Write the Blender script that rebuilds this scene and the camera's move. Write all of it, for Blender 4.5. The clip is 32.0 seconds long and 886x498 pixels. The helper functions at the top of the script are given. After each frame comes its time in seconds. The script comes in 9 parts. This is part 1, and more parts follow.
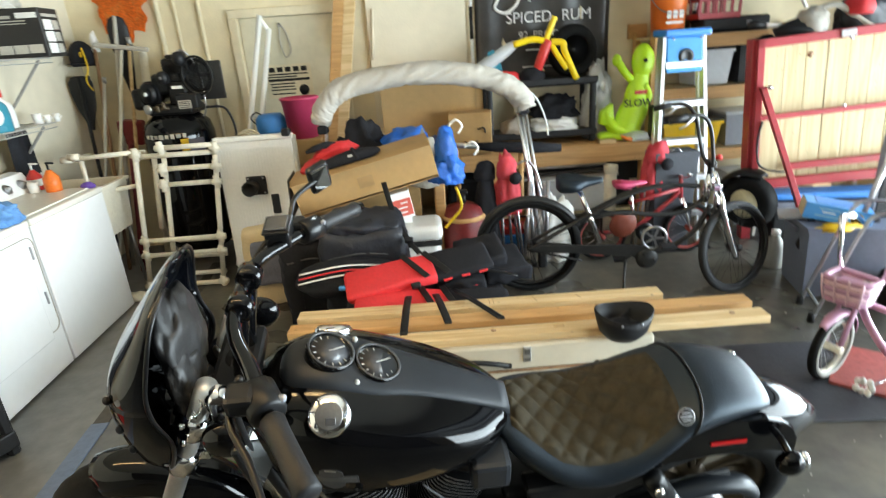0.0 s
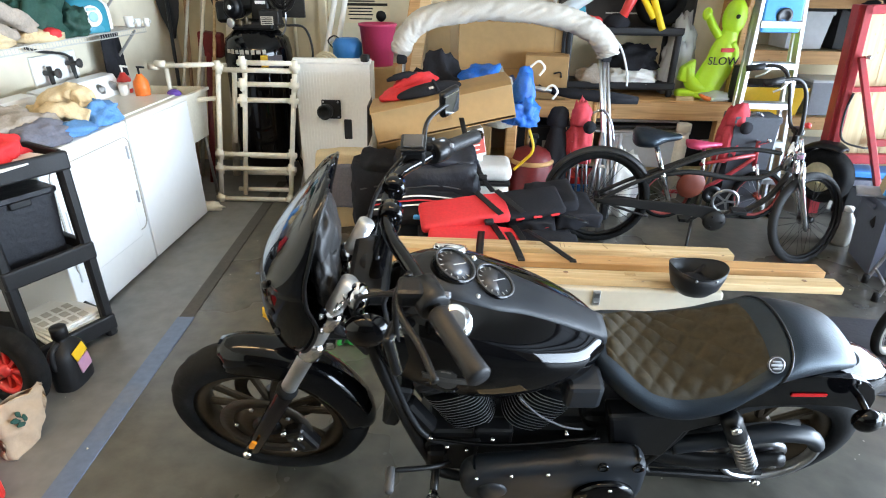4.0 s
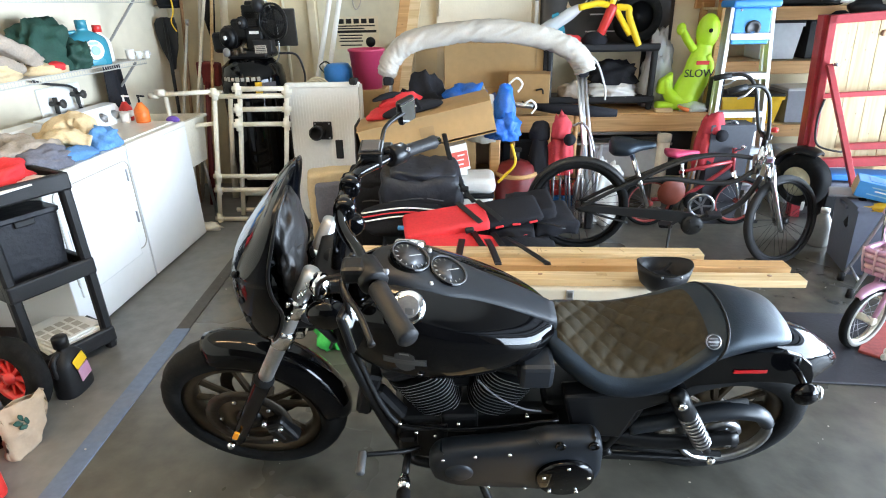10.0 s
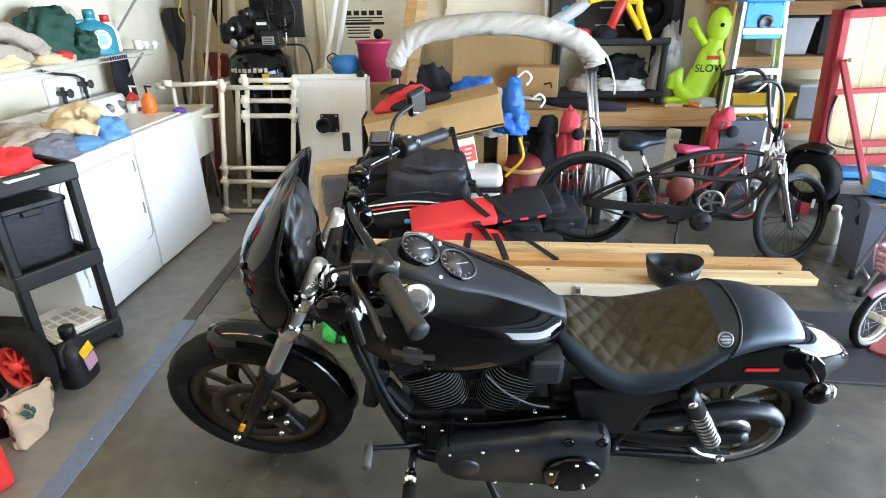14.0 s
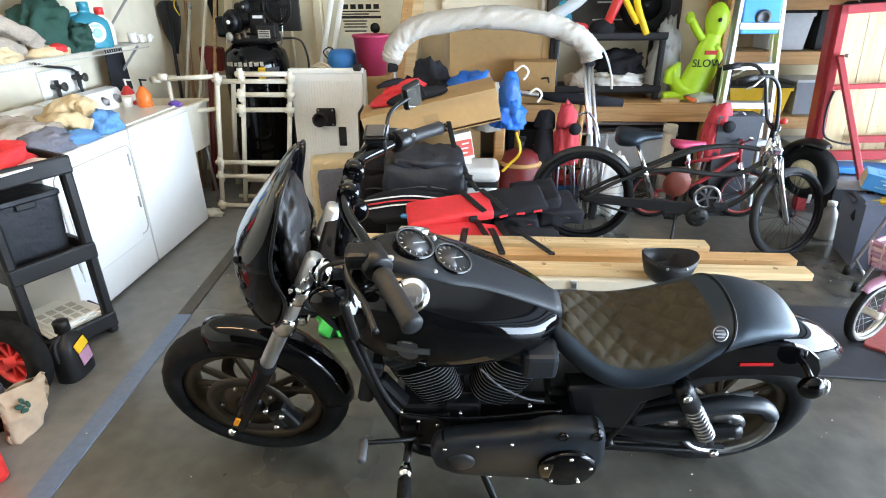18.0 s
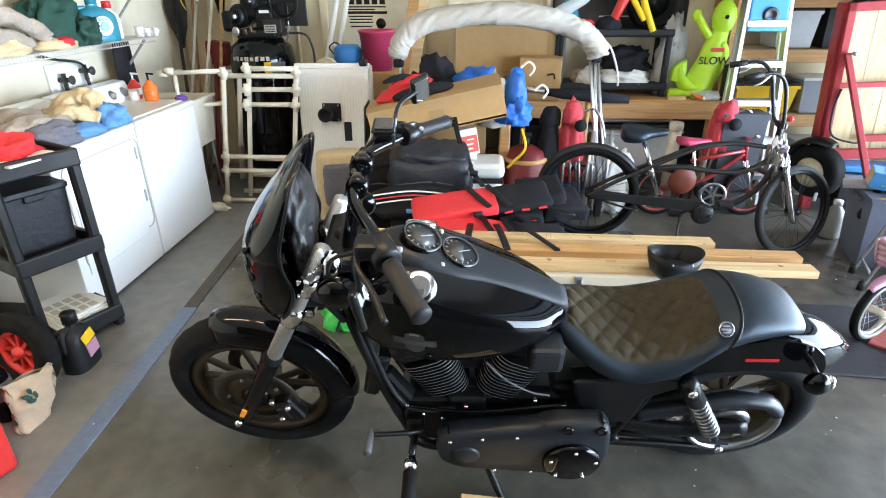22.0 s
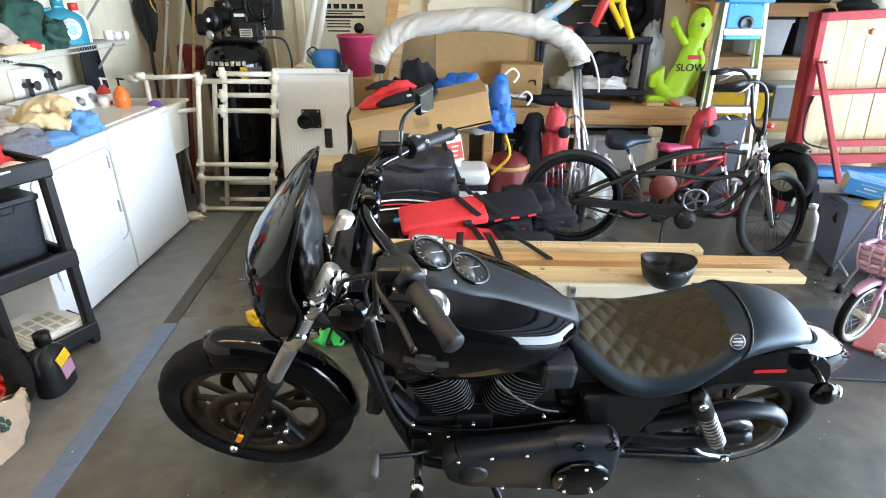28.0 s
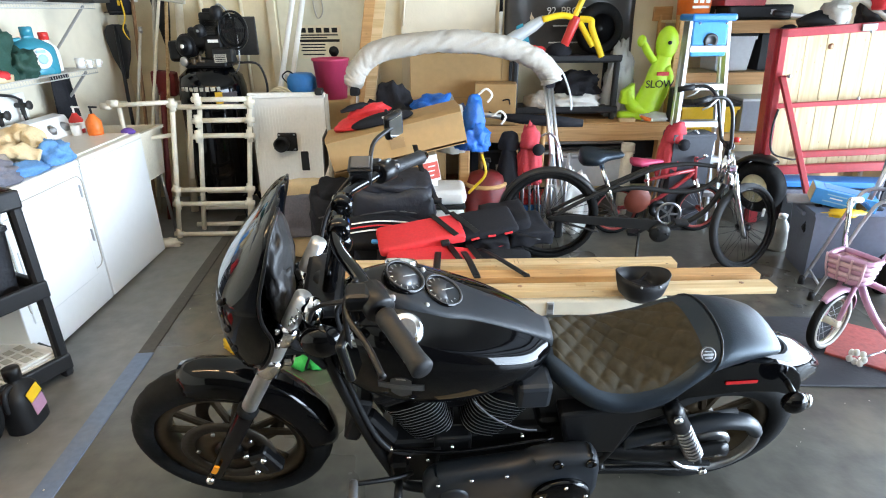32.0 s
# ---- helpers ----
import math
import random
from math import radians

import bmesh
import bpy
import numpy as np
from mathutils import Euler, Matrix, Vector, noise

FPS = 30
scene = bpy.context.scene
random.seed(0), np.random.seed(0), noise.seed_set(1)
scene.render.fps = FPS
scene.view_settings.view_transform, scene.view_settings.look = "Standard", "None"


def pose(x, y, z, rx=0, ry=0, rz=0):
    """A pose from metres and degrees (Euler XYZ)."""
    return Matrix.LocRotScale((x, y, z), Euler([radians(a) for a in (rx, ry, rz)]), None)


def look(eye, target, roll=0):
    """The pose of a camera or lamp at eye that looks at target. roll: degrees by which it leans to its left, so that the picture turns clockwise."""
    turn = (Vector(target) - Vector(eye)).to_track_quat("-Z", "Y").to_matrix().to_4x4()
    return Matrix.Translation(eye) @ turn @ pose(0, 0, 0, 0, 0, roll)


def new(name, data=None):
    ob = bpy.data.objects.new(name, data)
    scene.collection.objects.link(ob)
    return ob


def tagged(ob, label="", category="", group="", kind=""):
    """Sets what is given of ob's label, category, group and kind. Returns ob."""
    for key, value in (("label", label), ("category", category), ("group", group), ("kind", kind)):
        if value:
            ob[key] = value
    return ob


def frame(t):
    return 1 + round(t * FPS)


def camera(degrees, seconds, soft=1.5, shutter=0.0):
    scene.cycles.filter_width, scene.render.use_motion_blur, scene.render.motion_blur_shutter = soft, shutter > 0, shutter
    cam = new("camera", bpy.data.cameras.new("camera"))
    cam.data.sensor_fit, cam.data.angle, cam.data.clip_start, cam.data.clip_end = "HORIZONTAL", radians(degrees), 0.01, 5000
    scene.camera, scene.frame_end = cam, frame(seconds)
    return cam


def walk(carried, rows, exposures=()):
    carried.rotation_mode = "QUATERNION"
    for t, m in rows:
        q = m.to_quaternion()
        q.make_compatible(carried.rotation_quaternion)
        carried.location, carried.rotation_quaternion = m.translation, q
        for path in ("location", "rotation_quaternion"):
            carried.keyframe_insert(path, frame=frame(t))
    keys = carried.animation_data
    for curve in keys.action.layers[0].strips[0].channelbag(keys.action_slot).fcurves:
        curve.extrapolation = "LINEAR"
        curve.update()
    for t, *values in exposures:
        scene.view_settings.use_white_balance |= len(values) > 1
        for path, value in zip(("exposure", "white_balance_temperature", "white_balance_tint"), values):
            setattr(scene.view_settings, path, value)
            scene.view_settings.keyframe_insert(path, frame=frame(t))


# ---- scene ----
cam = camera(77.0, 32.0, soft=1.05, shutter=0.5)
METRES, EYE, TILT, LEAN, TURN = 1.0, 1.6, -22.0, 0.0, 0.0
PATH = [
    (0, (0.197, 0.05, 1.683), (0.239, 1.921, 0.977), -4.0),
    (0.5, (0.174, 0.061, 1.709), (0.174, 1.965, 1.096), 0.0),
    (1, (0.175, 0.049, 1.704), (0.193, 1.949, 1.08), -0.2),
    (1.5, (0.156, 0.047, 1.694), (0.099, 1.919, 0.99), -0.7),
    (2, (0.184, 0.037, 1.676), (0.194, 1.865, 0.865), -2.2),
    (2.5, (0.235, 0.019, 1.649), (0.225, 1.824, 0.788), -4.3),
    (3, (0.227, 0.016, 1.629), (0.017, 1.77, 0.691), -5.3),
    (3.5, (0.139, -0.004, 1.642), (-0.012, 1.763, 0.719), -3.1),
    (4, (-0.043, -0.046, 1.675), (-0.11, 1.747, 0.791), 0.8),
    (4.5, (-0.088, -0.071, 1.624), (-0.039, 1.679, 0.657), -0.6),
    (6.5, (-0.103, -0.135, 1.623), (-0.021, 1.619, 0.664), -3.1),
    (7, (-0.035, -0.133, 1.646), (0.013, 1.651, 0.742), -3.2),
    (7.5, (0.038, -0.151, 1.652), (0.028, 1.639, 0.761), -1.8),
    (8, (0.075, -0.189, 1.638), (-0.03, 1.601, 0.753), -2.1),
    (8.5, (0.092, -0.191, 1.651), (0.011, 1.624, 0.815), -2.5),
    (9, (0.086, -0.196, 1.649), (-0.033, 1.624, 0.83), -1.8),
    (9.5, (0.103, -0.192, 1.644), (0.0, 1.624, 0.812), -2.0),
    (10, (0.11, -0.199, 1.656), (0.01, 1.628, 0.848), -1.2),
    (10.5, (0.1, -0.2, 1.656), (-0.011, 1.626, 0.847), -1.6),
    (11, (0.102, -0.205, 1.659), (-0.015, 1.627, 0.865), -1.7),
    (11.5, (0.099, -0.202, 1.654), (-0.017, 1.624, 0.849), -1.1),
    (12, (0.097, -0.199, 1.65), (-0.011, 1.624, 0.834), -1.1),
    (12.5, (0.093, -0.194, 1.65), (-0.016, 1.628, 0.83), -0.7),
    (13, (0.097, -0.191, 1.649), (-0.011, 1.63, 0.829), -1.0),
    (13.5, (0.093, -0.19, 1.648), (-0.027, 1.633, 0.834), -0.9),
    (14, (0.094, -0.186, 1.647), (-0.021, 1.632, 0.821), -0.8),
    (14.5, (0.095, -0.185, 1.648), (-0.019, 1.636, 0.828), -1.0),
    (16.5, (0.091, -0.188, 1.646), (-0.039, 1.63, 0.823), -0.8),
    (17, (0.096, -0.183, 1.641), (-0.007, 1.625, 0.792), -0.1),
    (17.5, (0.086, -0.186, 1.649), (-0.043, 1.624, 0.808), -0.6),
    (18, (0.101, -0.183, 1.642), (-0.005, 1.628, 0.801), -0.6),
    (18.5, (0.092, -0.189, 1.646), (-0.046, 1.626, 0.818), -1.1),
    (19, (0.089, -0.186, 1.642), (-0.047, 1.625, 0.805), -0.5),
    (19.5, (0.092, -0.185, 1.642), (-0.035, 1.627, 0.804), -1.1),
    (20, (0.094, -0.189, 1.643), (-0.039, 1.627, 0.813), -1.3),
    (20.5, (0.092, -0.192, 1.64), (-0.039, 1.622, 0.806), -1.0),
    (21, (0.09, -0.193, 1.641), (-0.038, 1.62, 0.806), -0.8),
    (21.5, (0.091, -0.194, 1.639), (-0.032, 1.616, 0.798), -0.7),
    (22, (0.089, -0.193, 1.634), (-0.027, 1.614, 0.784), -0.3),
    (22.5, (0.086, -0.194, 1.632), (-0.028, 1.613, 0.783), -0.0),
    (23, (0.09, -0.194, 1.634), (-0.013, 1.617, 0.79), 0.5),
    (23.5, (0.098, -0.191, 1.631), (0.011, 1.622, 0.791), 0.5),
    (24, (0.097, -0.193, 1.635), (0.003, 1.623, 0.802), 0.3),
    (24.5, (0.098, -0.195, 1.638), (-0.005, 1.625, 0.815), 0.4),
    (25, (0.1, -0.196, 1.638), (-0.008, 1.625, 0.818), 0.3),
    (25.5, (0.104, -0.194, 1.638), (-0.004, 1.627, 0.819), 0.0),
    (27.5, (-0.017, -0.137, 1.649), (-0.026, 1.675, 0.804), 1.1),
    (28, (-0.025, -0.138, 1.648), (-0.032, 1.677, 0.807), 0.4),
    (28.5, (-0.025, -0.135, 1.65), (-0.024, 1.68, 0.811), 0.5),
    (29, (-0.018, -0.136, 1.654), (-0.012, 1.686, 0.829), -0.3),
    (29.5, (-0.015, -0.14, 1.652), (-0.012, 1.683, 0.828), -0.0),
    (30, (0.003, -0.145, 1.673), (0.049, 1.694, 0.888), -0.1),
    (30.5, (0.007, -0.146, 1.67), (0.061, 1.694, 0.888), -0.2),
    (31, (0.004, -0.145, 1.668), (0.052, 1.696, 0.889), 0.0),
    (31.5, (0.006, -0.143, 1.672), (0.06, 1.697, 0.89), -0.1),
    (32, (0.007, -0.142, 1.667), (0.059, 1.696, 0.882), -0.5),
]
walk(cam, [(t, look(eye, target, roll)) for t, eye, target, roll in PATH],
     exposures=((0.0, 0.2, 7300, 10), (2.0, 0.28, 7000, 10), (4.0, 0.45, 6550, 15), (6.5, 0.48, 6500, 15), (32.0, 0.45, 6500, 15)))

# ---- light ----
world = bpy.data.worlds.new("sky")
scene.world = world
world.use_nodes = True
wn = world.node_tree.nodes
sky = wn.new("ShaderNodeTexSky")
sky.sky_type, sky.sun_disc = "NISHITA", False
sky.sun_elevation, sky.sun_rotation = radians(48), radians(150)
wn["Background"].inputs["Strength"].default_value = 0.14
world.node_tree.links.new(sky.outputs["Color"], wn["Background"].inputs["Color"])


def lamp(name, kind, m, energy, color=(1, 1, 1), **settings):
    data = bpy.data.lights.new(name, kind)
    data.energy, data.color = energy, color
    for key, value in settings.items():
        if key == "angle":
            data.angle = value
        elif key == "size":
            data.shape, data.size = "RECTANGLE", value
        elif key == "spread":
            data.spread = value
        elif key == "size_y":
            data.size_y = value
    ob = new(name, data)
    ob.matrix_world = m
    return ob


lamp("sun", "SUN", look((6, -8, 10), (3.6, 2, 0)), 3.5, (1.0, 0.95, 0.87), angle=radians(0.5))
# the sky's light in the garage door opening
lamp("daylight_in_opening", "AREA", look((4.25, 1.1, 1.08), (0, 1.5, 2.1)), 540, (0.66, 0.84, 1.0), size=6.0, size_y=2.0, spread=radians(125))


# ---- materials ----
def material(name, color, rough=0.5, metal=0.0, vary=0.15, scale=8.0, bump=0.0, fine=0.0, coat=0.0, dirt=None, amount=0.0, per_piece=0.0, spec=0.5):
    """Principled material: base colour varied by noise at two scales, optional stain colour, fine relief."""
    m = bpy.data.materials.new(name)
    m.use_nodes = True
    nt = m.node_tree
    n, k = nt.nodes, nt.links
    b = n["Principled BSDF"]
    b.inputs["Metallic"].default_value = metal
    b.inputs["Coat Weight"].default_value = coat
    b.inputs["Coat Roughness"].default_value = 0.05
    b.inputs["Specular IOR Level"].default_value = spec
    tex = n.new("ShaderNodeTexCoord")
    big, small = n.new("ShaderNodeTexNoise"), n.new("ShaderNodeTexNoise")
    big.inputs["Scale"].default_value, small.inputs["Scale"].default_value = scale * 0.35, scale * 6
    big.inputs["Detail"].default_value, small.inputs["Detail"].default_value = 5, 3
    k.new(tex.outputs["Object"], big.inputs["Vector"])
    k.new(tex.outputs["Object"], small.inputs["Vector"])
    add = n.new("ShaderNodeMath")
    add.operation = "ADD"
    k.new(big.outputs["Fac"], add.inputs[0])
    k.new(small.outputs["Fac"], add.inputs[1])
    last = add.outputs[0]
    if per_piece:
        info, mul, add2 = n.new("ShaderNodeObjectInfo"), n.new("ShaderNodeMath"), n.new("ShaderNodeMath")
        mul.operation, add2.operation = "MULTIPLY_ADD", "ADD"
        k.new(info.outputs["Random"], mul.inputs[0])
        mul.inputs[1].default_value, mul.inputs[2].default_value = per_piece, -per_piece / 2
        k.new(last, add2.inputs[0])
        k.new(mul.outputs[0], add2.inputs[1])
        last = add2.outputs[0]
    ramp = n.new("ShaderNodeMapRange")
    ramp.inputs["From Min"].default_value, ramp.inputs["From Max"].default_value = 0.6, 1.4
    ramp.inputs["To Min"].default_value, ramp.inputs["To Max"].default_value = 1 - vary, 1 + vary
    k.new(last, ramp.inputs["Value"])
    mix = n.new("ShaderNodeMix")
    mix.data_type, mix.blend_type = "RGBA", "MULTIPLY"
    mix.inputs["Factor"].default_value = 1.0
    mix.inputs["A"].default_value = (*color, 1)
    k.new(ramp.outputs["Result"], mix.inputs["B"])
    out = mix.outputs["Result"]
    if dirt:
        spot = n.new("ShaderNodeTexNoise")
        spot.inputs["Scale"].default_value, spot.inputs["Detail"].default_value = scale * 0.6, 8
        spot.inputs["Roughness"].default_value = 0.65
        k.new(tex.outputs["Object"], spot.inputs["Vector"])
        cut = n.new("ShaderNodeMapRange")
        cut.inputs["From Min"].default_value, cut.inputs["From Max"].default_value = 0.52, 0.72
        cut.inputs["To Max"].default_value = amount
        k.new(spot.outputs["Fac"], cut.inputs["Value"])
        m2 = n.new("ShaderNodeMix")
        m2.data_type = "RGBA"
        k.new(cut.outputs["Result"], m2.inputs["Factor"])
        k.new(out, m2.inputs["A"])
        m2.inputs["B"].default_value = (*dirt, 1)
        out = m2.outputs["Result"]
    k.new(out, b.inputs["Base Color"])
    rr = n.new("ShaderNodeMapRange")
    rr.inputs["From Min"].default_value, rr.inputs["From Max"].default_value = 0.3, 0.7
    rr.inputs["To Min"].default_value, rr.inputs["To Max"].default_value = max(0.02, rough * 0.8), min(1, rough * 1.2)
    k.new(big.outputs["Fac"], rr.inputs["Value"])
    k.new(rr.outputs["Result"], b.inputs["Roughness"])
    if bump:
        bp = n.new("ShaderNodeBump")
        bp.inputs["Strength"].default_value, bp.inputs["Distance"].default_value = 1.0, bump
        grain = n.new("ShaderNodeTexNoise")
        grain.inputs["Scale"].default_value, grain.inputs["Detail"].default_value = fine or scale * 10, 4
        k.new(tex.outputs["Object"], grain.inputs["Vector"])
        k.new(grain.outputs["Fac"], bp.inputs["Height"])
        k.new(bp.outputs["Normal"], b.inputs["Normal"])
    return m


def wood(name, light, dark, scale=1.0, axis="X", rough=0.6):
    """Sawn wood with grain bands along an axis and a few knots."""
    m = bpy.data.materials.new(name)
    m.use_nodes = True
    nt = m.node_tree
    n, k = nt.nodes, nt.links
    b = n["Principled BSDF"]
    b.inputs["Roughness"].default_value = rough
    tex, mp = n.new("ShaderNodeTexCoord"), n.new("ShaderNodeMapping")
    s = [14.0 * scale] * 3
    s["XYZ".index(axis)] = 0.8 * scale
    mp.inputs["Scale"].default_value = s
    info = n.new("ShaderNodeObjectInfo")
    k.new(tex.outputs["Object"], mp.inputs["Vector"])
    mul = n.new("ShaderNodeMath")
    mul.operation = "MULTIPLY"
    mul.inputs[1].default_value = 40
    k.new(info.outputs["Random"], mul.inputs[0])
    k.new(mul.outputs[0], mp.inputs["Location"])
    noise_tex = n.new("ShaderNodeTexNoise")
    noise_tex.inputs["Scale"].default_value, noise_tex.inputs["Detail"].default_value = 2.0, 6
    noise_tex.inputs["Distortion"].default_value = 1.2
    k.new(mp.outputs["Vector"], noise_tex.inputs["Vector"])
    ramp = n.new("ShaderNodeValToRGB")
    ramp.color_ramp.elements[0].position, ramp.color_ramp.elements[1].position = 0.34, 0.66
    ramp.color_ramp.elements[0].color, ramp.color_ramp.elements[1].color = (*dark, 1), (*light, 1)
    k.new(noise_tex.outputs["Fac"], ramp.inputs["Fac"])
    knot, kr = n.new("ShaderNodeTexVoronoi"), n.new("ShaderNodeMapRange")
    ks = n.new("ShaderNodeMapping")
    s2 = [5.0] * 3
    s2["XYZ".index(axis)] = 2.2
    ks.inputs["Scale"].default_value = s2
    k.new(tex.outputs["Object"], ks.inputs["Vector"])
    k.new(ks.outputs["Vector"], knot.inputs["Vector"])
    kr.inputs["From Min"].default_value, kr.inputs["From Max"].default_value = 0.05, 0.11
    kr.inputs["To Min"].default_value, kr.inputs["To Max"].default_value = 0.45, 1.0
    k.new(knot.outputs["Distance"], kr.inputs["Value"])
    mix = n.new("ShaderNodeMix")
    mix.data_type, mix.blend_type = "RGBA", "MULTIPLY"
    mix.inputs["Factor"].default_value = 1
    k.new(ramp.outputs["Color"], mix.inputs["A"])
    k.new(kr.outputs["Result"], mix.inputs["B"])
    k.new(mix.outputs["Result"], b.inputs["Base Color"])
    bp = n.new("ShaderNodeBump")
    bp.inputs["Strength"].default_value, bp.inputs["Distance"].default_value = 0.5, 0.002
    k.new(noise_tex.outputs["Fac"], bp.inputs["Height"])
    k.new(bp.outputs["Normal"], b.inputs["Normal"])
    return m


def glass(name, color=(1, 1, 1), rough=0.05, weight=1.0, alpha=1.0):
    m = bpy.data.materials.new(name)
    m.use_nodes = True
    b = m.node_tree.nodes["Principled BSDF"]
    b.inputs["Base Color"].default_value = (*color, 1)
    b.inputs["Roughness"].default_value = rough
    b.inputs["Transmission Weight"].default_value = weight
    b.inputs["Alpha"].default_value = alpha
    b.inputs["IOR"].default_value = 1.3
    return m


M = {}
M["wall"] = material("cream_plaster", (0.72, 0.62, 0.42), 0.8, vary=0.09, scale=1.5, bump=0.002, fine=60, dirt=(0.5, 0.43, 0.3), amount=0.25)
M["wall_white"] = material("white_plaster", (0.68, 0.61, 0.47), 0.8, vary=0.07, scale=1.5, bump=0.002, fine=60)
M["ceiling"] = material("ceiling_paint", (0.62, 0.58, 0.5), 0.85, vary=0.05, scale=1)
M["floor"] = material("painted_concrete", (0.082, 0.076, 0.062), 0.29, vary=0.5, scale=1.6, bump=0.0012, fine=25, dirt=(0.18, 0.155, 0.11), amount=0.8)
M["appliance"] = material("white_enamel", (0.83, 0.83, 0.82), 0.22, vary=0.02, scale=3, dirt=(0.62, 0.58, 0.5), amount=0.08)
M["appliance_top"] = material("worn_enamel", (0.72, 0.68, 0.6), 0.35, vary=0.08, scale=5, dirt=(0.45, 0.4, 0.33), amount=0.5)
M["black_gloss"] = material("gloss_black_paint", (0.002, 0.002, 0.0024), 0.04, vary=0.1, spec=0.3)
M["black_satin"] = material("satin_black_paint", (0.005, 0.005, 0.0055), 0.36, vary=0.2, scale=10, spec=0.3)
M["black_plastic"] = material("black_plastic", (0.011, 0.011, 0.012), 0.5, vary=0.2, scale=14, spec=0.3, bump=0.0006, fine=180)
M["denim_black"] = material("matt_charcoal_paint", (0.009, 0.0115, 0.0155), 0.45, vary=0.12, scale=10, spec=0.42)
M["rubber"] = material("tyre_rubber", (0.005, 0.005, 0.005), 0.85, vary=0.3, scale=12, bump=0.001, fine=90, dirt=(0.06, 0.055, 0.05), amount=0.2, spec=0.2)
M["chrome"] = material("chrome", (0.85, 0.85, 0.86), 0.08, 1.0, vary=0.05)
M["steel"] = material("bare_steel", (0.42, 0.42, 0.43), 0.32, 1.0, vary=0.15, scale=15)
M["aluminium"] = material("aluminium", (0.72, 0.73, 0.74), 0.38, 1.0, vary=0.1, scale=9)
M["bronze"] = material("bronze_paint", (0.07, 0.05, 0.03), 0.42, 0.6, vary=0.2, scale=14)
M["leather"] = material("black_leather", (0.007, 0.0095, 0.014), 0.44, vary=0.25, scale=10, spec=0.4, bump=0.0008, fine=260)
# blue tint puts the sky's sheen into the leather's highlights
M["leather"].node_tree.nodes["Principled BSDF"].inputs["Specular Tint"].default_value = (0.68, 0.86, 1.0, 1)
M["leather_brown"] = material("quilted_suede", (0.036, 0.029, 0.017), 0.78, spec=0.2, vary=0.3, scale=12, bump=0.001, fine=220)
M["pine"] = wood("pine", (0.68, 0.5, 0.28), (0.5, 0.33, 0.15))
M["pine_dark"] = wood("pine_weathered", (0.58, 0.33, 0.13), (0.42, 0.22, 0.08))
M["plywood"] = wood("plywood", (0.62, 0.52, 0.31), (0.47, 0.36, 0.19), 0.7, "Z")
M["cardboard"] = material("cardboard", (0.39, 0.235, 0.095), 0.8, vary=0.1, scale=4, bump=0.0005, fine=120, dirt=(0.33, 0.22, 0.11), amount=0.4)
M["tan_plastic"] = material("tan_plastic", (0.52, 0.46, 0.35), 0.5, vary=0.06, scale=4, dirt=(0.35, 0.3, 0.22), amount=0.3)
M["pvc"] = material("aged_white_pvc", (0.78, 0.72, 0.59), 0.42, vary=0.1, scale=9, dirt=(0.5, 0.42, 0.29), amount=0.35)
M["red_paint"] = material("red_trailer_paint", (0.36, 0.028, 0.035), 0.42, vary=0.2, scale=7, dirt=(0.16, 0.05, 0.04), amount=0.5)
M["red"] = material("red_cloth", (0.62, 0.025, 0.03), 0.75, vary=0.15, scale=12, bump=0.001, fine=150)
M["red_plastic"] = material("red_plastic", (0.6, 0.03, 0.025), 0.35, vary=0.08, scale=8)
M["grey_cloth"] = material("silver_grey_cloth", (0.43, 0.4, 0.35), 0.7, vary=0.1, scale=14, bump=0.002, fine=35)
M["black_cloth"] = material("black_cloth", (0.014, 0.014, 0.017), 0.88, spec=0.2, vary=0.3, scale=14, bump=0.0015, fine=120)
M["lime"] = material("lime_plastic", (0.5, 0.8, 0.03), 0.4, vary=0.06, scale=6)
M["blue"] = material("blue_plastic", (0.03, 0.2, 0.55), 0.4, vary=0.1, scale=8)
M["grey_plastic"] = material("grey_plastic", (0.23, 0.24, 0.27), 0.5, vary=0.1, scale=8)
M["white_plastic"] = material("white_plastic", (0.78, 0.77, 0.73), 0.4, vary=0.06, scale=8)
M["pink"] = material("magenta_plastic", (0.5, 0.045, 0.12), 0.45, vary=0.08, scale=8)
M["yellow"] = material("yellow_plastic", (0.8, 0.5, 0.02), 0.4, vary=0.08, scale=8)
M["orange"] = material("orange_plastic", (0.75, 0.16, 0.02), 0.45, vary=0.12, scale=8)
M["green"] = material("green_plastic", (0.04, 0.55, 0.13), 0.4, vary=0.15, scale=10)


# ---- mesh helpers ----
def V(*a):
    return Vector(a)


def box(cx, cy, cz, sx, sy, sz, bevel=0.0, seg=1, turn=None):
    """Box about a centre, edges rounded, turned by a matrix about its own centre."""
    bm = bmesh.new()
    bmesh.ops.create_cube(bm, size=1.0)
    bmesh.ops.scale(bm, vec=(sx, sy, sz), verts=bm.verts)
    if bevel:
        bmesh.ops.bevel(bm, geom=bm.edges[:], offset=min(bevel, 0.49 * min(sx, sy, sz)), segments=seg, affect="EDGES", profile=0.5)
    if turn is not None:
        bmesh.ops.transform(bm, matrix=turn, verts=bm.verts)
    bmesh.ops.translate(bm, vec=(cx, cy, cz), verts=bm.verts)
    return bm


def rot(rx=0, ry=0, rz=0):
    return pose(0, 0, 0, rx, ry, rz)


def join(*bms):
    out = bms[0]
    for bm in bms[1:]:
        me = bpy.data.meshes.new("tmp")
        bm.to_mesh(me)
        out.from_mesh(me)
        bpy.data.meshes.remove(me)
        bm.free()
    return out


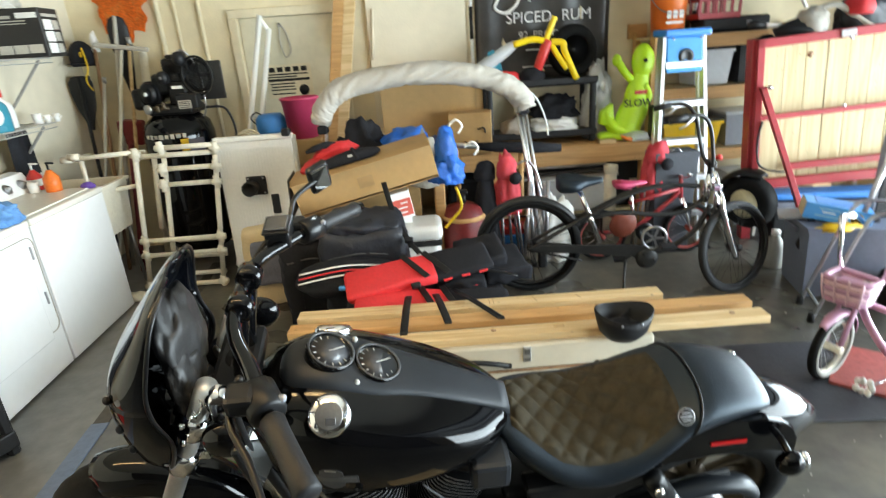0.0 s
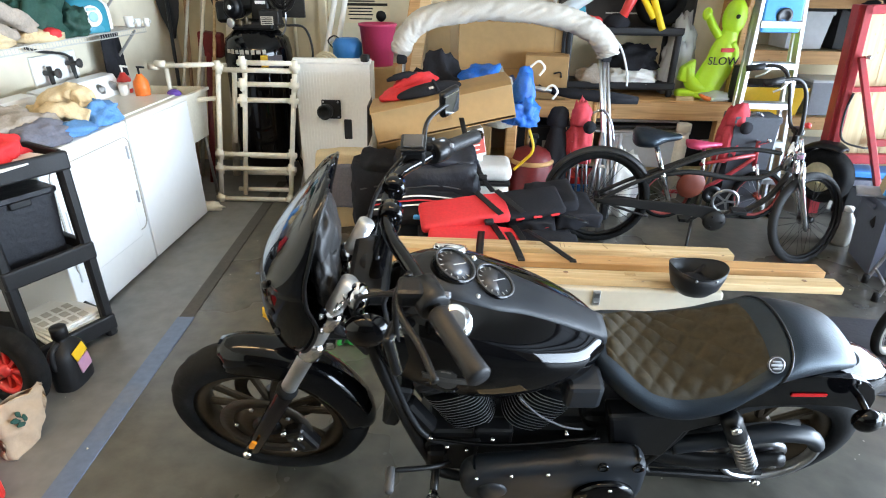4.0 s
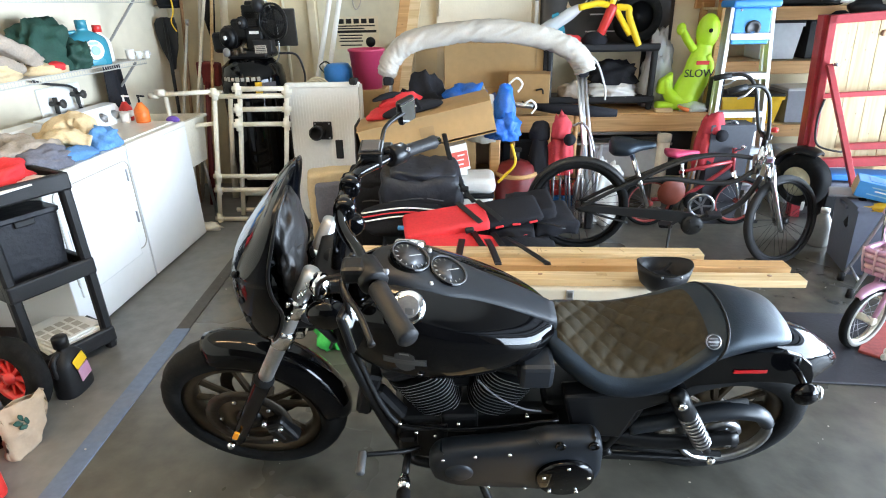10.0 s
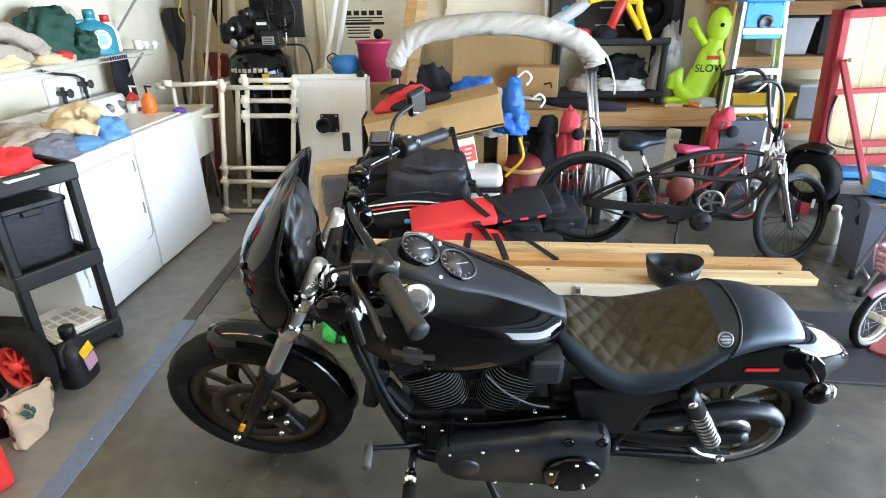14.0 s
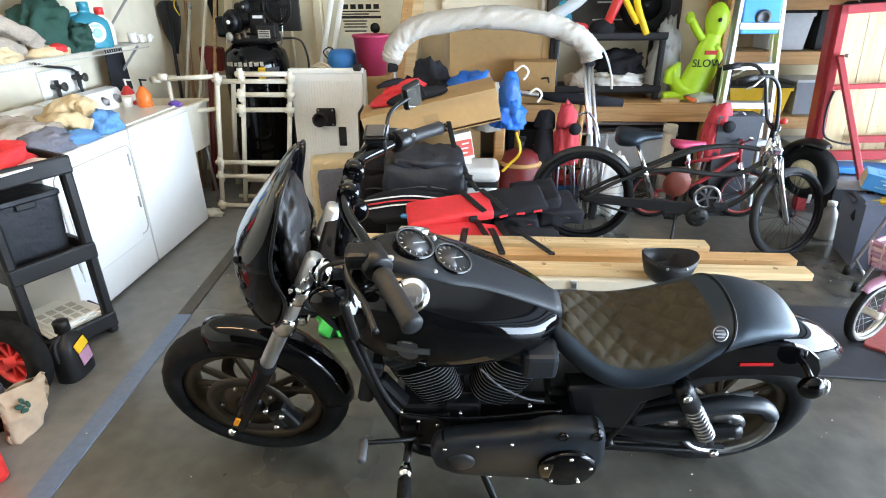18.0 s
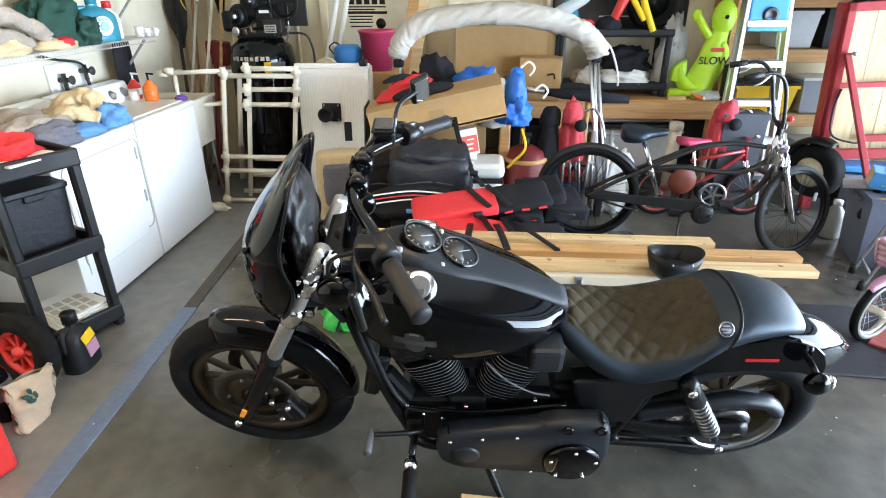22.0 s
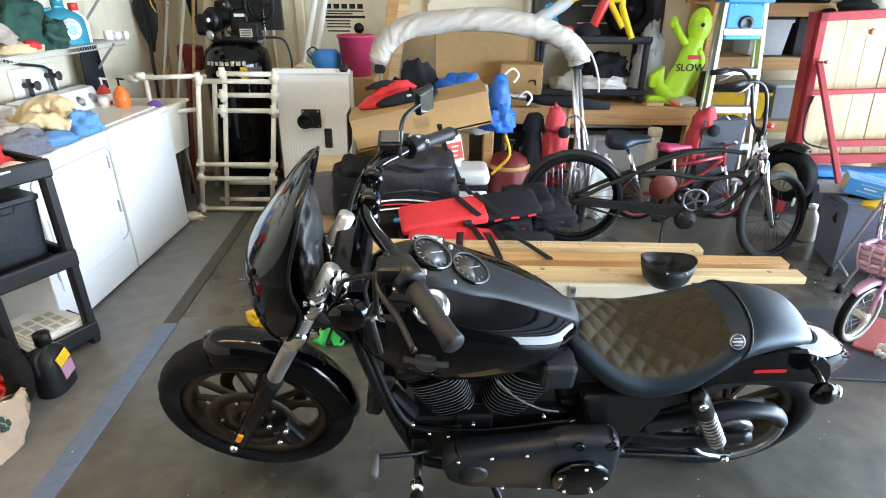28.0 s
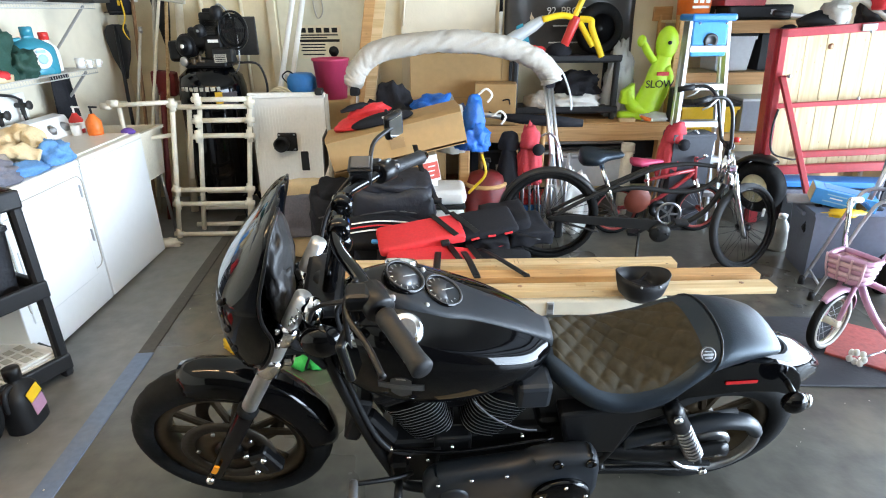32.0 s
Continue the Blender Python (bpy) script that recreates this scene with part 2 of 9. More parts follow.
def moved(bm, m):
    bmesh.ops.transform(bm, matrix=m, verts=bm.verts)
    return bm


def frames_along(pts, up=None):
    pts = [Vector(p) for p in pts]
    out = []
    side = None
    for i, p in enumerate(pts):
        a, b = pts[max(0, i - 1)], pts[min(len(pts) - 1, i + 1)]
        d = (b - a).normalized()
        if side is None:
            ref = Vector(up) if up else (Vector((0, 0, 1)) if abs(d.z) < 0.9 else Vector((1, 0, 0)))
            side = d.cross(ref).normalized()
        else:
            side = (side - d * side.dot(d)).normalized()
        out.append((p, d, side, side.cross(d).normalized()))
    return out


def rings(loops, closed=False, cap=True):
    """Skin over equal-length loops of points."""
    bm = bmesh.new()
    vs = [[bm.verts.new(p) for p in loop] for loop in loops]
    n = len(vs[0])
    last = len(vs) if closed else len(vs) - 1
    for i in range(last):
        a, b = vs[i], vs[(i + 1) % len(vs)]
        for j in range(n):
            bm.faces.new((a[j], a[(j + 1) % n], b[(j + 1) % n], b[j]))
    if cap and not closed:
        bm.faces.new(vs[0][::-1])
        bm.faces.new(vs[-1])
    bmesh.ops.recalc_face_normals(bm, faces=bm.faces)
    for f in bm.faces:
        f.smooth = True
    return bm


def tube(pts, r, n=10, closed=False, flat=1.0, up=None):
    """Round bar along points; r may be a list; flat squeezes it across."""
    fr = frames_along(list(pts) + ([pts[0]] if closed else []), up)
    if closed:
        fr = fr[:-1]
    rs = r if isinstance(r, (list, tuple)) else [r] * len(fr)
    loops = []
    for (p, d, s, u), rad in zip(fr, rs):
        loops.append([p + s * (rad * math.cos(2 * math.pi * j / n)) + u * (rad * flat * math.sin(2 * math.pi * j / n)) for j in range(n)])
    return rings(loops, closed)


def bend(pts, n=6):
    """Smooth curve through points (Catmull-Rom)."""
    pts = [Vector(p) for p in pts]
    out = []
    for i in range(len(pts) - 1):
        p0, p1, p2, p3 = pts[max(i - 1, 0)], pts[i], pts[i + 1], pts[min(i + 2, len(pts) - 1)]
        for j in range(n):
            t = j / n
            out.append(0.5 * (2 * p1 + (p2 - p0) * t + (2 * p0 - 5 * p1 + 4 * p2 - p3) * t * t + (3 * p1 - p0 - 3 * p2 + p3) * t ** 3))
    return out + [pts[-1]]


def circle(c, axis, r, n=32, start=0.0, span=2 * math.pi):
    c, axis = Vector(c), Vector(axis).normalized()
    s = axis.orthogonal().normalized()
    u = axis.cross(s)
    m = n if abs(span - 2 * math.pi) < 1e-6 else n - 1
    return [c + s * (r * math.cos(start + span * i / m)) + u * (r * math.sin(start + span * i / m)) for i in range(n)]


def lathe(profile, c=(0, 0, 0), axis="Z", n=24, closed=False):
    """Turned shape: profile of (radius, height)."""
    loops = []
    for r, h in profile:
        loop = []
        for j in range(n):
            a = 2 * math.pi * j / n
            p = (r * math.cos(a), r * math.sin(a), h)
            loop.append(Vector(p) if axis == "Z" else Vector((p[0], p[2], p[1])) if axis == "Y" else Vector((p[2], p[0], p[1])))
        loops.append([q + Vector(c) for q in loop])
    return rings(loops, closed)


def rod(a, b, r, n=10):
    return tube([a, b], r, n)


def bar(a, b, w, h, bevel=0.0, up=None):
    """Rectangular bar from a to b, w across and h along up."""
    a, b = Vector(a), Vector(b)
    (p, d, s, u) = frames_along([a, b], up)[0]
    m = Matrix((s, d, u)).transposed().to_4x4()
    bm = box(0, 0, 0, w, (b - a).length, h, bevel)
    return moved(moved(bm, m), Matrix.Translation((a + b) / 2))


def prism(outline, a, b, axis="Y", bevel=0.0):
    """Outline in a plane, pushed from a to b along an axis."""
    def put(p, h):
        return V(p[0], h, p[1]) if axis == "Y" else V(p[0], p[1], h) if axis == "Z" else V(h, p[0], p[1])
    bm = bmesh.new()
    lo, hi = [bm.verts.new(put(p, a)) for p in outline], [bm.verts.new(put(p, b)) for p in outline]
    n = len(outline)
    for j in range(n):
        bm.faces.new((lo[j], lo[(j + 1) % n], hi[(j + 1) % n], hi[j]))
    bm.faces.new(lo[::-1])
    bm.faces.new(hi)
    bmesh.ops.recalc_face_normals(bm, faces=bm.faces)
    if bevel:
        bmesh.ops.bevel(bm, geom=bm.edges[:], offset=bevel, segments=2, affect="EDGES", profile=0.5)
    return bm


def lump(cx, cy, cz, sx, sy, sz, rough=0.25, freq=3.0, seed=0, detail=3, flat_base=True, fold=0.0):
    """Soft heap: a rounded body pushed in and out by noise, with folds."""
    bm = bmesh.new()
    bmesh.ops.create_icosphere(bm, subdivisions=detail, radius=1.0)
    for v in bm.verts:
        q = v.co * freq * 0.5 + Vector((seed * 3.7, seed * 1.3, seed * 2.1))
        k = 1 + rough * noise.noise(q) + rough * 0.5 * noise.noise(q * 2.3)
        if fold:
            k += fold * math.sin(9 * noise.noise(q * 0.9) + 5 * v.co.x)
        v.co = v.co * k
        if flat_base and v.co.z < -0.45:
            v.co.z = -0.45
    bmesh.ops.scale(bm, vec=(sx / 2, sy / 2, sz / 1.45), verts=bm.verts)
    bmesh.ops.translate(bm, vec=(cx, cy, cz + sz * 0.45 / 1.45), verts=bm.verts)
    for f in bm.faces:
        f.smooth = True
    return bm


def soft_box(sx, sy, sz, seed=0, amp=0.015, freq=7.0, sag=0.0, round_off=0.35):
    """Padded block: rounded edges, creases from stretched noise, a sagging top."""
    bm = bmesh.new()
    bmesh.ops.create_cube(bm, size=1.0)
    bmesh.ops.subdivide_edges(bm, edges=bm.edges[:], cuts=11, use_grid_fill=True)
    for v in bm.verts:
        c = v.co * 2
        n = Vector((abs(c.x) ** 5, abs(c.y) ** 5, abs(c.z) ** 5))
        k = (n.x + n.y + n.z) ** 0.2
        ball = c / k
        c = c.lerp(ball, round_off)
        q = Vector((c.x * sx, c.y * sy, c.z * sz)) * 0.5
        w = q * freq + Vector((seed * 3.1, seed * 1.7, seed * 0.9))
        crease = 1 - 2.2 * abs(noise.noise(Vector((w.x, w.y * 0.5, w.z * 1.6)))) + 0.5 * noise.noise(w * 2.1)
        q += c.normalized() * amp * crease
        q.z -= sag * max(0.0, c.z) * (1 - min(1.0, abs(c.x)) ** 2)
        v.co = q + Vector((0, 0, sz / 2))
    for f in bm.faces:
        f.smooth = True
    return bm


def shade(bm, smooth=True):
    for f in bm.faces:
        f.smooth = smooth
    return bm


def part(name, bm, mat, parent=None, label=""):
    """Links a bmesh as one mesh object under a thing or part."""
    me = bpy.data.meshes.new(name)
    bm.to_mesh(me)
    bm.free()
    me.materials.append(M[mat] if isinstance(mat, str) else mat)
    ob = new(name, me)
    if parent is not None:
        ob.parent = parent
    if label:
        ob["label"] = label
    return ob


def thing(name, m, label, category, group="", kind=""):
    e = new(name)
    e.empty_display_size = 0.1
    e.matrix_basis = m
    return tagged(e, label, category, group, kind)


def single(name, bm, mat, label, category, m=None, group="", kind=""):
    ob = part(name, bm, mat)
    if m is not None:
        ob.matrix_basis = m
    return tagged(ob, label, category, group, kind)


def structure(name, bm, mat, label="", category=""):
    return tagged(part(name, bm, mat), label, category, "", "structure")


# ---- the garage ----
XW, XE, YN, YS, ZC = -2.66, 4.3, 5.2, -3.4, 2.62
structure("floor", box((XW + XE) / 2, (YN + YS) / 2, -0.05, XE - XW + 0.3, YN - YS + 0.3, 0.1), "floor", "dark painted concrete garage floor with worn patches", "floor")
structure("wall_west", box(XW - 0.075, (YN + YS) / 2, ZC / 2, 0.15, YN - YS + 0.3, ZC), "wall_white", "off-white plaster wall behind the laundry machines", "wall")
# north wall with the doorway of a side door
DX0, DX1, DZ = -1.29, -0.47, 1.95
structure("wall_north", join(box((XW + DX0) / 2, YN + 0.075, ZC / 2, DX0 - XW, 0.15, ZC), box((DX1 + XE) / 2, YN + 0.075, ZC / 2, XE - DX1, 0.15, ZC),
                             box((DX0 + DX1) / 2, YN + 0.075, (ZC + DZ) / 2, DX1 - DX0, 0.15, ZC - DZ)), "wall", "cream plaster garage side wall", "wall")
# unseen wall, kept dark so little light bounces onto the motorcycle
M["wall_dim"] = material("dark_unseen_wall", (0.05, 0.045, 0.04), 0.7, vary=0.15, scale=2)
structure("wall_south", box((XW + XE) / 2, YS - 0.075, ZC / 2, XE - XW, 0.15, ZC), "wall_dim", "unseen closing wall, dark to cut fill and reflections", "wall")
# east wall: the big garage door opening
OY0, OY1, OZ = -1.9, 4.8, 2.1
structure("wall_east", join(box(XE + 0.075, (YS + OY0) / 2, ZC / 2, 0.15, OY0 - YS, ZC), box(XE + 0.075, (OY1 + YN) / 2, ZC / 2, 0.15, YN - OY1, ZC),
                            box(XE + 0.075, (OY0 + OY1) / 2, (ZC + OZ) / 2, 0.15, OY1 - OY0, ZC - OZ)), "wall", "cream wall round the open garage doorway", "wall")
structure("ceiling", box((XW + XE) / 2, (YN + YS) / 2, ZC + 0.05, XE - XW + 0.3, YN - YS + 0.3, 0.1), "ceiling", "pale painted garage ceiling", "ceiling")
M["floor_strip"] = material("bare_grey_concrete", (0.165, 0.163, 0.155), 0.42, vary=0.3, scale=1.8, bump=0.001, fine=30, dirt=(0.19, 0.165, 0.125), amount=0.7)
structure("floor_strip", prism([(XW, YS), (-1.34, YS), (-1.394, 0.2), (-1.513, 2.42), (-1.65, 4.6), (-1.68, YN), (XW, YN)], -0.02, 0.004, "Z"), "floor_strip", "paler bare concrete strip before the laundry machines", "floor")
M["drive"] = material("driveway_concrete", (0.42, 0.4, 0.37), 0.8, vary=0.15, scale=0.8, bump=0.002, fine=40)
structure("ground", box(XE + 60.15, 0, -0.06, 120, 200, 0.1), "drive", "pale concrete driveway outside the open door", "ground")

# warm shop light with two tubes on the ceiling
M["warm_tube"] = bpy.data.materials.new("warm_tube_glow")
M["warm_tube"].use_nodes = True
_b = M["warm_tube"].node_tree.nodes["Principled BSDF"]
_b.inputs["Emission Color"].default_value, _b.inputs["Emission Strength"].default_value = (1.0, 0.7, 0.36, 1), 48.0
for _x, _y in ((-1.5, 0.75), (-0.1, 0.75)):
    e = thing("shop_light", pose(_x, _y, ZC), "white ceiling shop light with two warm tubes", "ceiling light", "shop lights")
    part("housing", prism([(-0.08, 0.0), (0.08, 0.0), (0.06, -0.05), (-0.06, -0.05)], -0.6, 0.6, "X"), "white_plastic", e)
    for _s in (-1, 1):
        part("tube", rod((-0.58, 0.045 * _s, -0.075), (0.58, 0.045 * _s, -0.075), 0.013, 12), "warm_tube", e, "glowing warm tube")
        for _k in (-1, 1):
            part("socket", box(0.59 * _k, 0.045 * _s, -0.065, 0.02, 0.03, 0.06, 0.004), "white_plastic", e)


# ---- motorcycle ----
M["smoke"] = material("dark_windscreen", (0.003, 0.0035, 0.005), 0.04, vary=0.05, spec=0.32)
# gauge faces greyed: haze and glass reflection put into the colour
M["dial"] = material("gauge_face", (0.05, 0.05, 0.053), 0.4, vary=0.1, scale=20)
M["mark"] = material("pale_marking", (0.4, 0.4, 0.38), 0.5, vary=0.03)
M["amber"] = material("amber_reflector", (0.85, 0.28, 0.01), 0.2, vary=0.05, coat=0.6)
M["red_lens"] = material("red_reflector", (0.5, 0.01, 0.012), 0.15, vary=0.05, coat=0.8)
M["fin"] = material("machined_fin_edge", (0.42, 0.42, 0.44), 0.35, 0.8, vary=0.2, scale=20)
M["pouch"] = material("worn_black_leather", (0.014, 0.013, 0.013), 0.5, vary=0.35, scale=9, bump=0.003, fine=40)
M["disc_steel"] = material("heat_darkened_steel", (0.06, 0.05, 0.04), 0.5, 0.8, vary=0.2, scale=14)
M["fork_steel"] = material("polished_fork_tube", (0.75, 0.75, 0.74), 0.42, 1.0, vary=0.08, scale=20)
M["steel_dull"] = material("dull_pewter", (0.12, 0.12, 0.12), 0.45, 0.7, vary=0.3, scale=60)
M["badge"] = material("dark_pewter", (0.07, 0.07, 0.072), 0.4, 0.6, vary=0.2, scale=20)
M["cap_face"] = material("brushed_grey_face", (0.16, 0.155, 0.15), 0.35, 0.6, vary=0.2, scale=20)
M["rubber_grey"] = material("grey_rubber", (0.06, 0.06, 0.062), 0.6, vary=0.15, scale=14)
M["mirror"] = material("mirror_glass", (0.9, 0.92, 0.9), 0.02, 1.0, vary=0.01)


def superloop(x, hw, z0, z1, n=24, p=2.6, tilt=0.0, low=0.0):
    """Rounded cross-section across Y and Z at station x."""
    zc, hz = (z0 + z1) / 2, (z1 - z0) / 2
    out = []
    for j in range(n):
        a = 2 * math.pi * j / n
        c, s = math.cos(a), math.sin(a)
        q = low if low and s < 0 else p
        y = hw * math.copysign(abs(c) ** (2 / q), c)
        z = hz * math.copysign(abs(s) ** (2 / q), s)
        out.append(V(x + tilt * z, y, zc + z))
    return out


def smooth_rows(rows, n=4):
    """Finer rows by Catmull-Rom over tuples."""
    out = []
    for i in range(len(rows) - 1):
        a, b, c, d = rows[max(i - 1, 0)], rows[i], rows[i + 1], rows[min(i + 2, len(rows) - 1)]
        for j in range(n):
            t = j / n
            out.append(tuple(0.5 * (2 * q + (r - p) * t + (2 * p - 5 * q + 4 * r - s) * t * t + (3 * q - p - 3 * r + s) * t ** 3) for p, q, r, s in zip(a, b, c, d)))
    return out + [rows[-1]]


def row_at(rows, x):
    for a, b in zip(rows, rows[1:]):
        if (a[0] - x) * (b[0] - x) <= 0:
            t = (x - a[0]) / (b[0] - a[0] + 1e-9)
            return [p + (q - p) * t for p, q in zip(a, b)]
    return list(rows[0] if abs(x - rows[0][0]) < abs(x - rows[-1][0]) else rows[-1])


def tyre(R, w, rim, n=56, tread=True):
    """Tyre about the Y axis, with shallow cross grooves."""
    prof = []
    for i in range(13):
        a = math.pi * (i / 12)
        prof.append((rim + (R - rim) * max(0.0, math.sin(a)) ** 0.55, -w / 2 * math.cos(a)))
    prof += [(rim, w * 0.36), (rim, -w * 0.36)]
    bm = lathe(prof, (0, 0, 0), "Y", n, closed=True)
    if tread:
        for v in bm.verts:
            r = math.hypot(v.co.x, v.co.z)
            a = math.atan2(v.co.z, v.co.x) + 3.0 * abs(v.co.y)
            if r > R * 0.93 and math.sin(a * 28) > 0.75:
                v.co.x *= (r - 0.004) / r
                v.co.z *= (r - 0.004) / r
    return bm


def cast_wheel(R, w, spokes=5, hub=0.05):
    """Cast wheel about the Y axis: rim and split spokes."""
    bm = lathe([(R, -w / 2), (R, -w / 2 + 0.008), (R - 0.022, -w / 2 + 0.018), (R - 0.03, 0), (R - 0.022, w / 2 - 0.018), (R, w / 2 - 0.008), (R, w / 2),
                (R - 0.035, w / 2 - 0.004), (R - 0.045, 0), (R - 0.035, -w / 2 + 0.004)], (0, 0, 0), "Y", 48, closed=True)
    out = [bm, lathe([(0.001, -0.05), (hub, -0.05), (hub * 1.1, 0), (hub, 0.05), (0.001, 0.05)], (0, 0, 0), "Y", 20)]
    for i in range(spokes):
        a = 2 * math.pi * i / spokes + 0.35
        for d in (-0.13, 0.13):
            p, q = (math.cos(a + d * 0.4) * hub * 0.9, math.sin(a + d * 0.4) * hub * 0.9), (math.cos(a + d * 1.75) * (R - 0.03), math.sin(a + d * 1.75) * (R - 0.03))
            out.append(bar((p[0], 0, p[1]), (q[0], 0, q[1]), 0.026, 0.02, 0.006, up=(0, 1, 0)))
    return out


def wheel_parts(name, e, R, w, x, z, label):
    """Rim as the part, hub shell and each spoke under it."""
    pieces = cast_wheel(R, w)
    ob = at(part(name, pieces[0], "bronze", e, label), x, 0, z)
    for k, bm in enumerate(pieces[1:]):
        part("hub_shell" if k == 0 else "spoke", bm, "bronze", ob)
    return ob


def disc(R, inner, y0, y1, holes=0):
    return lathe([(inner, y0), (R, y0), (R, y1), (inner, y1)], (0, 0, 0), "Y", 40, closed=True)


def at(ob, x, y, z, rx=0, ry=0, rz=0):
    ob.matrix_basis = pose(x, y, z, rx, ry, rz)
    return ob


def arc_guard(c, R, a0, a1, hw, thick=0.012, n=22, drop=0.03, p=2.4, tip=0.55):
    """Mudguard skin round a wheel centre, from angle a0 to a1, with rolled sides."""
    loops = []
    for i in range(n):
        a = radians(a0 + (a1 - a0) * i / (n - 1))
        taper = min(1.0, tip + 2.2 * min(i, n - 1 - i) / (n - 1))
        loop = []
        m = 14
        for layer, off in ((0, 0.0), (1, thick)):
            for j in range(m):
                s = -1 + 2 * j / (m - 1)
                s = s if layer == 0 else -s
                w = hw * taper - (0.004 if layer else 0)
                r = R - off - drop * abs(s) ** p * (1.6 if abs(s) > 0.8 else 1)
                loop.append(V(c[0] + r * math.cos(a), w * s, c[1] + r * math.sin(a)))
        loops.append(loop)
    return rings(loops)


def motorcycle(m):
    e = thing("motorcycle", m, "black cruiser motorcycle with small fairing, leaning on its kickstand", "motorcycle")
    WB, RR = 1.63, 0.338
    # wheels
    fw = wheel_parts("front_wheel", e, 0.247, 0.075, WB - 0.004, RR - 0.004, "bronze cast wheel")
    part("tyre", tyre(0.325, 0.106, 0.245), "rubber", fw)
    part("brake_disc", disc(0.15, 0.108, 0.063, 0.068), "disc_steel", fw, "heat-browned brake disc")
    part("disc_carrier", lathe([(0.03, 0.05), (0.06, 0.066), (0.112, 0.06), (0.112, 0.056), (0.06, 0.06), (0.03, 0.044)], (0, 0, 0), "Y", 40, closed=True), "bronze", fw)
    for i in range(5):
        part("disc_bolt", lathe([(0.007, 0.066), (0.007, 0.072), (0.001, 0.074)], (0.098 * math.cos(1.257 * i), 0, 0.098 * math.sin(1.257 * i)), "Y", 8), "steel", fw)
    part("brake_disc", disc(0.15, 0.108, -0.068, -0.063), "disc_steel", fw, "heat-browned brake disc")
    part("hub", lathe([(0.02, -0.075), (0.045, -0.07), (0.045, 0.07), (0.02, 0.075), (0.001, 0.08)], (0, 0, 0), "Y", 20), "black_satin", fw)
    part("brake_caliper", join(box(-0.115, 0.075, -0.03, 0.075, 0.05, 0.12, 0.014, 2, rot(0, 25, 0)), box(-0.1, 0.095, -0.035, 0.04, 0.02, 0.07, 0.008, 1, rot(0, 25, 0))), "black_satin", fw, "black brake caliper")
    for dx, dz in ((-0.12, 0.005), (-0.09, -0.06), (-0.07, 0.03)):
        part("bolt", lathe([(0.011, 0.095), (0.011, 0.106), (0.006, 0.112), (0.001, 0.113)], (dx, 0, dz), "Y", 10), "chrome", fw)
    rw = wheel_parts("rear_wheel", e, 0.222, 0.105, 0.03, 0.31, "bronze cast wheel")
    part("tyre", tyre(0.31, 0.145, 0.212), "rubber", rw)
    part("drive_pulley", join(disc(0.152, 0.138, 0.085, 0.118), disc(0.06, 0.02, 0.085, 0.105)), "steel", rw, "grey steel belt pulley")
    part("axle_nut", lathe([(0.022, 0.09), (0.022, 0.135), (0.014, 0.15), (0.001, 0.152)], (0, 0, 0), "Y", 6), "chrome", rw)
    # fork, raked back
    rake = V(-math.sin(radians(26.5)), 0, math.cos(radians(26.5)))
    axle = V(WB + 0.02, 0, RR - 0.02)
    for s in (1, -1):
        o = axle + V(0, 0.108 * s, -0.01)
        leg = part("fork_leg", tube([o - rake * 0.05, o - rake * 0.03, o + rake * 0.1, o + rake * 0.33, o + rake * 0.34], [0.016, 0.025, 0.026, 0.028, 0.025], 16), "black_gloss", e, "gloss black lower fork leg")
        part("fork_tube", rod(o + rake * 0.3, o + rake * 0.84, 0.0225, 16), "fork_steel", leg, "bright steel fork tube")
        part("fork_gaiter", tube([o + rake * 0.335, o + rake * 0.345, o + rake * 0.36], [0.031, 0.031, 0.025], 16), "rubber", leg)
        part("axle_cap", lathe([(0.014, 0), (0.014, 0.012), (0.008, 0.02), (0.001, 0.021)], tuple(o + V(0.02, 0.03 * s, -0.01)), "Y", 10), "chrome", leg)
        part("reflector", moved(box(0, 0, 0, 0.018, 0.008, 0.045, 0.003), Matrix.Translation(o + V(-0.008, 0.035 * s, 0.045)) @ rot(0, -26.5, 0)), "amber", leg, "amber side reflector")
        part("fork_clamp", join(tube([o + rake * 0.53, o + rake * 0.54, o + rake * 0.585, o + rake * 0.6], [0.028, 0.034, 0.034, 0.028], 16), box(*(o + rake * 0.56 + V(-0.03, -0.03 * s, 0)), 0.06, 0.05, 0.035, 0.01, 2)), "chrome", leg, "polished fork clamp")
        part("fork_clamp", join(tube([o + rake * 0.67, o + rake * 0.68, o + rake * 0.72, o + rake * 0.735], [0.028, 0.035, 0.034, 0.028], 16), box(*(o + rake * 0.69 + V(-0.02, -0.03 * s, 0)), 0.05, 0.06, 0.03, 0.01, 2)), "chrome", leg, "polished fork clamp")
    part("steering_head", join(tube([axle + rake * 0.5 + V(-0.06, 0, 0), axle + rake * 0.78 + V(-0.06, 0, 0)], 0.035, 16), box(1.33, 0, 0.86, 0.1, 0.2, 0.05, 0.015, 2), box(1.25, 0, 1.0, 0.1, 0.22, 0.05, 0.015, 2)), "black_satin", e)
    part("front_fender", arc_guard((WB, RR), 0.35, 75, 181, 0.07, n=30, drop=0.045, tip=0.84), "black_gloss", e, "gloss black mudguard")
    # front wheel, fork and mudguard turned slightly right to fit the camera's view
    steer = Matrix.Translation((1.27, 0, 0)) @ rot(0, 0, -4) @ Matrix.Translation((-1.27, 0, 0))
    for ob in e.children:
        if ob.name.startswith(("front_wheel", "fork_leg", "front_fender")):
            ob.matrix_basis = steer @ ob.matrix_basis
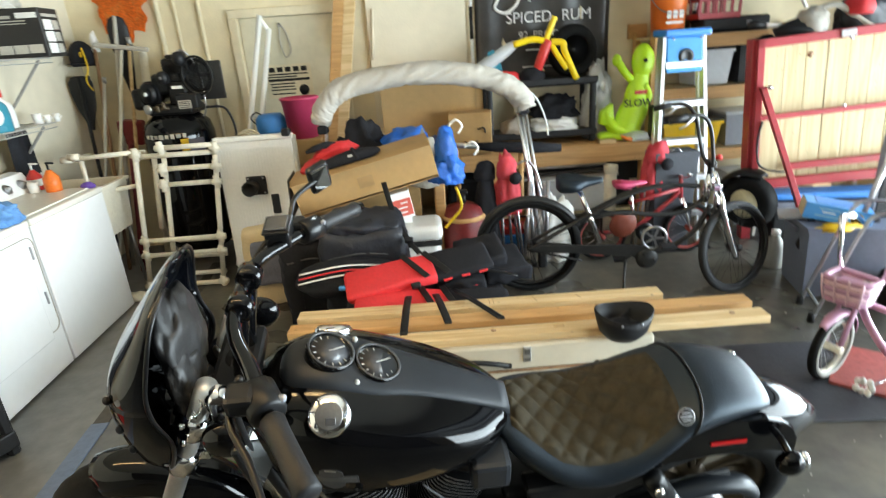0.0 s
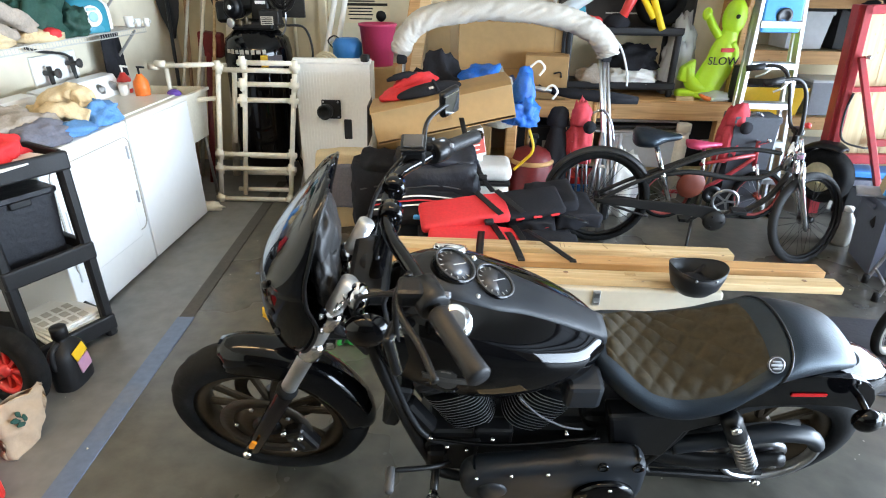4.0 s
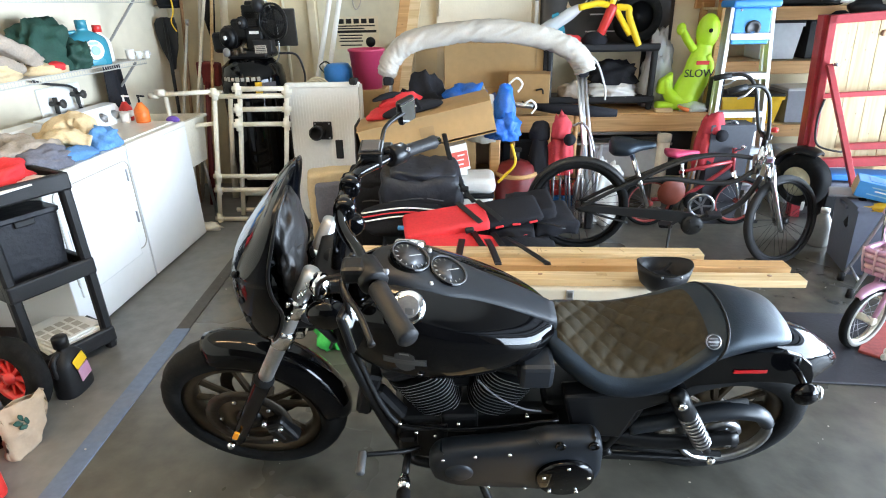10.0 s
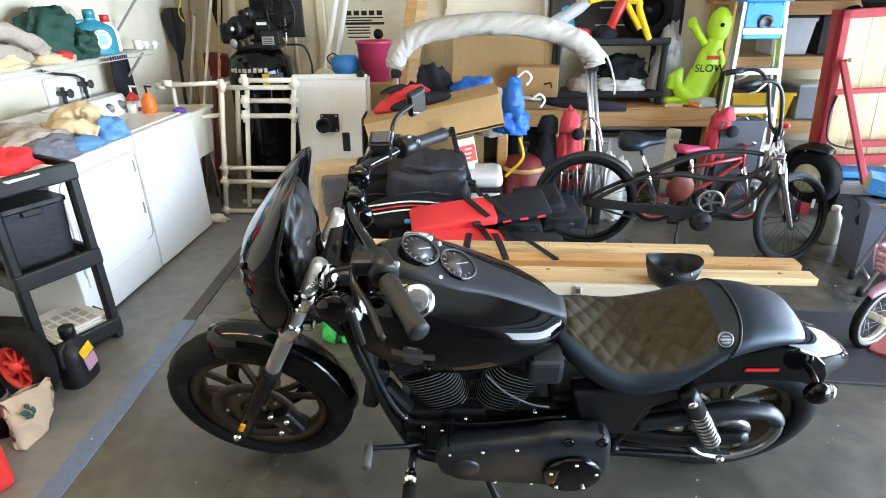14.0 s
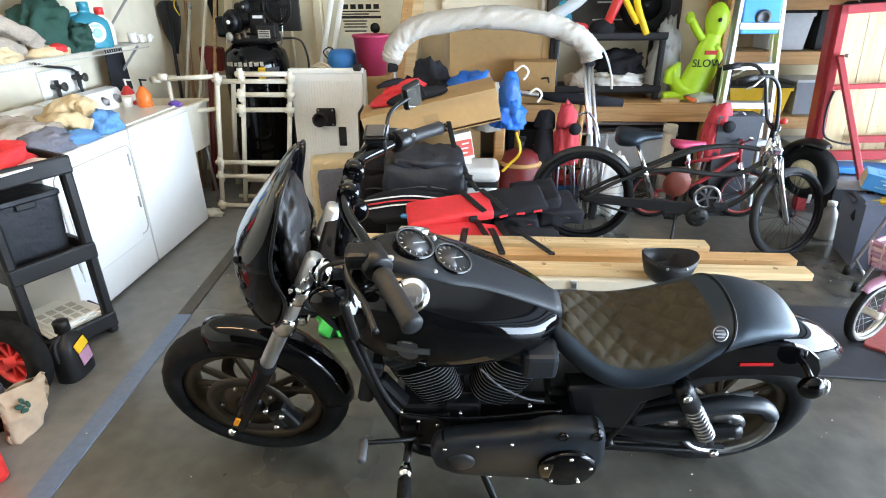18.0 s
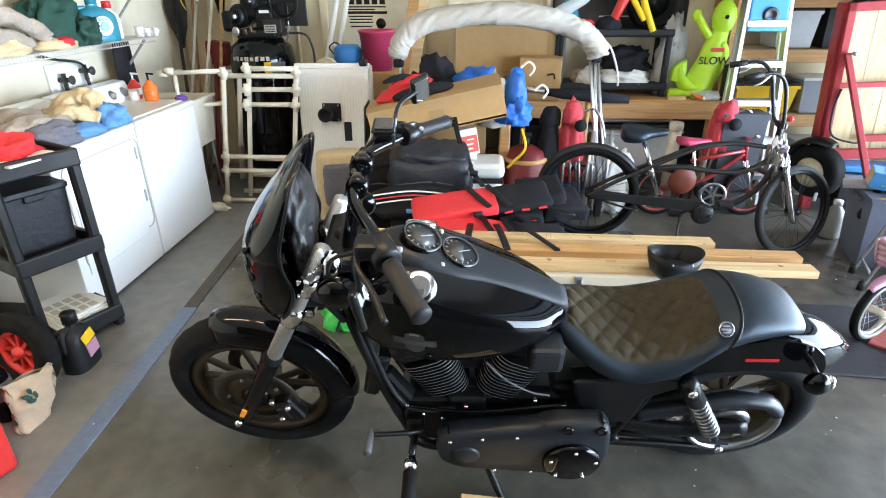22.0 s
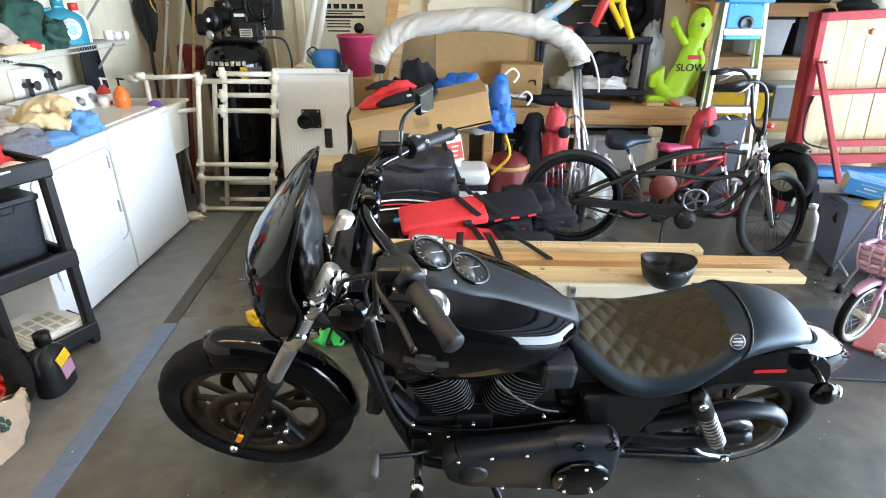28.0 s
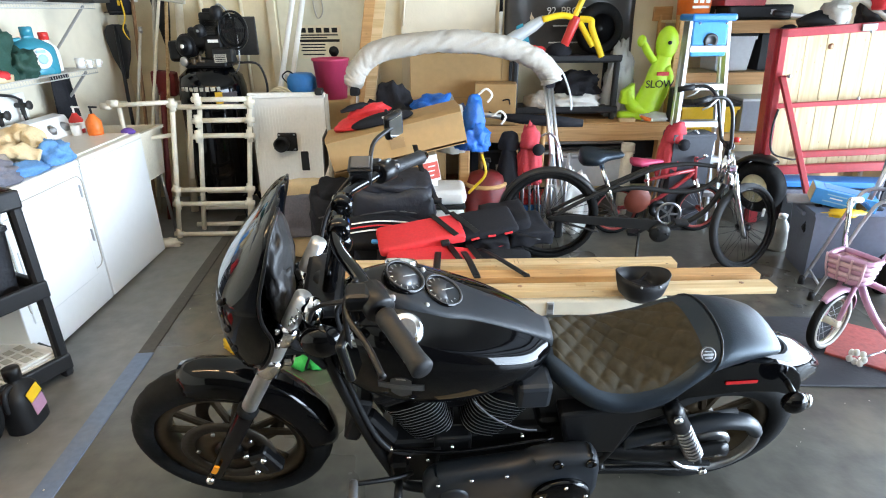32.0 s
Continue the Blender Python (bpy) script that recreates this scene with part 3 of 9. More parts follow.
    # fairing
    prof = smooth_rows([(0.77, 1.455, 0.04, 1.447), (0.8, 1.487, 0.1, 1.438), (0.86, 1.508, 0.15, 1.405), (0.93, 1.521, 0.175, 1.372), (0.99, 1.52, 0.185, 1.357), (1.05, 1.508, 0.185, 1.37),
                        (1.11, 1.478, 0.182, 1.367), (1.17, 1.432, 0.172, 1.35), (1.22, 1.39, 0.155, 1.335), (1.255, 1.36, 0.125, 1.325), (1.278, 1.335, 0.08, 1.316), (1.288, 1.322, 0.03, 1.312)], 3)
    for nm, rows_, mt, lb in (("fairing", [r for r in prof if r[0] <= 1.1], "black_gloss", "gloss black bikini fairing"), ("windscreen", [r for r in prof if r[0] >= 1.06], "smoke", "dark smoked windscreen")):
        bm = bmesh.new()
        grid = []
        for z, xf, hw, xb in rows_:
            k = 1.004 if nm == "windscreen" else 1.0
            grid.append([bm.verts.new((xb + (xf - xb) * max(0.0, math.cos(u * math.pi / 2)) ** 0.8 * k, hw * math.sin(u * math.pi / 2) * k, z)) for u in [-1 + i / 10 for i in range(21)]])
        for a, b in zip(grid, grid[1:]):
            for i in range(20):
                bm.faces.new((a[i], a[i + 1], b[i + 1], b[i]))
        ob = part(nm, shade(bm), mt, e, lb)
        sol = ob.modifiers.new("thickness", "SOLIDIFY")
        sol.thickness, sol.offset = 0.006, -1
        if nm == "fairing":
            fairing = ob
    for s in (1, -1):
        part("edge_trim", tube([V(xb - 0.002, hw * s, z) for z, xf, hw, xb in prof[1:-2]], 0.0045, 6), "black_satin", fairing)
        for z, q in ((0.93, 0.66), (1.0, 0.62), (1.075, 0.55)):
            zz, xf, hw, xb = min(prof, key=lambda r: abs(r[0] - z))
            part("screw", shade(lump(xb + (xf - xb) * math.cos(q * math.pi / 2) ** 0.8 + 0.002, s * hw * math.sin(q * math.pi / 2), z, 0.016, 0.016, 0.016, 0, detail=2, flat_base=False)), "black_plastic", fairing)
    part("inner_panel", join(lump(1.36, -0.02, 1.02, 0.07, 0.2, 0.2, 0.2, 3, 4, 4, False, 0.03), lump(1.35, 0.04, 0.99, 0.06, 0.14, 0.12, 0.25, 4, 9, 4, False, 0.05)), "pouch", e, "worn grey-black pouch behind the fairing")
    for k in range(7):
        part("chain_link", tube(circle((1.31 - 0.004 * k, 0.165 - 0.013 * k, 1.03 - 0.006 * (k % 3)), (1, 0.4 * (k % 2), 0.7 * (1 - k % 2)), 0.009, 10), 0.0022, 6, closed=True), "chrome", e, "small bright chain link")
    part("wire_bundle", tube(bend([(1.31, 0.1, 0.99), (1.33, 0.12, 0.92), (1.31, 0.08, 0.84), (1.27, 0.07, 0.76)], 6), 0.012, 8), "black_plastic", e)
    for y, z in ((0.13, 0.96), (0.1, 0.9), (0.145, 0.925)):
        part("inner_nut", shade(lump(1.36, y, z, 0.014, 0.014, 0.014, 0, detail=2, flat_base=False)), "chrome", e)
    part("headlamp", lathe([(0.001, -0.09), (0.06, -0.07), (0.085, 0.0), (0.085, 0.05), (0.001, 0.06)], (1.43, 0, 0.92), "X", 24), "black_gloss", e)
    # handlebar on tall risers
    hb = [(1.022, 0.46, 1.215), (1.09, 0.33, 1.225), (1.13, 0.24, 1.225), (1.19, 0.1, 1.215), (1.19, -0.1, 1.2), (1.12, -0.22, 1.185), (1.075, -0.29, 1.17), (0.965, -0.44, 1.13)]
    bars = part("handlebar", tube(bend(hb, 5), 0.0145, 12), "black_gloss", e, "gloss black handlebar")
    for s in (1, -1):
        part("riser", tube([(1.24, 0.045 * s, 0.98), (1.215, 0.047 * s, 1.1), (1.19, 0.05 * s, 1.2), (1.184, 0.05 * s, 1.22)], [0.019, 0.017, 0.018, 0.024], 14), "black_gloss", bars)
        part("bar_clamp", lathe([(0.018, -0.02), (0.027, -0.018), (0.027, 0.018), (0.018, 0.02)], (1.187, 0.05 * s, 1.212), "Y", 16), "black_gloss", bars)
        d = (V(*hb[0]) - V(*hb[1])).normalized() if s > 0 else (V(*hb[-1]) - V(*hb[-2])).normalized()
        o = V(*(hb[1] if s > 0 else hb[-2]))
        part("grip", tube([o + d * 0.02, o + d * 0.025, o + d * 0.05, o + d * 0.14, o + d * 0.165, o + d * 0.17], [0.018, 0.021, 0.0195, 0.0195, 0.022, 0.018], 16), "black_plastic", bars, "black rubber grip")
        sw = part("switch_housing", join(tube([o - d * 0.05, o - d * 0.048, o + d * 0.008, o + d * 0.012], [0.026, 0.031, 0.031, 0.026], 14), box(*(o - d * 0.02 + V(0.03, 0, 0.012)), 0.05, 0.05, 0.04, 0.01, 2)), "black_satin", bars)
        part("button", box(*(o - d * 0.01 + V(-0.03, 0, 0.014)), 0.014, 0.014, 0.01, 0.003), "grey_plastic", sw)
        pv = o - d * 0.035 + V(0.045, 0, 0.0)
        part("lever", tube(bend([pv, pv + d * 0.05 + V(0.02, 0, -0.01), pv + d * 0.12 + V(0.015, 0, -0.02), pv + d * 0.19 + V(0.02, 0, -0.03)], 5), [0.006] * 15 + [0.008], 8, flat=1.2), "black_satin", bars, "black hand lever")
        ms = o - d * 0.05 + V(0.02, 0, 0.03)
        top = V(1.055, -0.39, 1.257) if s < 0 else V(1.165, 0.275, 1.03)
        aim = rot(-12, -14, -52) if s < 0 else rot(0, 8, -14)
        stem = part("mirror_stem", tube(bend([ms, ms + (top - ms) * 0.4 + V(0.015, 0, 0.02), top], 5), 0.0065, 8), "black_satin", bars)
        part("mirror_head", moved(box(0.004, 0, 0, 0.022, 0.062, 0.09 if s < 0 else 0.12, 0.01, 3), Matrix.Translation(top) @ aim), "black_satin", stem)
        part("mirror_glass", moved(box(-0.008, 0, 0, 0.004, 0.046, 0.074 if s < 0 else 0.104, 0.001), Matrix.Translation(top) @ aim), "mirror", stem)
        part("turn_signal", shade(lump(1.24, 0.19 * s, 0.968, 0.105, 0.066, 0.066, 0, detail=4, flat_base=False)), "black_gloss", e, "gloss black bullet turn signal")
        part("signal_stalk", rod((1.29, 0.1 * s, 0.985), (1.25, 0.19 * s, 0.98), 0.011, 8), "black_satin", e)
    part("master_cylinder", join(box(1.148, -0.225, 1.2, 0.06, 0.075, 0.045, 0.008, 2), box(1.148, -0.225, 1.226, 0.066, 0.08, 0.008, 0.003)), "black_satin", bars, "black brake fluid reservoir")
    part("master_cylinder_lid", box(1.148, -0.225, 1.233, 0.05, 0.06, 0.005, 0.002), "rubber_grey", bars)
    for k, (a, b, c) in enumerate((((1.13, 0.3, 1.22), (1.25, 0.18, 1.08), (1.3, 0.06, 0.84)), ((1.15, -0.2, 1.23), (1.25, -0.15, 1.1), (1.3, -0.05, 0.85)), ((1.13, 0.28, 1.22), (1.2, 0.17, 1.06), (1.18, 0.12, 0.8)))):
        part("control_cable", tube(bend([a, b, c], 8), 0.0055, 6), "black_plastic", e)
    part("ignition_cap", shade(lump(1.266, 0.118, 1.005, 0.06, 0.06, 0.055, 0, detail=4, flat_base=False)), "chrome", e, "chrome cap on the fork top")
    # tank
    TANK = smooth_rows([(1.265, 0.05, 0.79, 0.9), (1.23, 0.11, 0.73, 0.945), (1.15, 0.16, 0.69, 0.985), (1.04, 0.19, 0.67, 0.987), (0.93, 0.192, 0.67, 0.942), (0.81, 0.172, 0.685, 0.889), (0.7, 0.13, 0.71, 0.83), (0.635, 0.065, 0.74, 0.792)], 4)
    tank = part("fuel_tank", rings([superloop(x, hw, a, b, 36, 2.5, 0.0, 3.6) for x, hw, a, b in TANK]), "black_gloss", e, "gloss black fuel tank")
    CON = smooth_rows([(1.16, 0.035, 0.94, 0.99), (1.13, 0.068, 0.925, 1.012), (1.045, 0.086, 0.91, 1.01), (0.95, 0.086, 0.885, 0.965), (0.87, 0.07, 0.865, 0.93), (0.75, 0.058, 0.815, 0.872), (0.625, 0.046, 0.755, 0.803)], 4)
    console = part("tank_console", rings([superloop(x, hw, a, b, 24, 3.2) for x, hw, a, b in CON]), "denim_black", e, "matt charcoal gauge console")
    for x, z, r in ((1.045, 1.006, 0.054), (0.943, 0.952, 0.054)):
        g = at(part("gauge", lathe([(r, -0.03), (r + 0.004, 0.006), (r + 0.002, 0.013), (r - 0.004, 0.014), (r - 0.007, 0.008)], (0, 0, 0), "Z", 32), "black_gloss", console, "round black instrument"), x, 0, z, 0, -27, 0)
        part("gauge_bezel", lathe([(r + 0.001, 0.013), (r + 0.003, 0.0155), (r - 0.002, 0.016), (r - 0.004, 0.0125)], (0, 0, 0), "Z", 32, closed=True), "badge", g)
        part("gauge_face", lathe([(r - 0.004, 0.009), (0.001, 0.0095)], (0, 0, 0), "Z", 32), "dial", g)
        ticks = [moved(box(0.76 * r, 0, 0.0105, 0.008, 0.002, 0.001), rot(0, 0, 150 - i * 25)) for i in range(10)]
        part("gauge_marks", join(*ticks), "mark", g)
        part("gauge_needle", moved(box(0.016, 0, 0.0125, 0.044, 0.0022, 0.001), rot(0, 0, 215)), "mark", g)
    for x, y, z in ((0.985, 0.066, 0.968), (0.99, -0.055, 0.985)):
        part("indicator", shade(lump(x, y, z, 0.014, 0.014, 0.012, 0, detail=2, flat_base=False)), "mark", console)
    cap = at(part("fuel_cap", lathe([(0.047, -0.012), (0.047, 0.004), (0.04, 0.012), (0.001, 0.014)], (0, 0, 0), "Z", 32), "chrome", tank, "chrome fuel gauge cap"), 1.045, 0.136, 0.955, -40, -6, 0)
    part("cap_gauge", lathe([(0.03, 0.0125), (0.03, 0.0155), (0.027, 0.016), (0.001, 0.0162)], (0, 0, 0), "Z", 28), "cap_face", cap, "grey gauge window")
    part("cap_insert", box(-0.004, 0.012, 0.0165, 0.022, 0.016, 0.002, 0.002), "dial", cap)
    cap2 = part("fuel_cap", lathe([(0.047, -0.012), (0.047, 0.004), (0.04, 0.012), (0.001, 0.014)], (0, 0, 0), "Z", 32), "chrome", tank, "chrome fuel filler cap")
    at(cap2, 1.05, -0.13, 0.956, 38, -6, 0)
    def tank_side(x, z):
        _, hw, a, b = row_at(TANK, x)
        u = (z - (a + b) / 2) / ((b - a) / 2)
        q = 2.5 if u > 0 else 3.6
        return hw * max(0.0, 1 - abs(u) ** q) ** (1 / q)

    for nm, rows_, out_, mt in (("tank_badge", [(-0.075, 0.012, -0.012), (-0.034, 0.012, -0.012), (-0.033, 0.026, -0.024), (-0.018, 0.034, -0.036), (0.0, 0.036, -0.042), (0.018, 0.034, -0.036), (0.033, 0.026, -0.024), (0.034, 0.012, -0.012), (0.075, 0.012, -0.012)], 0.002, "badge"),
                                ("badge_bar", [(-0.07, 0.008, -0.008), (-0.035, 0.008, -0.008), (0.0, 0.008, -0.008), (0.035, 0.008, -0.008), (0.07, 0.008, -0.008)], 0.0035, "steel_dull"),
                                ("badge_rim", [(-0.016, 0.033, 0.029), (0.0, 0.034, 0.03), (0.016, 0.033, 0.029)], 0.0035, "steel")):
        loops = []
        for dx, up, dn in rows_:
            x = 1.06 + dx * 0.8
            loops.append([V(x, tank_side(x, 0.8 + z) + o, 0.8 + z) for z, o in ((dn, -0.004), (dn, out_), (dn * 0.5 + up * 0.5, out_), (up, out_), (up, -0.004))])
        part(nm, shade(rings(loops), False), mt, tank, "dark metal shield badge" if nm == "tank_badge" else "")
    # seat
    SEAT = smooth_rows([(0.655, 0.08, 0.695, 0.776), (0.61, 0.125, 0.643, 0.763), (0.52, 0.172, 0.59, 0.721), (0.42, 0.187, 0.575, 0.701), (0.315, 0.182, 0.595, 0.729), (0.25, 0.168, 0.632, 0.773), (0.192, 0.15, 0.66, 0.815)], 5)

    def lean(x):
        """Backward lean of the sections towards the seat's rear step."""
        return -0.62 * max(0.0, min(1.0, (0.4 - x) / 0.208)) if x > 0.191 else -0.62 * max(0.0, (x + 0.01) / 0.201)

    seat = part("seat", rings([superloop(x, hw, a, b, 32, 2.3, lean(x)) for x, hw, a, b in SEAT]), "leather", e, "black leather bucket seat")
    PIL = smooth_rows([(0.19, 0.148, 0.665, 0.813), (0.14, 0.137, 0.69, 0.817), (0.06, 0.12, 0.712, 0.808), (-0.01, 0.104, 0.72, 0.788), (-0.045, 0.088, 0.718, 0.768), (-0.062, 0.06, 0.718, 0.752), (-0.068, 0.03, 0.722, 0.742)], 5)
    pil = part("pillion_seat", rings([superloop(x, hw, a, b, 32, 2.3, lean(x)) for x, hw, a, b in PIL]), "leather", e, "smooth black leather pillion pad")
    part("seam", tube(superloop(0.192, 0.1505, 0.66, 0.8155, 32, 2.3, lean(0.192))[0:17], 0.0032, 6), "black_satin", seat)
    bm = bmesh.new()
    nx, ny = 84, 56
    grid = []
    for i in range(nx + 1):
        x = 0.625 - 0.392 * i / nx
        row = row_at(SEAT, x)
        hw, zc, hz = row[1], (row[2] + row[3]) / 2, (row[3] - row[2]) / 2
        line = []
        for j in range(ny + 1):
            s = (-1 + 2 * j / ny) * (0.84 - 0.7 * max(0, 0.3 - i / nx) - 0.5 * max(0, i / nx - 0.75))
            y = hw * s
            z = zc + hz * (1 - abs(s) ** 2.3) ** (1 / 2.3)
            a, b = (x + y * 0.85) * math.pi / 0.066, (x - y * 0.85) * math.pi / 0.066
            pillow = (abs(math.sin(a)) * abs(math.sin(b))) ** 0.5
            edge = min(1.0, min(i, nx - i, j, ny - j) / 3)
            line.append(bm.verts.new((x + lean(x) * (z - zc), y, z + (0.0005 + 0.014 * pillow) * edge)))
        grid.append(line)
    for a, b in zip(grid, grid[1:]):
        for j in range(ny):
            bm.faces.new((a[j], a[j + 1], b[j + 1], b[j]))
    bmesh.ops.recalc_face_normals(bm, faces=bm.faces)
    part("quilted_insert", shade(bm), "leather_brown", seat, "diamond-quilted dark brown seat panel")
    bd = at(part("seat_badge", lathe([(0.023, 0), (0.023, 0.003), (0.001, 0.004)], (0, 0, 0), "Y", 24), "badge", pil, "round dark seat emblem"), 0.205, 0.124, 0.79, 42, 0, 0)
    part("emblem_ring", tube(circle((0, 0.004, 0), (0, 1, 0), 0.02, 24), 0.0012, 6, closed=True), "steel", bd)
    part("emblem_mark", box(0, 0.005, 0.009, 0.022, 0.002, 0.003), "steel", bd)
    part("emblem_mark", box(0, 0.005, -0.009, 0.022, 0.002, 0.003), "steel", bd)
    part("emblem_mark", box(0, 0.005, 0, 0.03, 0.002, 0.005), "steel", bd)
    # frame
    for s in (1, -1):
        part("frame_tube", tube(bend([(1.27, 0.03 * s, 0.86), (1.24, 0.07 * s, 0.7), (1.12, 0.1 * s, 0.3), (1.02, 0.11 * s, 0.16), (0.6, 0.12 * s, 0.15), (0.4, 0.12 * s, 0.25)], 6), 0.018, 10), "black_satin", e)
        part("frame_tube", tube(bend([(0.42, 0.11 * s, 0.25), (0.36, 0.12 * s, 0.45), (0.28, 0.09 * s, 0.6), (-0.1, 0.085 * s, 0.62)], 6), 0.018, 10), "black_satin", e)
        part("swingarm", tube(bend([(0.45, 0.1 * s, 0.32), (0.25, 0.125 * s, 0.3), (0.0, 0.13 * s, 0.32)], 6), 0.022, 10, flat=1.5), "black_satin", e)
        part("fender_strut", prism([(0.33, 0.56), (0.28, 0.68), (0.15, 0.715), (0.06, 0.735), (-0.03, 0.728), (-0.08, 0.708), (-0.12, 0.672), (-0.142, 0.63), (-0.152, 0.58), (-0.14, 0.566), (-0.08, 0.59), (0.03, 0.6), (0.2, 0.585), (0.25, 0.545)], 0.1 * s, 0.118 * s, "Y", 0.003), "black_gloss", e, "gloss black fender side")
        part("side_reflector", box(0.056, 0.1205 * s, 0.652, 0.1, 0.005, 0.014, 0.002), "red_lens", e, "red side reflector")
        sh0, sh1 = V(0.262, 0.155 * s, 0.585), V(0.098, 0.155 * s, 0.29)
        dd = (sh1 - sh0).normalized()
        shock = part("shock_absorber", tube([sh0 - dd * 0.02, sh0, sh0 + dd * 0.1, sh0 + dd * 0.105, sh1], [0.02, 0.03, 0.03, 0.014, 0.014], 14), "black_satin", e, "black rear shock absorber")
        coil = []
        for i in range(90):
            a, t = 2 * math.pi * i / 10, 0.1 + 0.19 * i / 90
            sd, ud = dd.orthogonal().normalized(), dd.cross(dd.orthogonal().normalized())
            coil.append(sh0 + dd * t + sd * 0.027 * math.cos(a) + ud * 0.027 * math.sin(a))
        part("spring", tube(coil, 0.0045, 6), "steel", shock, "bright steel coil spring")
        for q in (sh0, sh1):
            part("shock_bolt", lathe([(0.014, 0), (0.014, 0.014), (0.001, 0.018)], (q.x, q.y + (0.03 if s > 0 else -0.046), q.z), "Y", 8), "chrome", shock)
        sig = part("rear_turn_signal", shade(lump(-0.085, 0.18 * s, 0.605, 0.075, 0.056, 0.056, 0, detail=3, flat_base=False)), "black_gloss", e, "black bullet turn signal")
        part("signal_lens", shade(lump(-0.115, 0.18 * s, 0.612, 0.034, 0.044, 0.044, 0, detail=2, flat_base=False)), "chrome", sig)
        part("signal_arm", rod((-0.09, 0.1 * s, 0.645), (-0.09, 0.19 * s, 0.63), 0.009, 8), "black_satin", e)
    part("backbone", tube([(1.28, 0, 0.84), (0.9, 0, 0.75), (0.5, 0, 0.64), (0.35, 0, 0.6)], 0.03, 10), "black_satin", e)
    part("rear_fender", arc_guard((0.02, 0.32), 0.405, 52, 138, 0.1, drop=0.06), "black_gloss", e, "gloss black rear mudguard")
    part("belt_guard", tube(bend([(0.36, 0.115, 0.375), (0.22, 0.12, 0.425), (0.08, 0.12, 0.46), (-0.015, 0.12, 0.452), (-0.055, 0.12, 0.428), (-0.075, 0.12, 0.4)], 6), 0.031, 14, flat=0.8), "denim_black", e, "matt charcoal belt guard")
    part("drive_belt", join(tube([(0.5, 0.1, 0.4), (0.0, 0.1, 0.48)], 0.012, 6), tube([(0.5, 0.1, 0.25), (0.0, 0.1, 0.178)], 0.012, 6)), "rubber", e)
    part("belt_debris_guard", bar((0.42, 0.11, 0.2), (0.1, 0.11, 0.165), 0.02, 0.03, 0.005), "black_satin", e)
    # engine
    part("crankcase", join(box(0.8, 0, 0.32, 0.46, 0.2, 0.24, 0.04, 3), box(0.5, 0, 0.35, 0.28, 0.18, 0.24, 0.03, 3)), "black_satin", e, "satin black crankcase")
    for nm, a, tilt in (("front", V(0.955, 0.0, 0.38), 22), ("rear", V(0.83, 0.0, 0.38), -22)):
        mc = Matrix.Translation(a) @ rot(0, tilt, 0)
        cyl = part("cylinder", moved(join(tube([(0, 0, 0), (0, 0, 0.24)], 0.07, 24), box(0, 0, 0.275, 0.16, 0.19, 0.07, 0.02, 2)), mc), "black_satin", e, "black finned cylinder")
        for i in range(13):
            h, hx, hy = 0.05 + i * 0.0155, 0.078 + 0.0015 * i, 0.098 + 0.001 * i
            loops = [superloop(0, hy, -hx, hx, 28, 3.2)]
            flat = [V(p.z, p.y, 0) for p in loops[0]]
            fin = moved(rings([[p * q + V(0, 0, h + dz) for p in flat] for q, dz in ((0.7, -0.0022), (1.0, -0.0014), (1.0, 0.0014), (0.7, 0.0022))]), mc)
            ob = part("cooling_fin", shade(fin, False), "black_satin", cyl)
            ob.data.materials.append(M["fin"])
            axis = mc.to_3x3() @ V(0, 0, 1)
            for face in ob.data.polygons:
                if abs(face.normal.dot(axis)) < 0.3:
                    face.material_index = 1
    part("spark_plug_lead", tube(bend([(0.86, 0.14, 0.66), (0.8, 0.15, 0.59), (0.72, 0.15, 0.53), (0.66, 0.14, 0.5)], 6), 0.0035, 6), "rubber_grey", e)
    part("primary_cover", shade(prism([(1.015, 0.34), (0.99, 0.392), (0.95, 0.412), (0.82, 0.428), (0.7, 0.444), (0.66, 0.468), (0.52, 0.474), (0.482, 0.462), (0.467, 0.4), (0.458, 0.3), (0.468, 0.24), (0.52, 0.195), (0.62, 0.182), (0.93, 0.215), (1.0, 0.26)], 0.155, 0.235, "Y", 0.026)), "denim_black", e, "matt charcoal primary cover")
    dc = at(part("derby_cover", lathe([(0.092, 0.0), (0.092, 0.018), (0.082, 0.026), (0.001, 0.028)], (0, 0, 0), "Y", 36), "black_gloss", e, "gloss black round clutch cover"), 0.58, 0.232, 0.292)
    for i in range(5):
        a = radians(20 + 72 * i)
        part("bolt", lathe([(0.006, 0.02), (0.006, 0.03), (0.001, 0.031)], (0.074 * math.cos(a), 0, 0.074 * math.sin(a)), "Y", 8), "chrome", dc)
    part("inspection_cover", lathe([(0.045, 0.0), (0.045, 0.008), (0.035, 0.014), (0.001, 0.015)], (0.915, 0.23, 0.315), "Y", 24), "denim_black", e)
    for x, z in ((0.965, 0.388), (0.865, 0.404), (0.76, 0.415), (0.7, 0.215), (0.82, 0.225)):
        part("bolt", lathe([(0.006, 0.232), (0.006, 0.239), (0.001, 0.241)], (x, 0, z), "Y", 8), "chrome", e)
    # dark filler castings, added to close the gaps between frame and engine
    part("cam_cover", prism([(1.1, 0.42), (1.14, 0.3), (1.08, 0.2), (0.96, 0.18), (0.94, 0.42)], -0.09, 0.11, "Y", 0.015), "black_satin", e, "satin black engine casting")
    part("engine_mount", bar((1.18, 0.06, 0.52), (1.08, 0.08, 0.36), 0.05, 0.06, 0.01), "black_satin", e)
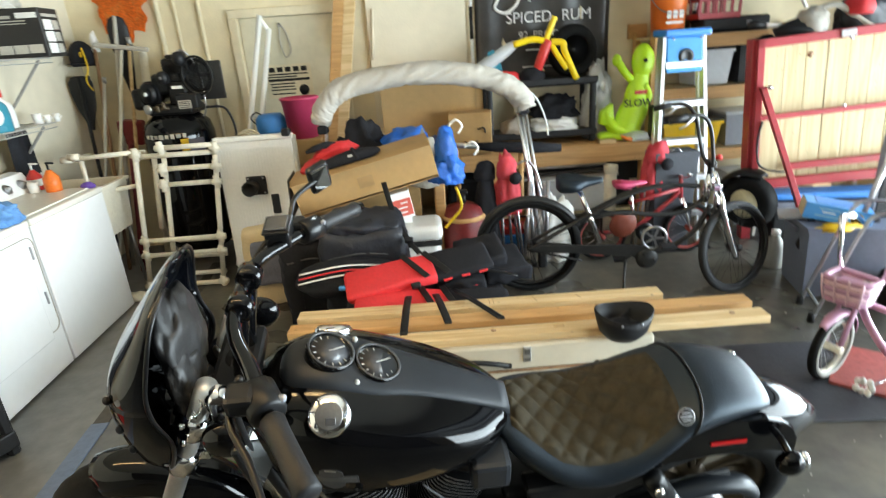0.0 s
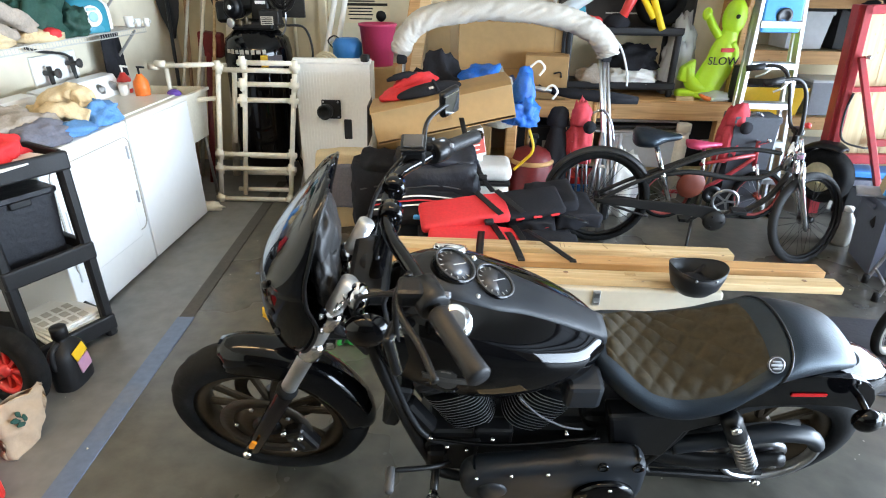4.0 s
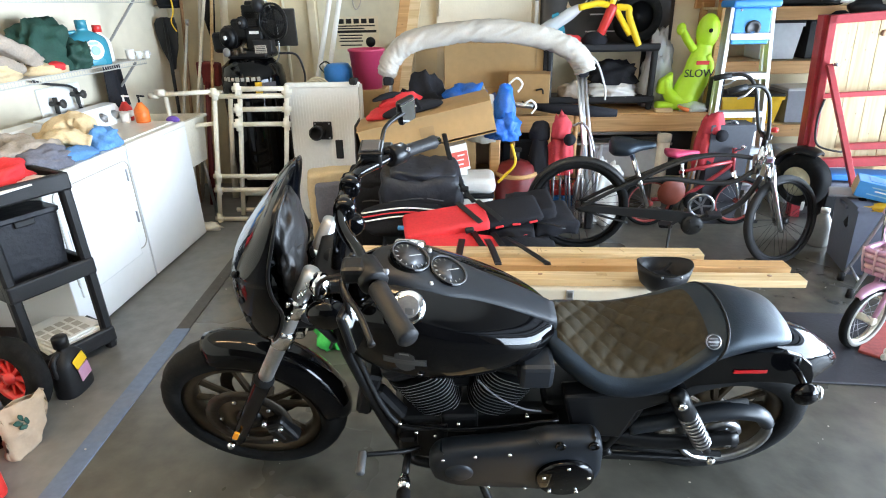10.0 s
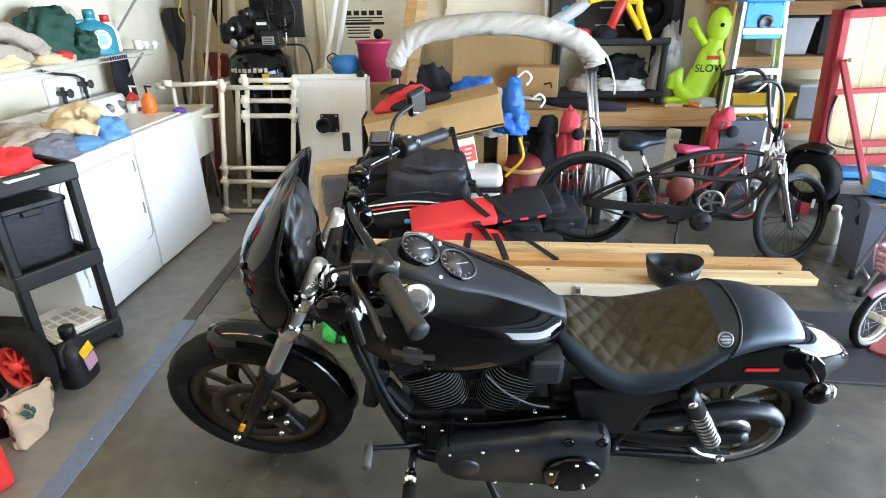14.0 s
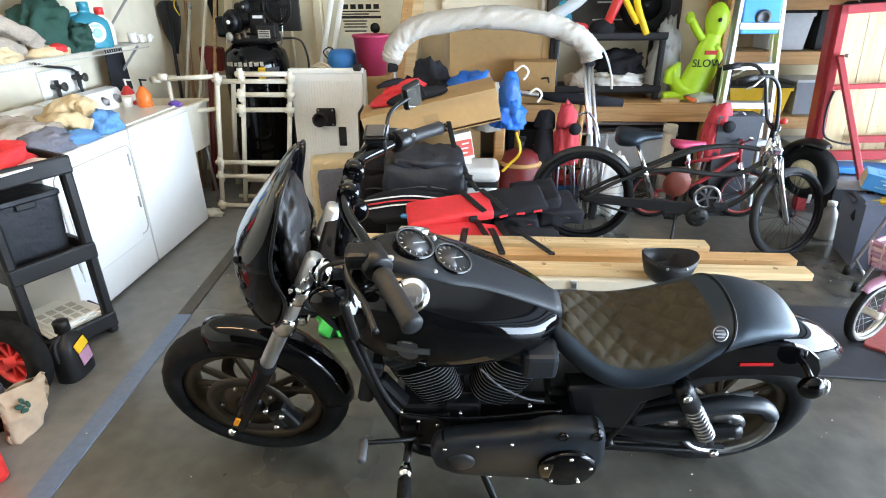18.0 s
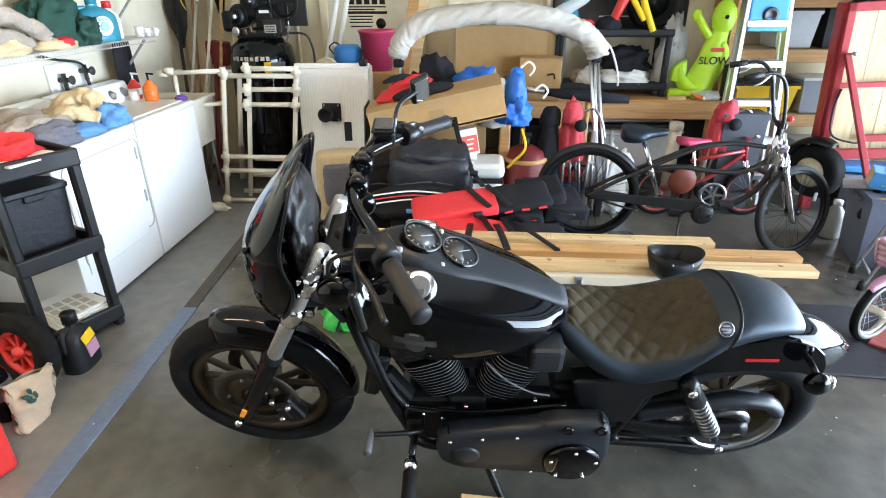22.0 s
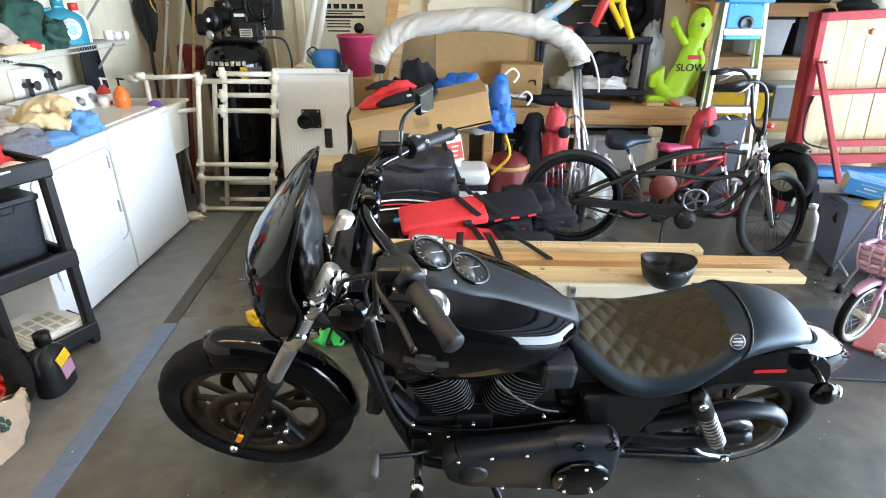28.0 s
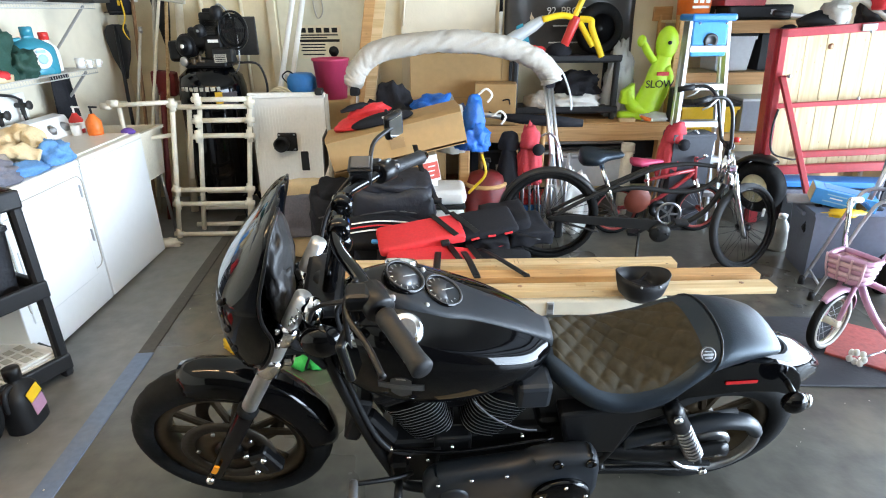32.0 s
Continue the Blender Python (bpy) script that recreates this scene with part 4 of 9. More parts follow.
    part("rocker_box", box(1.065, 0.02, 0.65, 0.18, 0.16, 0.06, 0.025, 3, rot(0, 22, 0)), "black_satin", e, "black rocker cover")
    part("rocker_box", box(0.72, 0.02, 0.65, 0.18, 0.16, 0.06, 0.025, 3, rot(0, -22, 0)), "black_satin", e, "black rocker cover")
    part("intake_block", box(0.91, 0.0, 0.56, 0.1, 0.1, 0.12, 0.02, 2), "black_satin", e)
    part("lifter_block", box(0.91, 0.09, 0.4, 0.12, 0.06, 0.09, 0.012, 2), "black_satin", e)
    part("oil_line", tube(bend([(1.1, 0.12, 0.41), (0.9, 0.15, 0.425), (0.6, 0.14, 0.45)], 6), 0.006, 8), "black_gloss", e)
    part("wiring_loom", tube(bend([(1.22, 0.07, 0.72), (1.16, 0.1, 0.5), (1.09, 0.12, 0.4), (0.95, 0.13, 0.41)], 6), 0.009, 8), "black_plastic", e)
    for bx, bz in ((1.1, 0.44), (1.05, 0.39), (0.99, 0.37), (0.915, 0.435), (0.7, 0.47)):
        part("bolt", lathe([(0.006, 0.11), (0.006, 0.122), (0.001, 0.124)], (bx, 0.02, bz), "Y", 8), "chrome", e)
    part("oil_bag", box(0.69, 0.115, 0.685, 0.1, 0.1, 0.095, 0.015, 2), "denim_black", e, "grey-blue plastic coil cover")
    for bx, bz in ((0.608, 0.452), (0.508, 0.45)):
        part("bolt_recess", lathe([(0.015, 0.225), (0.017, 0.237), (0.012, 0.238), (0.01, 0.228), (0.001, 0.228)], (bx, 0, bz), "Y", 16), "black_gloss", e)
    part("side_cover", prism([(0.6, 0.575), (0.55, 0.38), (0.39, 0.36), (0.36, 0.5), (0.27, 0.55), (0.26, 0.6)], 0.08, 0.15, "Y", 0.012), "black_satin", e)
    part("regulator", box(1.2, 0, 0.5, 0.05, 0.16, 0.2, 0.01, 1, rot(0, -17, 0)), "black_plastic", e)
    part("exhaust_pipe", tube(bend([(1.0, -0.12, 0.6), (1.1, -0.16, 0.45), (1.0, -0.18, 0.3), (0.6, -0.19, 0.26), (0.1, -0.19, 0.27), (-0.3, -0.19, 0.33)], 6), [0.024] * 18 + [0.03, 0.036, 0.042, 0.045, 0.045, 0.045, 0.045, 0.045, 0.045, 0.045, 0.045, 0.045, 0.04], 14), "black_satin", e, "satin black exhaust on the far side")
    # foot controls
    part("foot_control_bracket", join(box(1.08, 0.12, 0.3, 0.06, 0.04, 0.1, 0.01, 1), rod((1.08, 0.1, 0.28), (1.09, 0.24, 0.29), 0.013, 8)), "black_satin", e)
    peg = part("foot_peg", tube([(1.09, 0.23, 0.295), (1.09, 0.25, 0.295), (1.09, 0.27, 0.295), (1.09, 0.28, 0.295)], [0.014, 0.022, 0.022, 0.014], 12), "chrome", e, "chrome forward foot peg")
    part("peg_rubber", tube([(1.09, 0.28, 0.295), (1.09, 0.285, 0.295), (1.09, 0.39, 0.295), (1.09, 0.395, 0.295)], [0.017, 0.022, 0.022, 0.017], 12), "rubber", peg)
    lev = part("shift_lever", tube(bend([(1.04, 0.16, 0.34), (1.1, 0.19, 0.365), (1.215, 0.22, 0.4)], 4), 0.008, 8), "black_satin", e)
    part("shift_peg", tube([(1.215, 0.21, 0.4), (1.215, 0.215, 0.4), (1.215, 0.28, 0.4), (1.215, 0.285, 0.4)], [0.011, 0.014, 0.014, 0.01], 12), "rubber_grey", lev, "grey rubber shift peg")
    part("kickstand", tube(bend([(0.86, 0.13, 0.18), (0.82, 0.2, 0.11), (0.77, 0.29, 0.055)], 4), [0.014] * 6 + [0.011, 0.01, 0.016], 10), "black_satin", e, "black kickstand")
    return e


motorcycle(pose(1.0, 1.53, 0.0, -15, 0, 182.5) @ Matrix.Scale(1.03, 4))


# ---- laundry wall ----
M["guard_grey"] = material("grimy_grey_sheet_metal", (0.035, 0.033, 0.03), 0.55, vary=0.3, scale=9)
M["bracket_grey"] = material("dull_grey_steel", (0.26, 0.25, 0.235), 0.5, vary=0.15, scale=12)
M["dark_red"] = material("grimy_dark_red", (0.17, 0.012, 0.012), 0.55, vary=0.3, scale=9)
M["hose"] = material("black_hose", (0.015, 0.015, 0.016), 0.5, vary=0.2)
# wire greyed below white: the shelves' grey shadows are put into it
M["wire_white"] = material("white_coated_wire", (0.5, 0.48, 0.44), 0.45, vary=0.08, scale=10, dirt=(0.4, 0.36, 0.3), amount=0.5)
M["carton_black"] = material("black_printed_card", (0.02, 0.019, 0.018), 0.5, vary=0.2, scale=9)
M["teal"] = material("teal_bottle", (0.03, 0.22, 0.3), 0.25, vary=0.06, scale=8)
M["towel_beige"] = material("beige_towel", (0.6, 0.46, 0.27), 0.95, vary=0.15, scale=20, bump=0.004, fine=90)
M["towel_grey"] = material("taupe_blanket", (0.32, 0.27, 0.22), 0.95, vary=0.2, scale=16, bump=0.004, fine=80)
M["towel_blue"] = material("blue_shirt", (0.1, 0.25, 0.5), 0.9, vary=0.2, scale=16, bump=0.003, fine=70)
M["jacket_green"] = material("dark_green_jacket", (0.01, 0.05, 0.035), 0.8, vary=0.3, scale=14, bump=0.003, fine=60)
M["purple"] = material("purple_cloth", (0.12, 0.06, 0.3), 0.9, vary=0.2, scale=14)
M["slate"] = material("slate_cloth", (0.14, 0.14, 0.17), 0.9, vary=0.25, scale=14, bump=0.003, fine=60)
M["sky_mark"] = material("pale_blue_print", (0.25, 0.45, 0.6), 0.5, vary=0.1, scale=9)
M["knob_grey"] = material("grey_control_knob", (0.3, 0.3, 0.3), 0.4, vary=0.1, scale=10)
M["paper"] = material("white_paper", (0.78, 0.76, 0.72), 0.7, vary=0.05, scale=10)
M["bag_brown"] = material("tan_shopping_bag", (0.36, 0.265, 0.18), 0.85, vary=0.12, scale=8, bump=0.003, fine=30)
M["shaft_grey"] = material("grey_handle", (0.45, 0.42, 0.36), 0.5, vary=0.15, scale=10)
M["wood_dark"] = wood("old_handle_wood", (0.35, 0.2, 0.1), (0.2, 0.1, 0.05), 1.0, "Z")


def appliance(name, y0, y1, label, washer):
    x0, x1, h = -2.62, -1.995, 0.905
    w, yc = y1 - y0, (y0 + y1) / 2
    e = thing(name, pose(0, 0, 0), label, "washing machine" if washer else "dryer")
    body = part("body", box((x0 + x1) / 2, yc, 0.02 + (h - 0.06) / 2, x1 - x0, w - 0.006, h - 0.06, 0.006, 2), "appliance", e)
    part("kick_plate", box((x0 + x1) / 2 - 0.02, yc, 0.012, x1 - x0 - 0.03, w - 0.03, 0.024), "black_plastic", e)
    part("top_panel", box((x0 + x1) / 2, yc, h - 0.022, x1 - x0 + 0.012, w - 0.002, 0.042, 0.012, 3), "appliance_top", e, "worn dirty enamel top")
    back = part("control_panel", prism([(x0 + 0.05, h - 0.003), (x0 + 0.21, h - 0.003), (x0 + 0.14, h + 0.13), (x0 + 0.06, h + 0.14)], y0 + 0.03, y1 - 0.0, "Y", 0.006), "appliance", e)
    nrm = V(0.153, 0, 0.07).normalized()
    for k, q in enumerate((0.12, 0.3, 0.55)):
        p = V(x0 + 0.175, y0 + w * (1 - q), h + 0.063)
        kn = part("knob", moved(lathe([(0.034 if k == 0 else 0.02, 0.0), (0.034 if k == 0 else 0.02, 0.006), (0.02 if k == 0 else 0.014, 0.008), (0.018 if k == 0 else 0.012, 0.026), (0.001, 0.028)], (0, 0, 0), "Z", 24), Matrix.Translation(p) @ nrm.to_track_quat("Z", "Y").to_matrix().to_4x4()), "knob_grey", back)
        part("knob_ring", moved(lathe([(0.036, 0.0005), (0.036, 0.002), (0.03, 0.002)], (0, 0, 0), "Z", 24), Matrix.Translation(p) @ nrm.to_track_quat("Z", "Y").to_matrix().to_4x4()), "steel", kn)
    if washer:
        part("lid", box(x0 + 0.37, yc, h + 0.003, 0.42, w - 0.12, 0.012, 0.005, 2), "appliance_top", e)
    else:
        loop = [V(x1 + 0.004, y, z) for y, z in [(yc + 0.02 + a * (w / 2 - 0.09) + 0.05 * math.copysign(abs(math.cos(t)), a), 0.54 + b * 0.23 + 0.05 * math.copysign(abs(math.sin(t)), b)) for a, b, t in [(math.copysign(1, math.cos(q)), math.copysign(1, math.sin(q)), q) for q in [0.03 + 2 * math.pi * k / 40 for k in range(40)]]]]
        # raised grey bead; its colour stands for the shade in the gap
        part("door_gap", tube(loop, 0.0035, 6, closed=True), "shaft_grey", e, "grey line drawn for the shaded door gap")
        dr = part("door", box(x1 + 0.004, yc - 0.02, 0.5, 0.014, w - 0.17, 0.55, 0.006, 2), "appliance", e)
        part("door_handle", box(x1 + 0.014, y0 + 0.1, 0.55, 0.014, 0.03, 0.12, 0.005, 2), "appliance", dr)
        for z in (0.73, 0.46):
            part("hinge", box(x1 + 0.006, y1 - 0.055, z, 0.012, 0.008, 0.075, 0.002), "steel", e)
    for yy in (y0 + 0.06, y1 - 0.06):
        for xx in (x0 + 0.05, x1 - 0.05):
            part("foot", lathe([(0.02, 0.0), (0.02, 0.01), (0.012, 0.012), (0.012, 0.026)], (xx, yy, 0), "Z", 12), "black_plastic", e)
    return e


appliance("clothes_dryer", 2.305, 3.06, "white enamel front-loading clothes dryer beside the washer", False)
appliance("washing_machine", 3.07, 3.83, "white enamel top-loading washer with a dirty top", True)

# laundry sink
e = thing("utility_sink", pose(-2.32, 4.08, 0), "off-white plastic laundry tub on metal legs", "sink")
tub = []
for r, z in ((0.225, 0.5), (0.25, 0.85), (0.27, 0.85), (0.27, 0.87), (0.24, 0.87), (0.215, 0.53)):
    tub.append([V(r * 1.0 * sx, r * 0.88 * sy, z) for sx, sy in ((-1, -1), (1, -1), (1, 1), (-1, 1))])
part("tub", shade(rings(tub), False), "pvc", e)
for sx in (-1, 1):
    for sy in (-1, 1):
        part("leg", rod((0.2 * sx, 0.17 * sy, 0.56), (0.22 * sx, 0.19 * sy, 0), 0.013, 8), "steel", e)
part("drain", rod((0, 0, 0.52), (0, 0, 0.2), 0.02, 10), "white_plastic", e)


def wire_shelf(z, y0, y1, depth, label):
    e = thing("wire_shelf", pose(0, 0, 0), label, "shelf", "wire wall shelves")
    x0, x1 = XW + 0.005, XW + depth
    part("front_rail", join(rod((x1, y0, z), (x1, y1, z), 0.004, 6), rod((x1 + 0.003, y0, z - 0.03), (x1 + 0.003, y1, z - 0.03), 0.004, 6)), "wire_white", e)
    part("back_rail", rod((x0 + 0.01, y0, z), (x0 + 0.01, y1, z), 0.004, 6), "wire_white", e)
    n = int((y1 - y0) / 0.026)
    bms = []
    for i in range(n + 1):
        y = y0 + (y1 - y0) * i / n
        bms.append(([(x0, y, z + 0.004), (x1, y, z + 0.004), (x1 + 0.004, y, z - 0.03)], 0.0022))
    verts, faces = [], []
    for pts, r in bms:
        for a, b in zip(pts, pts[1:]):
            o = len(verts)
            for p in (a, b):
                for dx, dy in ((-r, -r), (r, -r), (r, r), (-r, r)):
                    verts.append((p[0] + (dx if a[0] == b[0] else 0), p[1] + dy, p[2] + dx))
            faces += [(o + j, o + (j + 1) % 4, o + 4 + (j + 1) % 4, o + 4 + j) for j in range(4)]
    me = bpy.data.meshes.new("wires")
    me.from_pydata(verts, [], faces)
    me.materials.append(M["wire_white"])
    ob = new("wires", me)
    ob.parent = e
    ob["kind"] = "stuff"
    for y in (y0 + 0.6, y1 - 0.12):
        part("bracket", bar((x1 - 0.01, y, z - 0.012), (XW + 0.012, y, z - 0.32), 0.018, 0.014, 0.002), "bracket_grey", e, "grey diagonal bracket")
    return e


wire_shelf(1.31, 2.0, 4.14, 0.3, "white wire wall shelf crowded with laundry supplies")
wire_shelf(1.735, 2.0, 4.3, 0.3, "white wire wall shelf holding a bin and box")

SH = 1.316
single("towel", lump(-2.44, 2.72, SH, 0.24, 0.36, 0.12, 0.4, 5, 21, 4, fold=0.1), "towel_beige", "cream rumpled towel among the shelf laundry", "towel")
single("dark_shirt", lump(-2.43, 2.5, SH, 0.24, 0.3, 0.1, 0.4, 4, 8, 3, fold=0.1), "slate", "dark grey rumpled shirt on the shelf", "shirt")
single("green_jacket", join(lump(-2.49, 3.25, SH, 0.28, 0.36, 0.31, 0.35, 3, 3, 4, fold=0.12), lump(-2.42, 3.42, SH, 0.2, 0.24, 0.17, 0.35, 4, 31, 4, fold=0.12)), "jacket_green", "dark green jacket bundled on the wire shelf", "jacket")
e = thing("cleaning_bag", pose(-2.42, 3.14, SH), "yellow and white packet lying on shelf edge", "packet")
part("bag", lump(0, 0, 0, 0.2, 0.3, 0.07, 0.25, 4, 5, 3), "towel_beige", e)
part("label", lump(0.06, 0.02, 0.018, 0.1, 0.13, 0.05, 0.2, 4, 6, 3), "red", e, "dark red band")


def jug(name, m, mat, capmat, label, s=1.0, wide=0.11, deep=0.075, tall=0.26):
    e = thing(name, m, label, "bottle")
    rows = smooth_rows([(0.0, 0.9), (0.01, 1.0), (tall * 0.5, 1.0), (tall * 0.72, 0.9), (tall * 0.86, 0.55), (tall * 0.93, 0.28), (tall, 0.27)], 3)
    loops = []
    for z, k in rows:
        loops.append([V(wide * k * math.copysign(abs(math.cos(a)) ** 0.7, math.cos(a)) * s, max(deep * k, 0.02) * math.copysign(abs(math.sin(a)) ** 0.7, math.sin(a)) * s, z * s) for a in [2 * math.pi * j / 20 for j in range(20)]])
    part("body", rings(loops), mat, e)
    part("cap", lathe([(0.035 * s, tall * s - 0.005), (0.035 * s, (tall + 0.045) * s), (0.03 * s, (tall + 0.05) * s), (0.001, (tall + 0.05) * s)], (0, 0, 0), "Z", 18), capmat, e)
    part("handle", tube(bend([(-wide * 0.35 * s, 0, tall * 0.9 * s), (-wide * 0.85 * s, 0, tall * 0.85 * s), (-wide * 0.98 * s, 0, tall * 0.6 * s), (-wide * 0.8 * s, 0, tall * 0.45 * s)], 5), 0.013 * s, 8), mat, e)
    return e


e = jug("detergent_jug", pose(-2.46, 3.64, SH, 0, 0, 62), "teal", "teal", "large teal laundry detergent jug on the shelf", 1.0, 0.135, 0.08, 0.235)
part("front_label", lathe([(0.062, -0.006), (0.062, -0.01), (0.001, -0.011)], (0, -0.083, 0.1), "Y", 24), "paper", e, "round pale label")
part("label_mark", lathe([(0.03, -0.011), (0.03, -0.013), (0.018, -0.013)], (0.005, -0.083, 0.095), "Y", 20), "sky_mark", e)
part("label_mark", box(0.0, -0.097, 0.14, 0.06, 0.004, 0.016, 0.002), "sky_mark", e)
jug("bleach_bottle", pose(-2.5, 3.86, SH, 0, 0, 90), "white_plastic", "red_plastic", "white bleach bottle with a red cap", 0.85, 0.09, 0.065, 0.24)
e = thing("detergent_scoop", pose(-2.42, 4.06, SH), "small white measuring cup on shelf", "cup")
part("cup", lathe([(0.001, 0), (0.028, 0), (0.032, 0.07), (0.028, 0.07), (0.025, 0.006), (0.001, 0.006)], (0, 0, 0), "Z", 16), "white_plastic", e)
part("handle", tube(bend([(0.03, 0, 0.055), (0.055, 0, 0.045), (0.03, 0, 0.02)], 4), 0.004, 6), "white_plastic", e)
e = thing("mesh_sack", pose(-2.54, 3.97, 0.92), "black cloth sack with grey patterned hem hanging under shelf", "sack")
sk = []
for z, w in ((0.38, 0.09), (0.3, 0.1), (0.15, 0.105), (0.06, 0.12), (0.0, 0.1)):
    sk.append([V(0.028 * math.sin(a) * (1.3 if z < 0.2 else 1) + 0.01 * math.sin(4 * a), w * math.cos(a), z) for a in [2 * math.pi * j / 18 for j in range(18)]])
part("cloth", rings(sk), "black_cloth", e)
part("hem", join(*[box(0.036, -0.08 + 0.032 * i, 0.045, 0.006, 0.024, 0.045, 0.004) for i in range(6)]), "shaft_grey", e, "grey patterned band")
part("hook", rod((0, 0, 0.37), (0, 0, 0.4), 0.004, 6), "steel", e)


def soap(name, x, y, mat, label, s=1.0):
    e = thing(name, pose(x, y, 0.906), label, "soap bottle")
    part("body", lathe([(0.001, 0), (0.042 * s, 0), (0.045 * s, 0.02), (0.045 * s, 0.09 * s), (0.02 * s, 0.125 * s), (0.016 * s, 0.135 * s), (0.001, 0.136 * s)], (0, 0, 0), "Z", 18), mat, e)
    part("pump", join(rod((0, 0, 0.13 * s), (0, 0, 0.175 * s), 0.007, 8), bar((-0.01, 0, 0.178 * s), (0.045, 0, 0.174 * s), 0.014, 0.012, 0.003)), "white_plastic" if s < 1.05 else "black_plastic", e)
    part("label", lathe([(0.0455 * s, 0.03), (0.0462 * s, 0.031), (0.0462 * s, 0.075 * s), (0.0455 * s, 0.076 * s)], (0, 0, 0), "Z", 18), "paper" if s < 1.05 else "orange", e)


soap("hand_soap", -2.42, 3.84, "red_plastic", "red hand soap bottle with white pump", 1.0)
soap("hand_cleaner", -2.24, 3.73, "orange", "orange hand cleaner pump bottle on the washer", 1.08)
single("scrub_brush", shade(lump(-2.05, 3.78, 0.906, 0.1, 0.05, 0.04, 0.1, 3, 2, 3)), "purple", "small purple scrubbing brush on washer corner", "brush")
e = thing("glass_jar", pose(-2.42, 3.72, 0.906), "small clear plastic cups beside the soap", "cup")
part("cup", lathe([(0.001, 0), (0.03, 0), (0.034, 0.075), (0.03, 0.075), (0.027, 0.005), (0.001, 0.005)], (0.06, 0, 0), "Z", 16), "white_plastic", e)

TOP = 0.907
def roll(pts, r, seed, squash=0.85):
    """Soft rolled cloth along a curve, with slight creases."""
    path = bend(pts, 7)
    n = len(path)
    bm = tube(path, [r * (0.62 + 0.38 * min(1, 3.0 * min(i, n - 1 - i) / n + 0.25)) * (1 + 0.07 * math.sin(i * 1.3 + seed)) for i in range(n)], 20, flat=squash)
    bmesh.ops.subdivide_edges(bm, edges=bm.edges[:], cuts=1, use_grid_fill=True)
    bm.normal_update()
    for v in bm.verts:
        q = v.co * 13 + V(seed * 2.3, seed, seed * 0.7)
        crease = 0.45 - 1.3 * abs(noise.noise(V(q.x * 1.5, q.y * 0.6, q.z))) - 0.5 * abs(noise.noise(q * 2.2))
        v.co += v.normal * 0.02 * crease + 0.012 * V(noise.noise(q), noise.noise(q + V(9, 0, 0)), noise.noise(q + V(0, 9, 0)))
    return shade(bm)


single("beige_towel", join(roll([(-2.36, 2.86, TOP + 0.07), (-2.25, 2.95, TOP + 0.15), (-2.16, 2.98, TOP + 0.15), (-2.11, 2.93, TOP + 0.08)], 0.06, 1), roll([(-2.3, 2.78, TOP + 0.06), (-2.18, 2.84, TOP + 0.09), (-2.08, 2.88, TOP + 0.05)], 0.058, 2)), "towel_beige", "beige fluffy towel piled on the dryer", "towel")
single("taupe_towel", join(roll([(-2.42, 2.35, TOP + 0.07), (-2.36, 2.55, TOP + 0.1), (-2.3, 2.72, TOP + 0.09)], 0.075, 3), roll([(-2.22, 2.3, TOP + 0.07), (-2.2, 2.5, TOP + 0.08), (-2.16, 2.74, TOP + 0.06)], 0.072, 4)), "towel_grey", "taupe towel heaped on the dryer", "towel")
single("blue_shirt", join(lump(-2.1, 2.97, TOP, 0.24, 0.2, 0.13, 0.35, 4, 14, 4, fold=0.1), lump(-2.1, 2.75, TOP, 0.22, 0.28, 0.06, 0.3, 4, 15, 3, fold=0.1)), "towel_blue", "blue shirt draped over the dryer edge", "shirt")
single("slate_shirt", lump(-2.12, 2.52, TOP, 0.24, 0.34, 0.1, 0.35, 4, 16, 4, fold=0.1), "slate", "dark grey shirt bunched on dryer top", "shirt")

single("blanket", join(roll([(-2.5, 2.5, SH + 0.09), (-2.46, 2.75, SH + 0.2), (-2.42, 2.95, SH + 0.15), (-2.4, 3.08, SH + 0.06)], 0.06, 5), roll([(-2.42, 2.45, SH + 0.06), (-2.39, 2.7, SH + 0.09), (-2.38, 2.9, SH + 0.05)], 0.058, 6)), "towel_grey", "crumpled taupe blanket on the wire shelf", "blanket")
# taps above the machines
e = thing("wall_taps", pose(XW, 3.46, 1.1), "pair of hose taps with black washer hoses", "tap")
part("outlet_box", box(0.008, 0.06, 0.0, 0.016, 0.42, 0.2, 0.004), "white_plastic", e, "white recessed outlet panel")
for y, z in ((-0.06, 0.0), (0.16, 0.03)):
    tp = part("tap", join(rod((0.01, y, z), (0.09, y, z), 0.016, 10), lathe([(0.028, 0.0), (0.03, 0.008), (0.001, 0.01)], (0.1, y, z), "X", 12), rod((0.055, y, z + 0.04), (0.055, y, z - 0.06), 0.014, 8)), "guard_grey", e)
    part("hose", tube(bend([(0.055, y, z - 0.05), (0.06, y + 0.01, z - 0.16), (0.03, y + 0.03, z - 0.3)], 5), 0.011, 8), "hose", e)
part("drain_hose", tube(bend([(0.04, -0.19, 0.16), (0.07, -0.1, 0.13), (0.08, 0.06, 0.1), (0.06, 0.16, 0.06)], 6), 0.0085, 8), "hose", e)

# things on the upper shelf
UP = 1.742
e = thing("storage_bin", pose(-2.46, 3.42, UP), "grey plastic lidded bin on the upper shelf", "bin")
M["bin_grey"] = material("mid_grey_plastic", (0.15, 0.155, 0.16), 0.5, vary=0.1, scale=6)
part("body", box(0, 0, 0.16, 0.36, 0.5, 0.32, 0.02, 2), "bin_grey", e)
part("lid", box(0, 0, 0.33, 0.39, 0.54, 0.035, 0.012, 2), "bin_grey", e)
e = thing("carton", pose(-2.465, 4.29, UP, 0, 0, 6), "black printed product box on the upper shelf", "box")
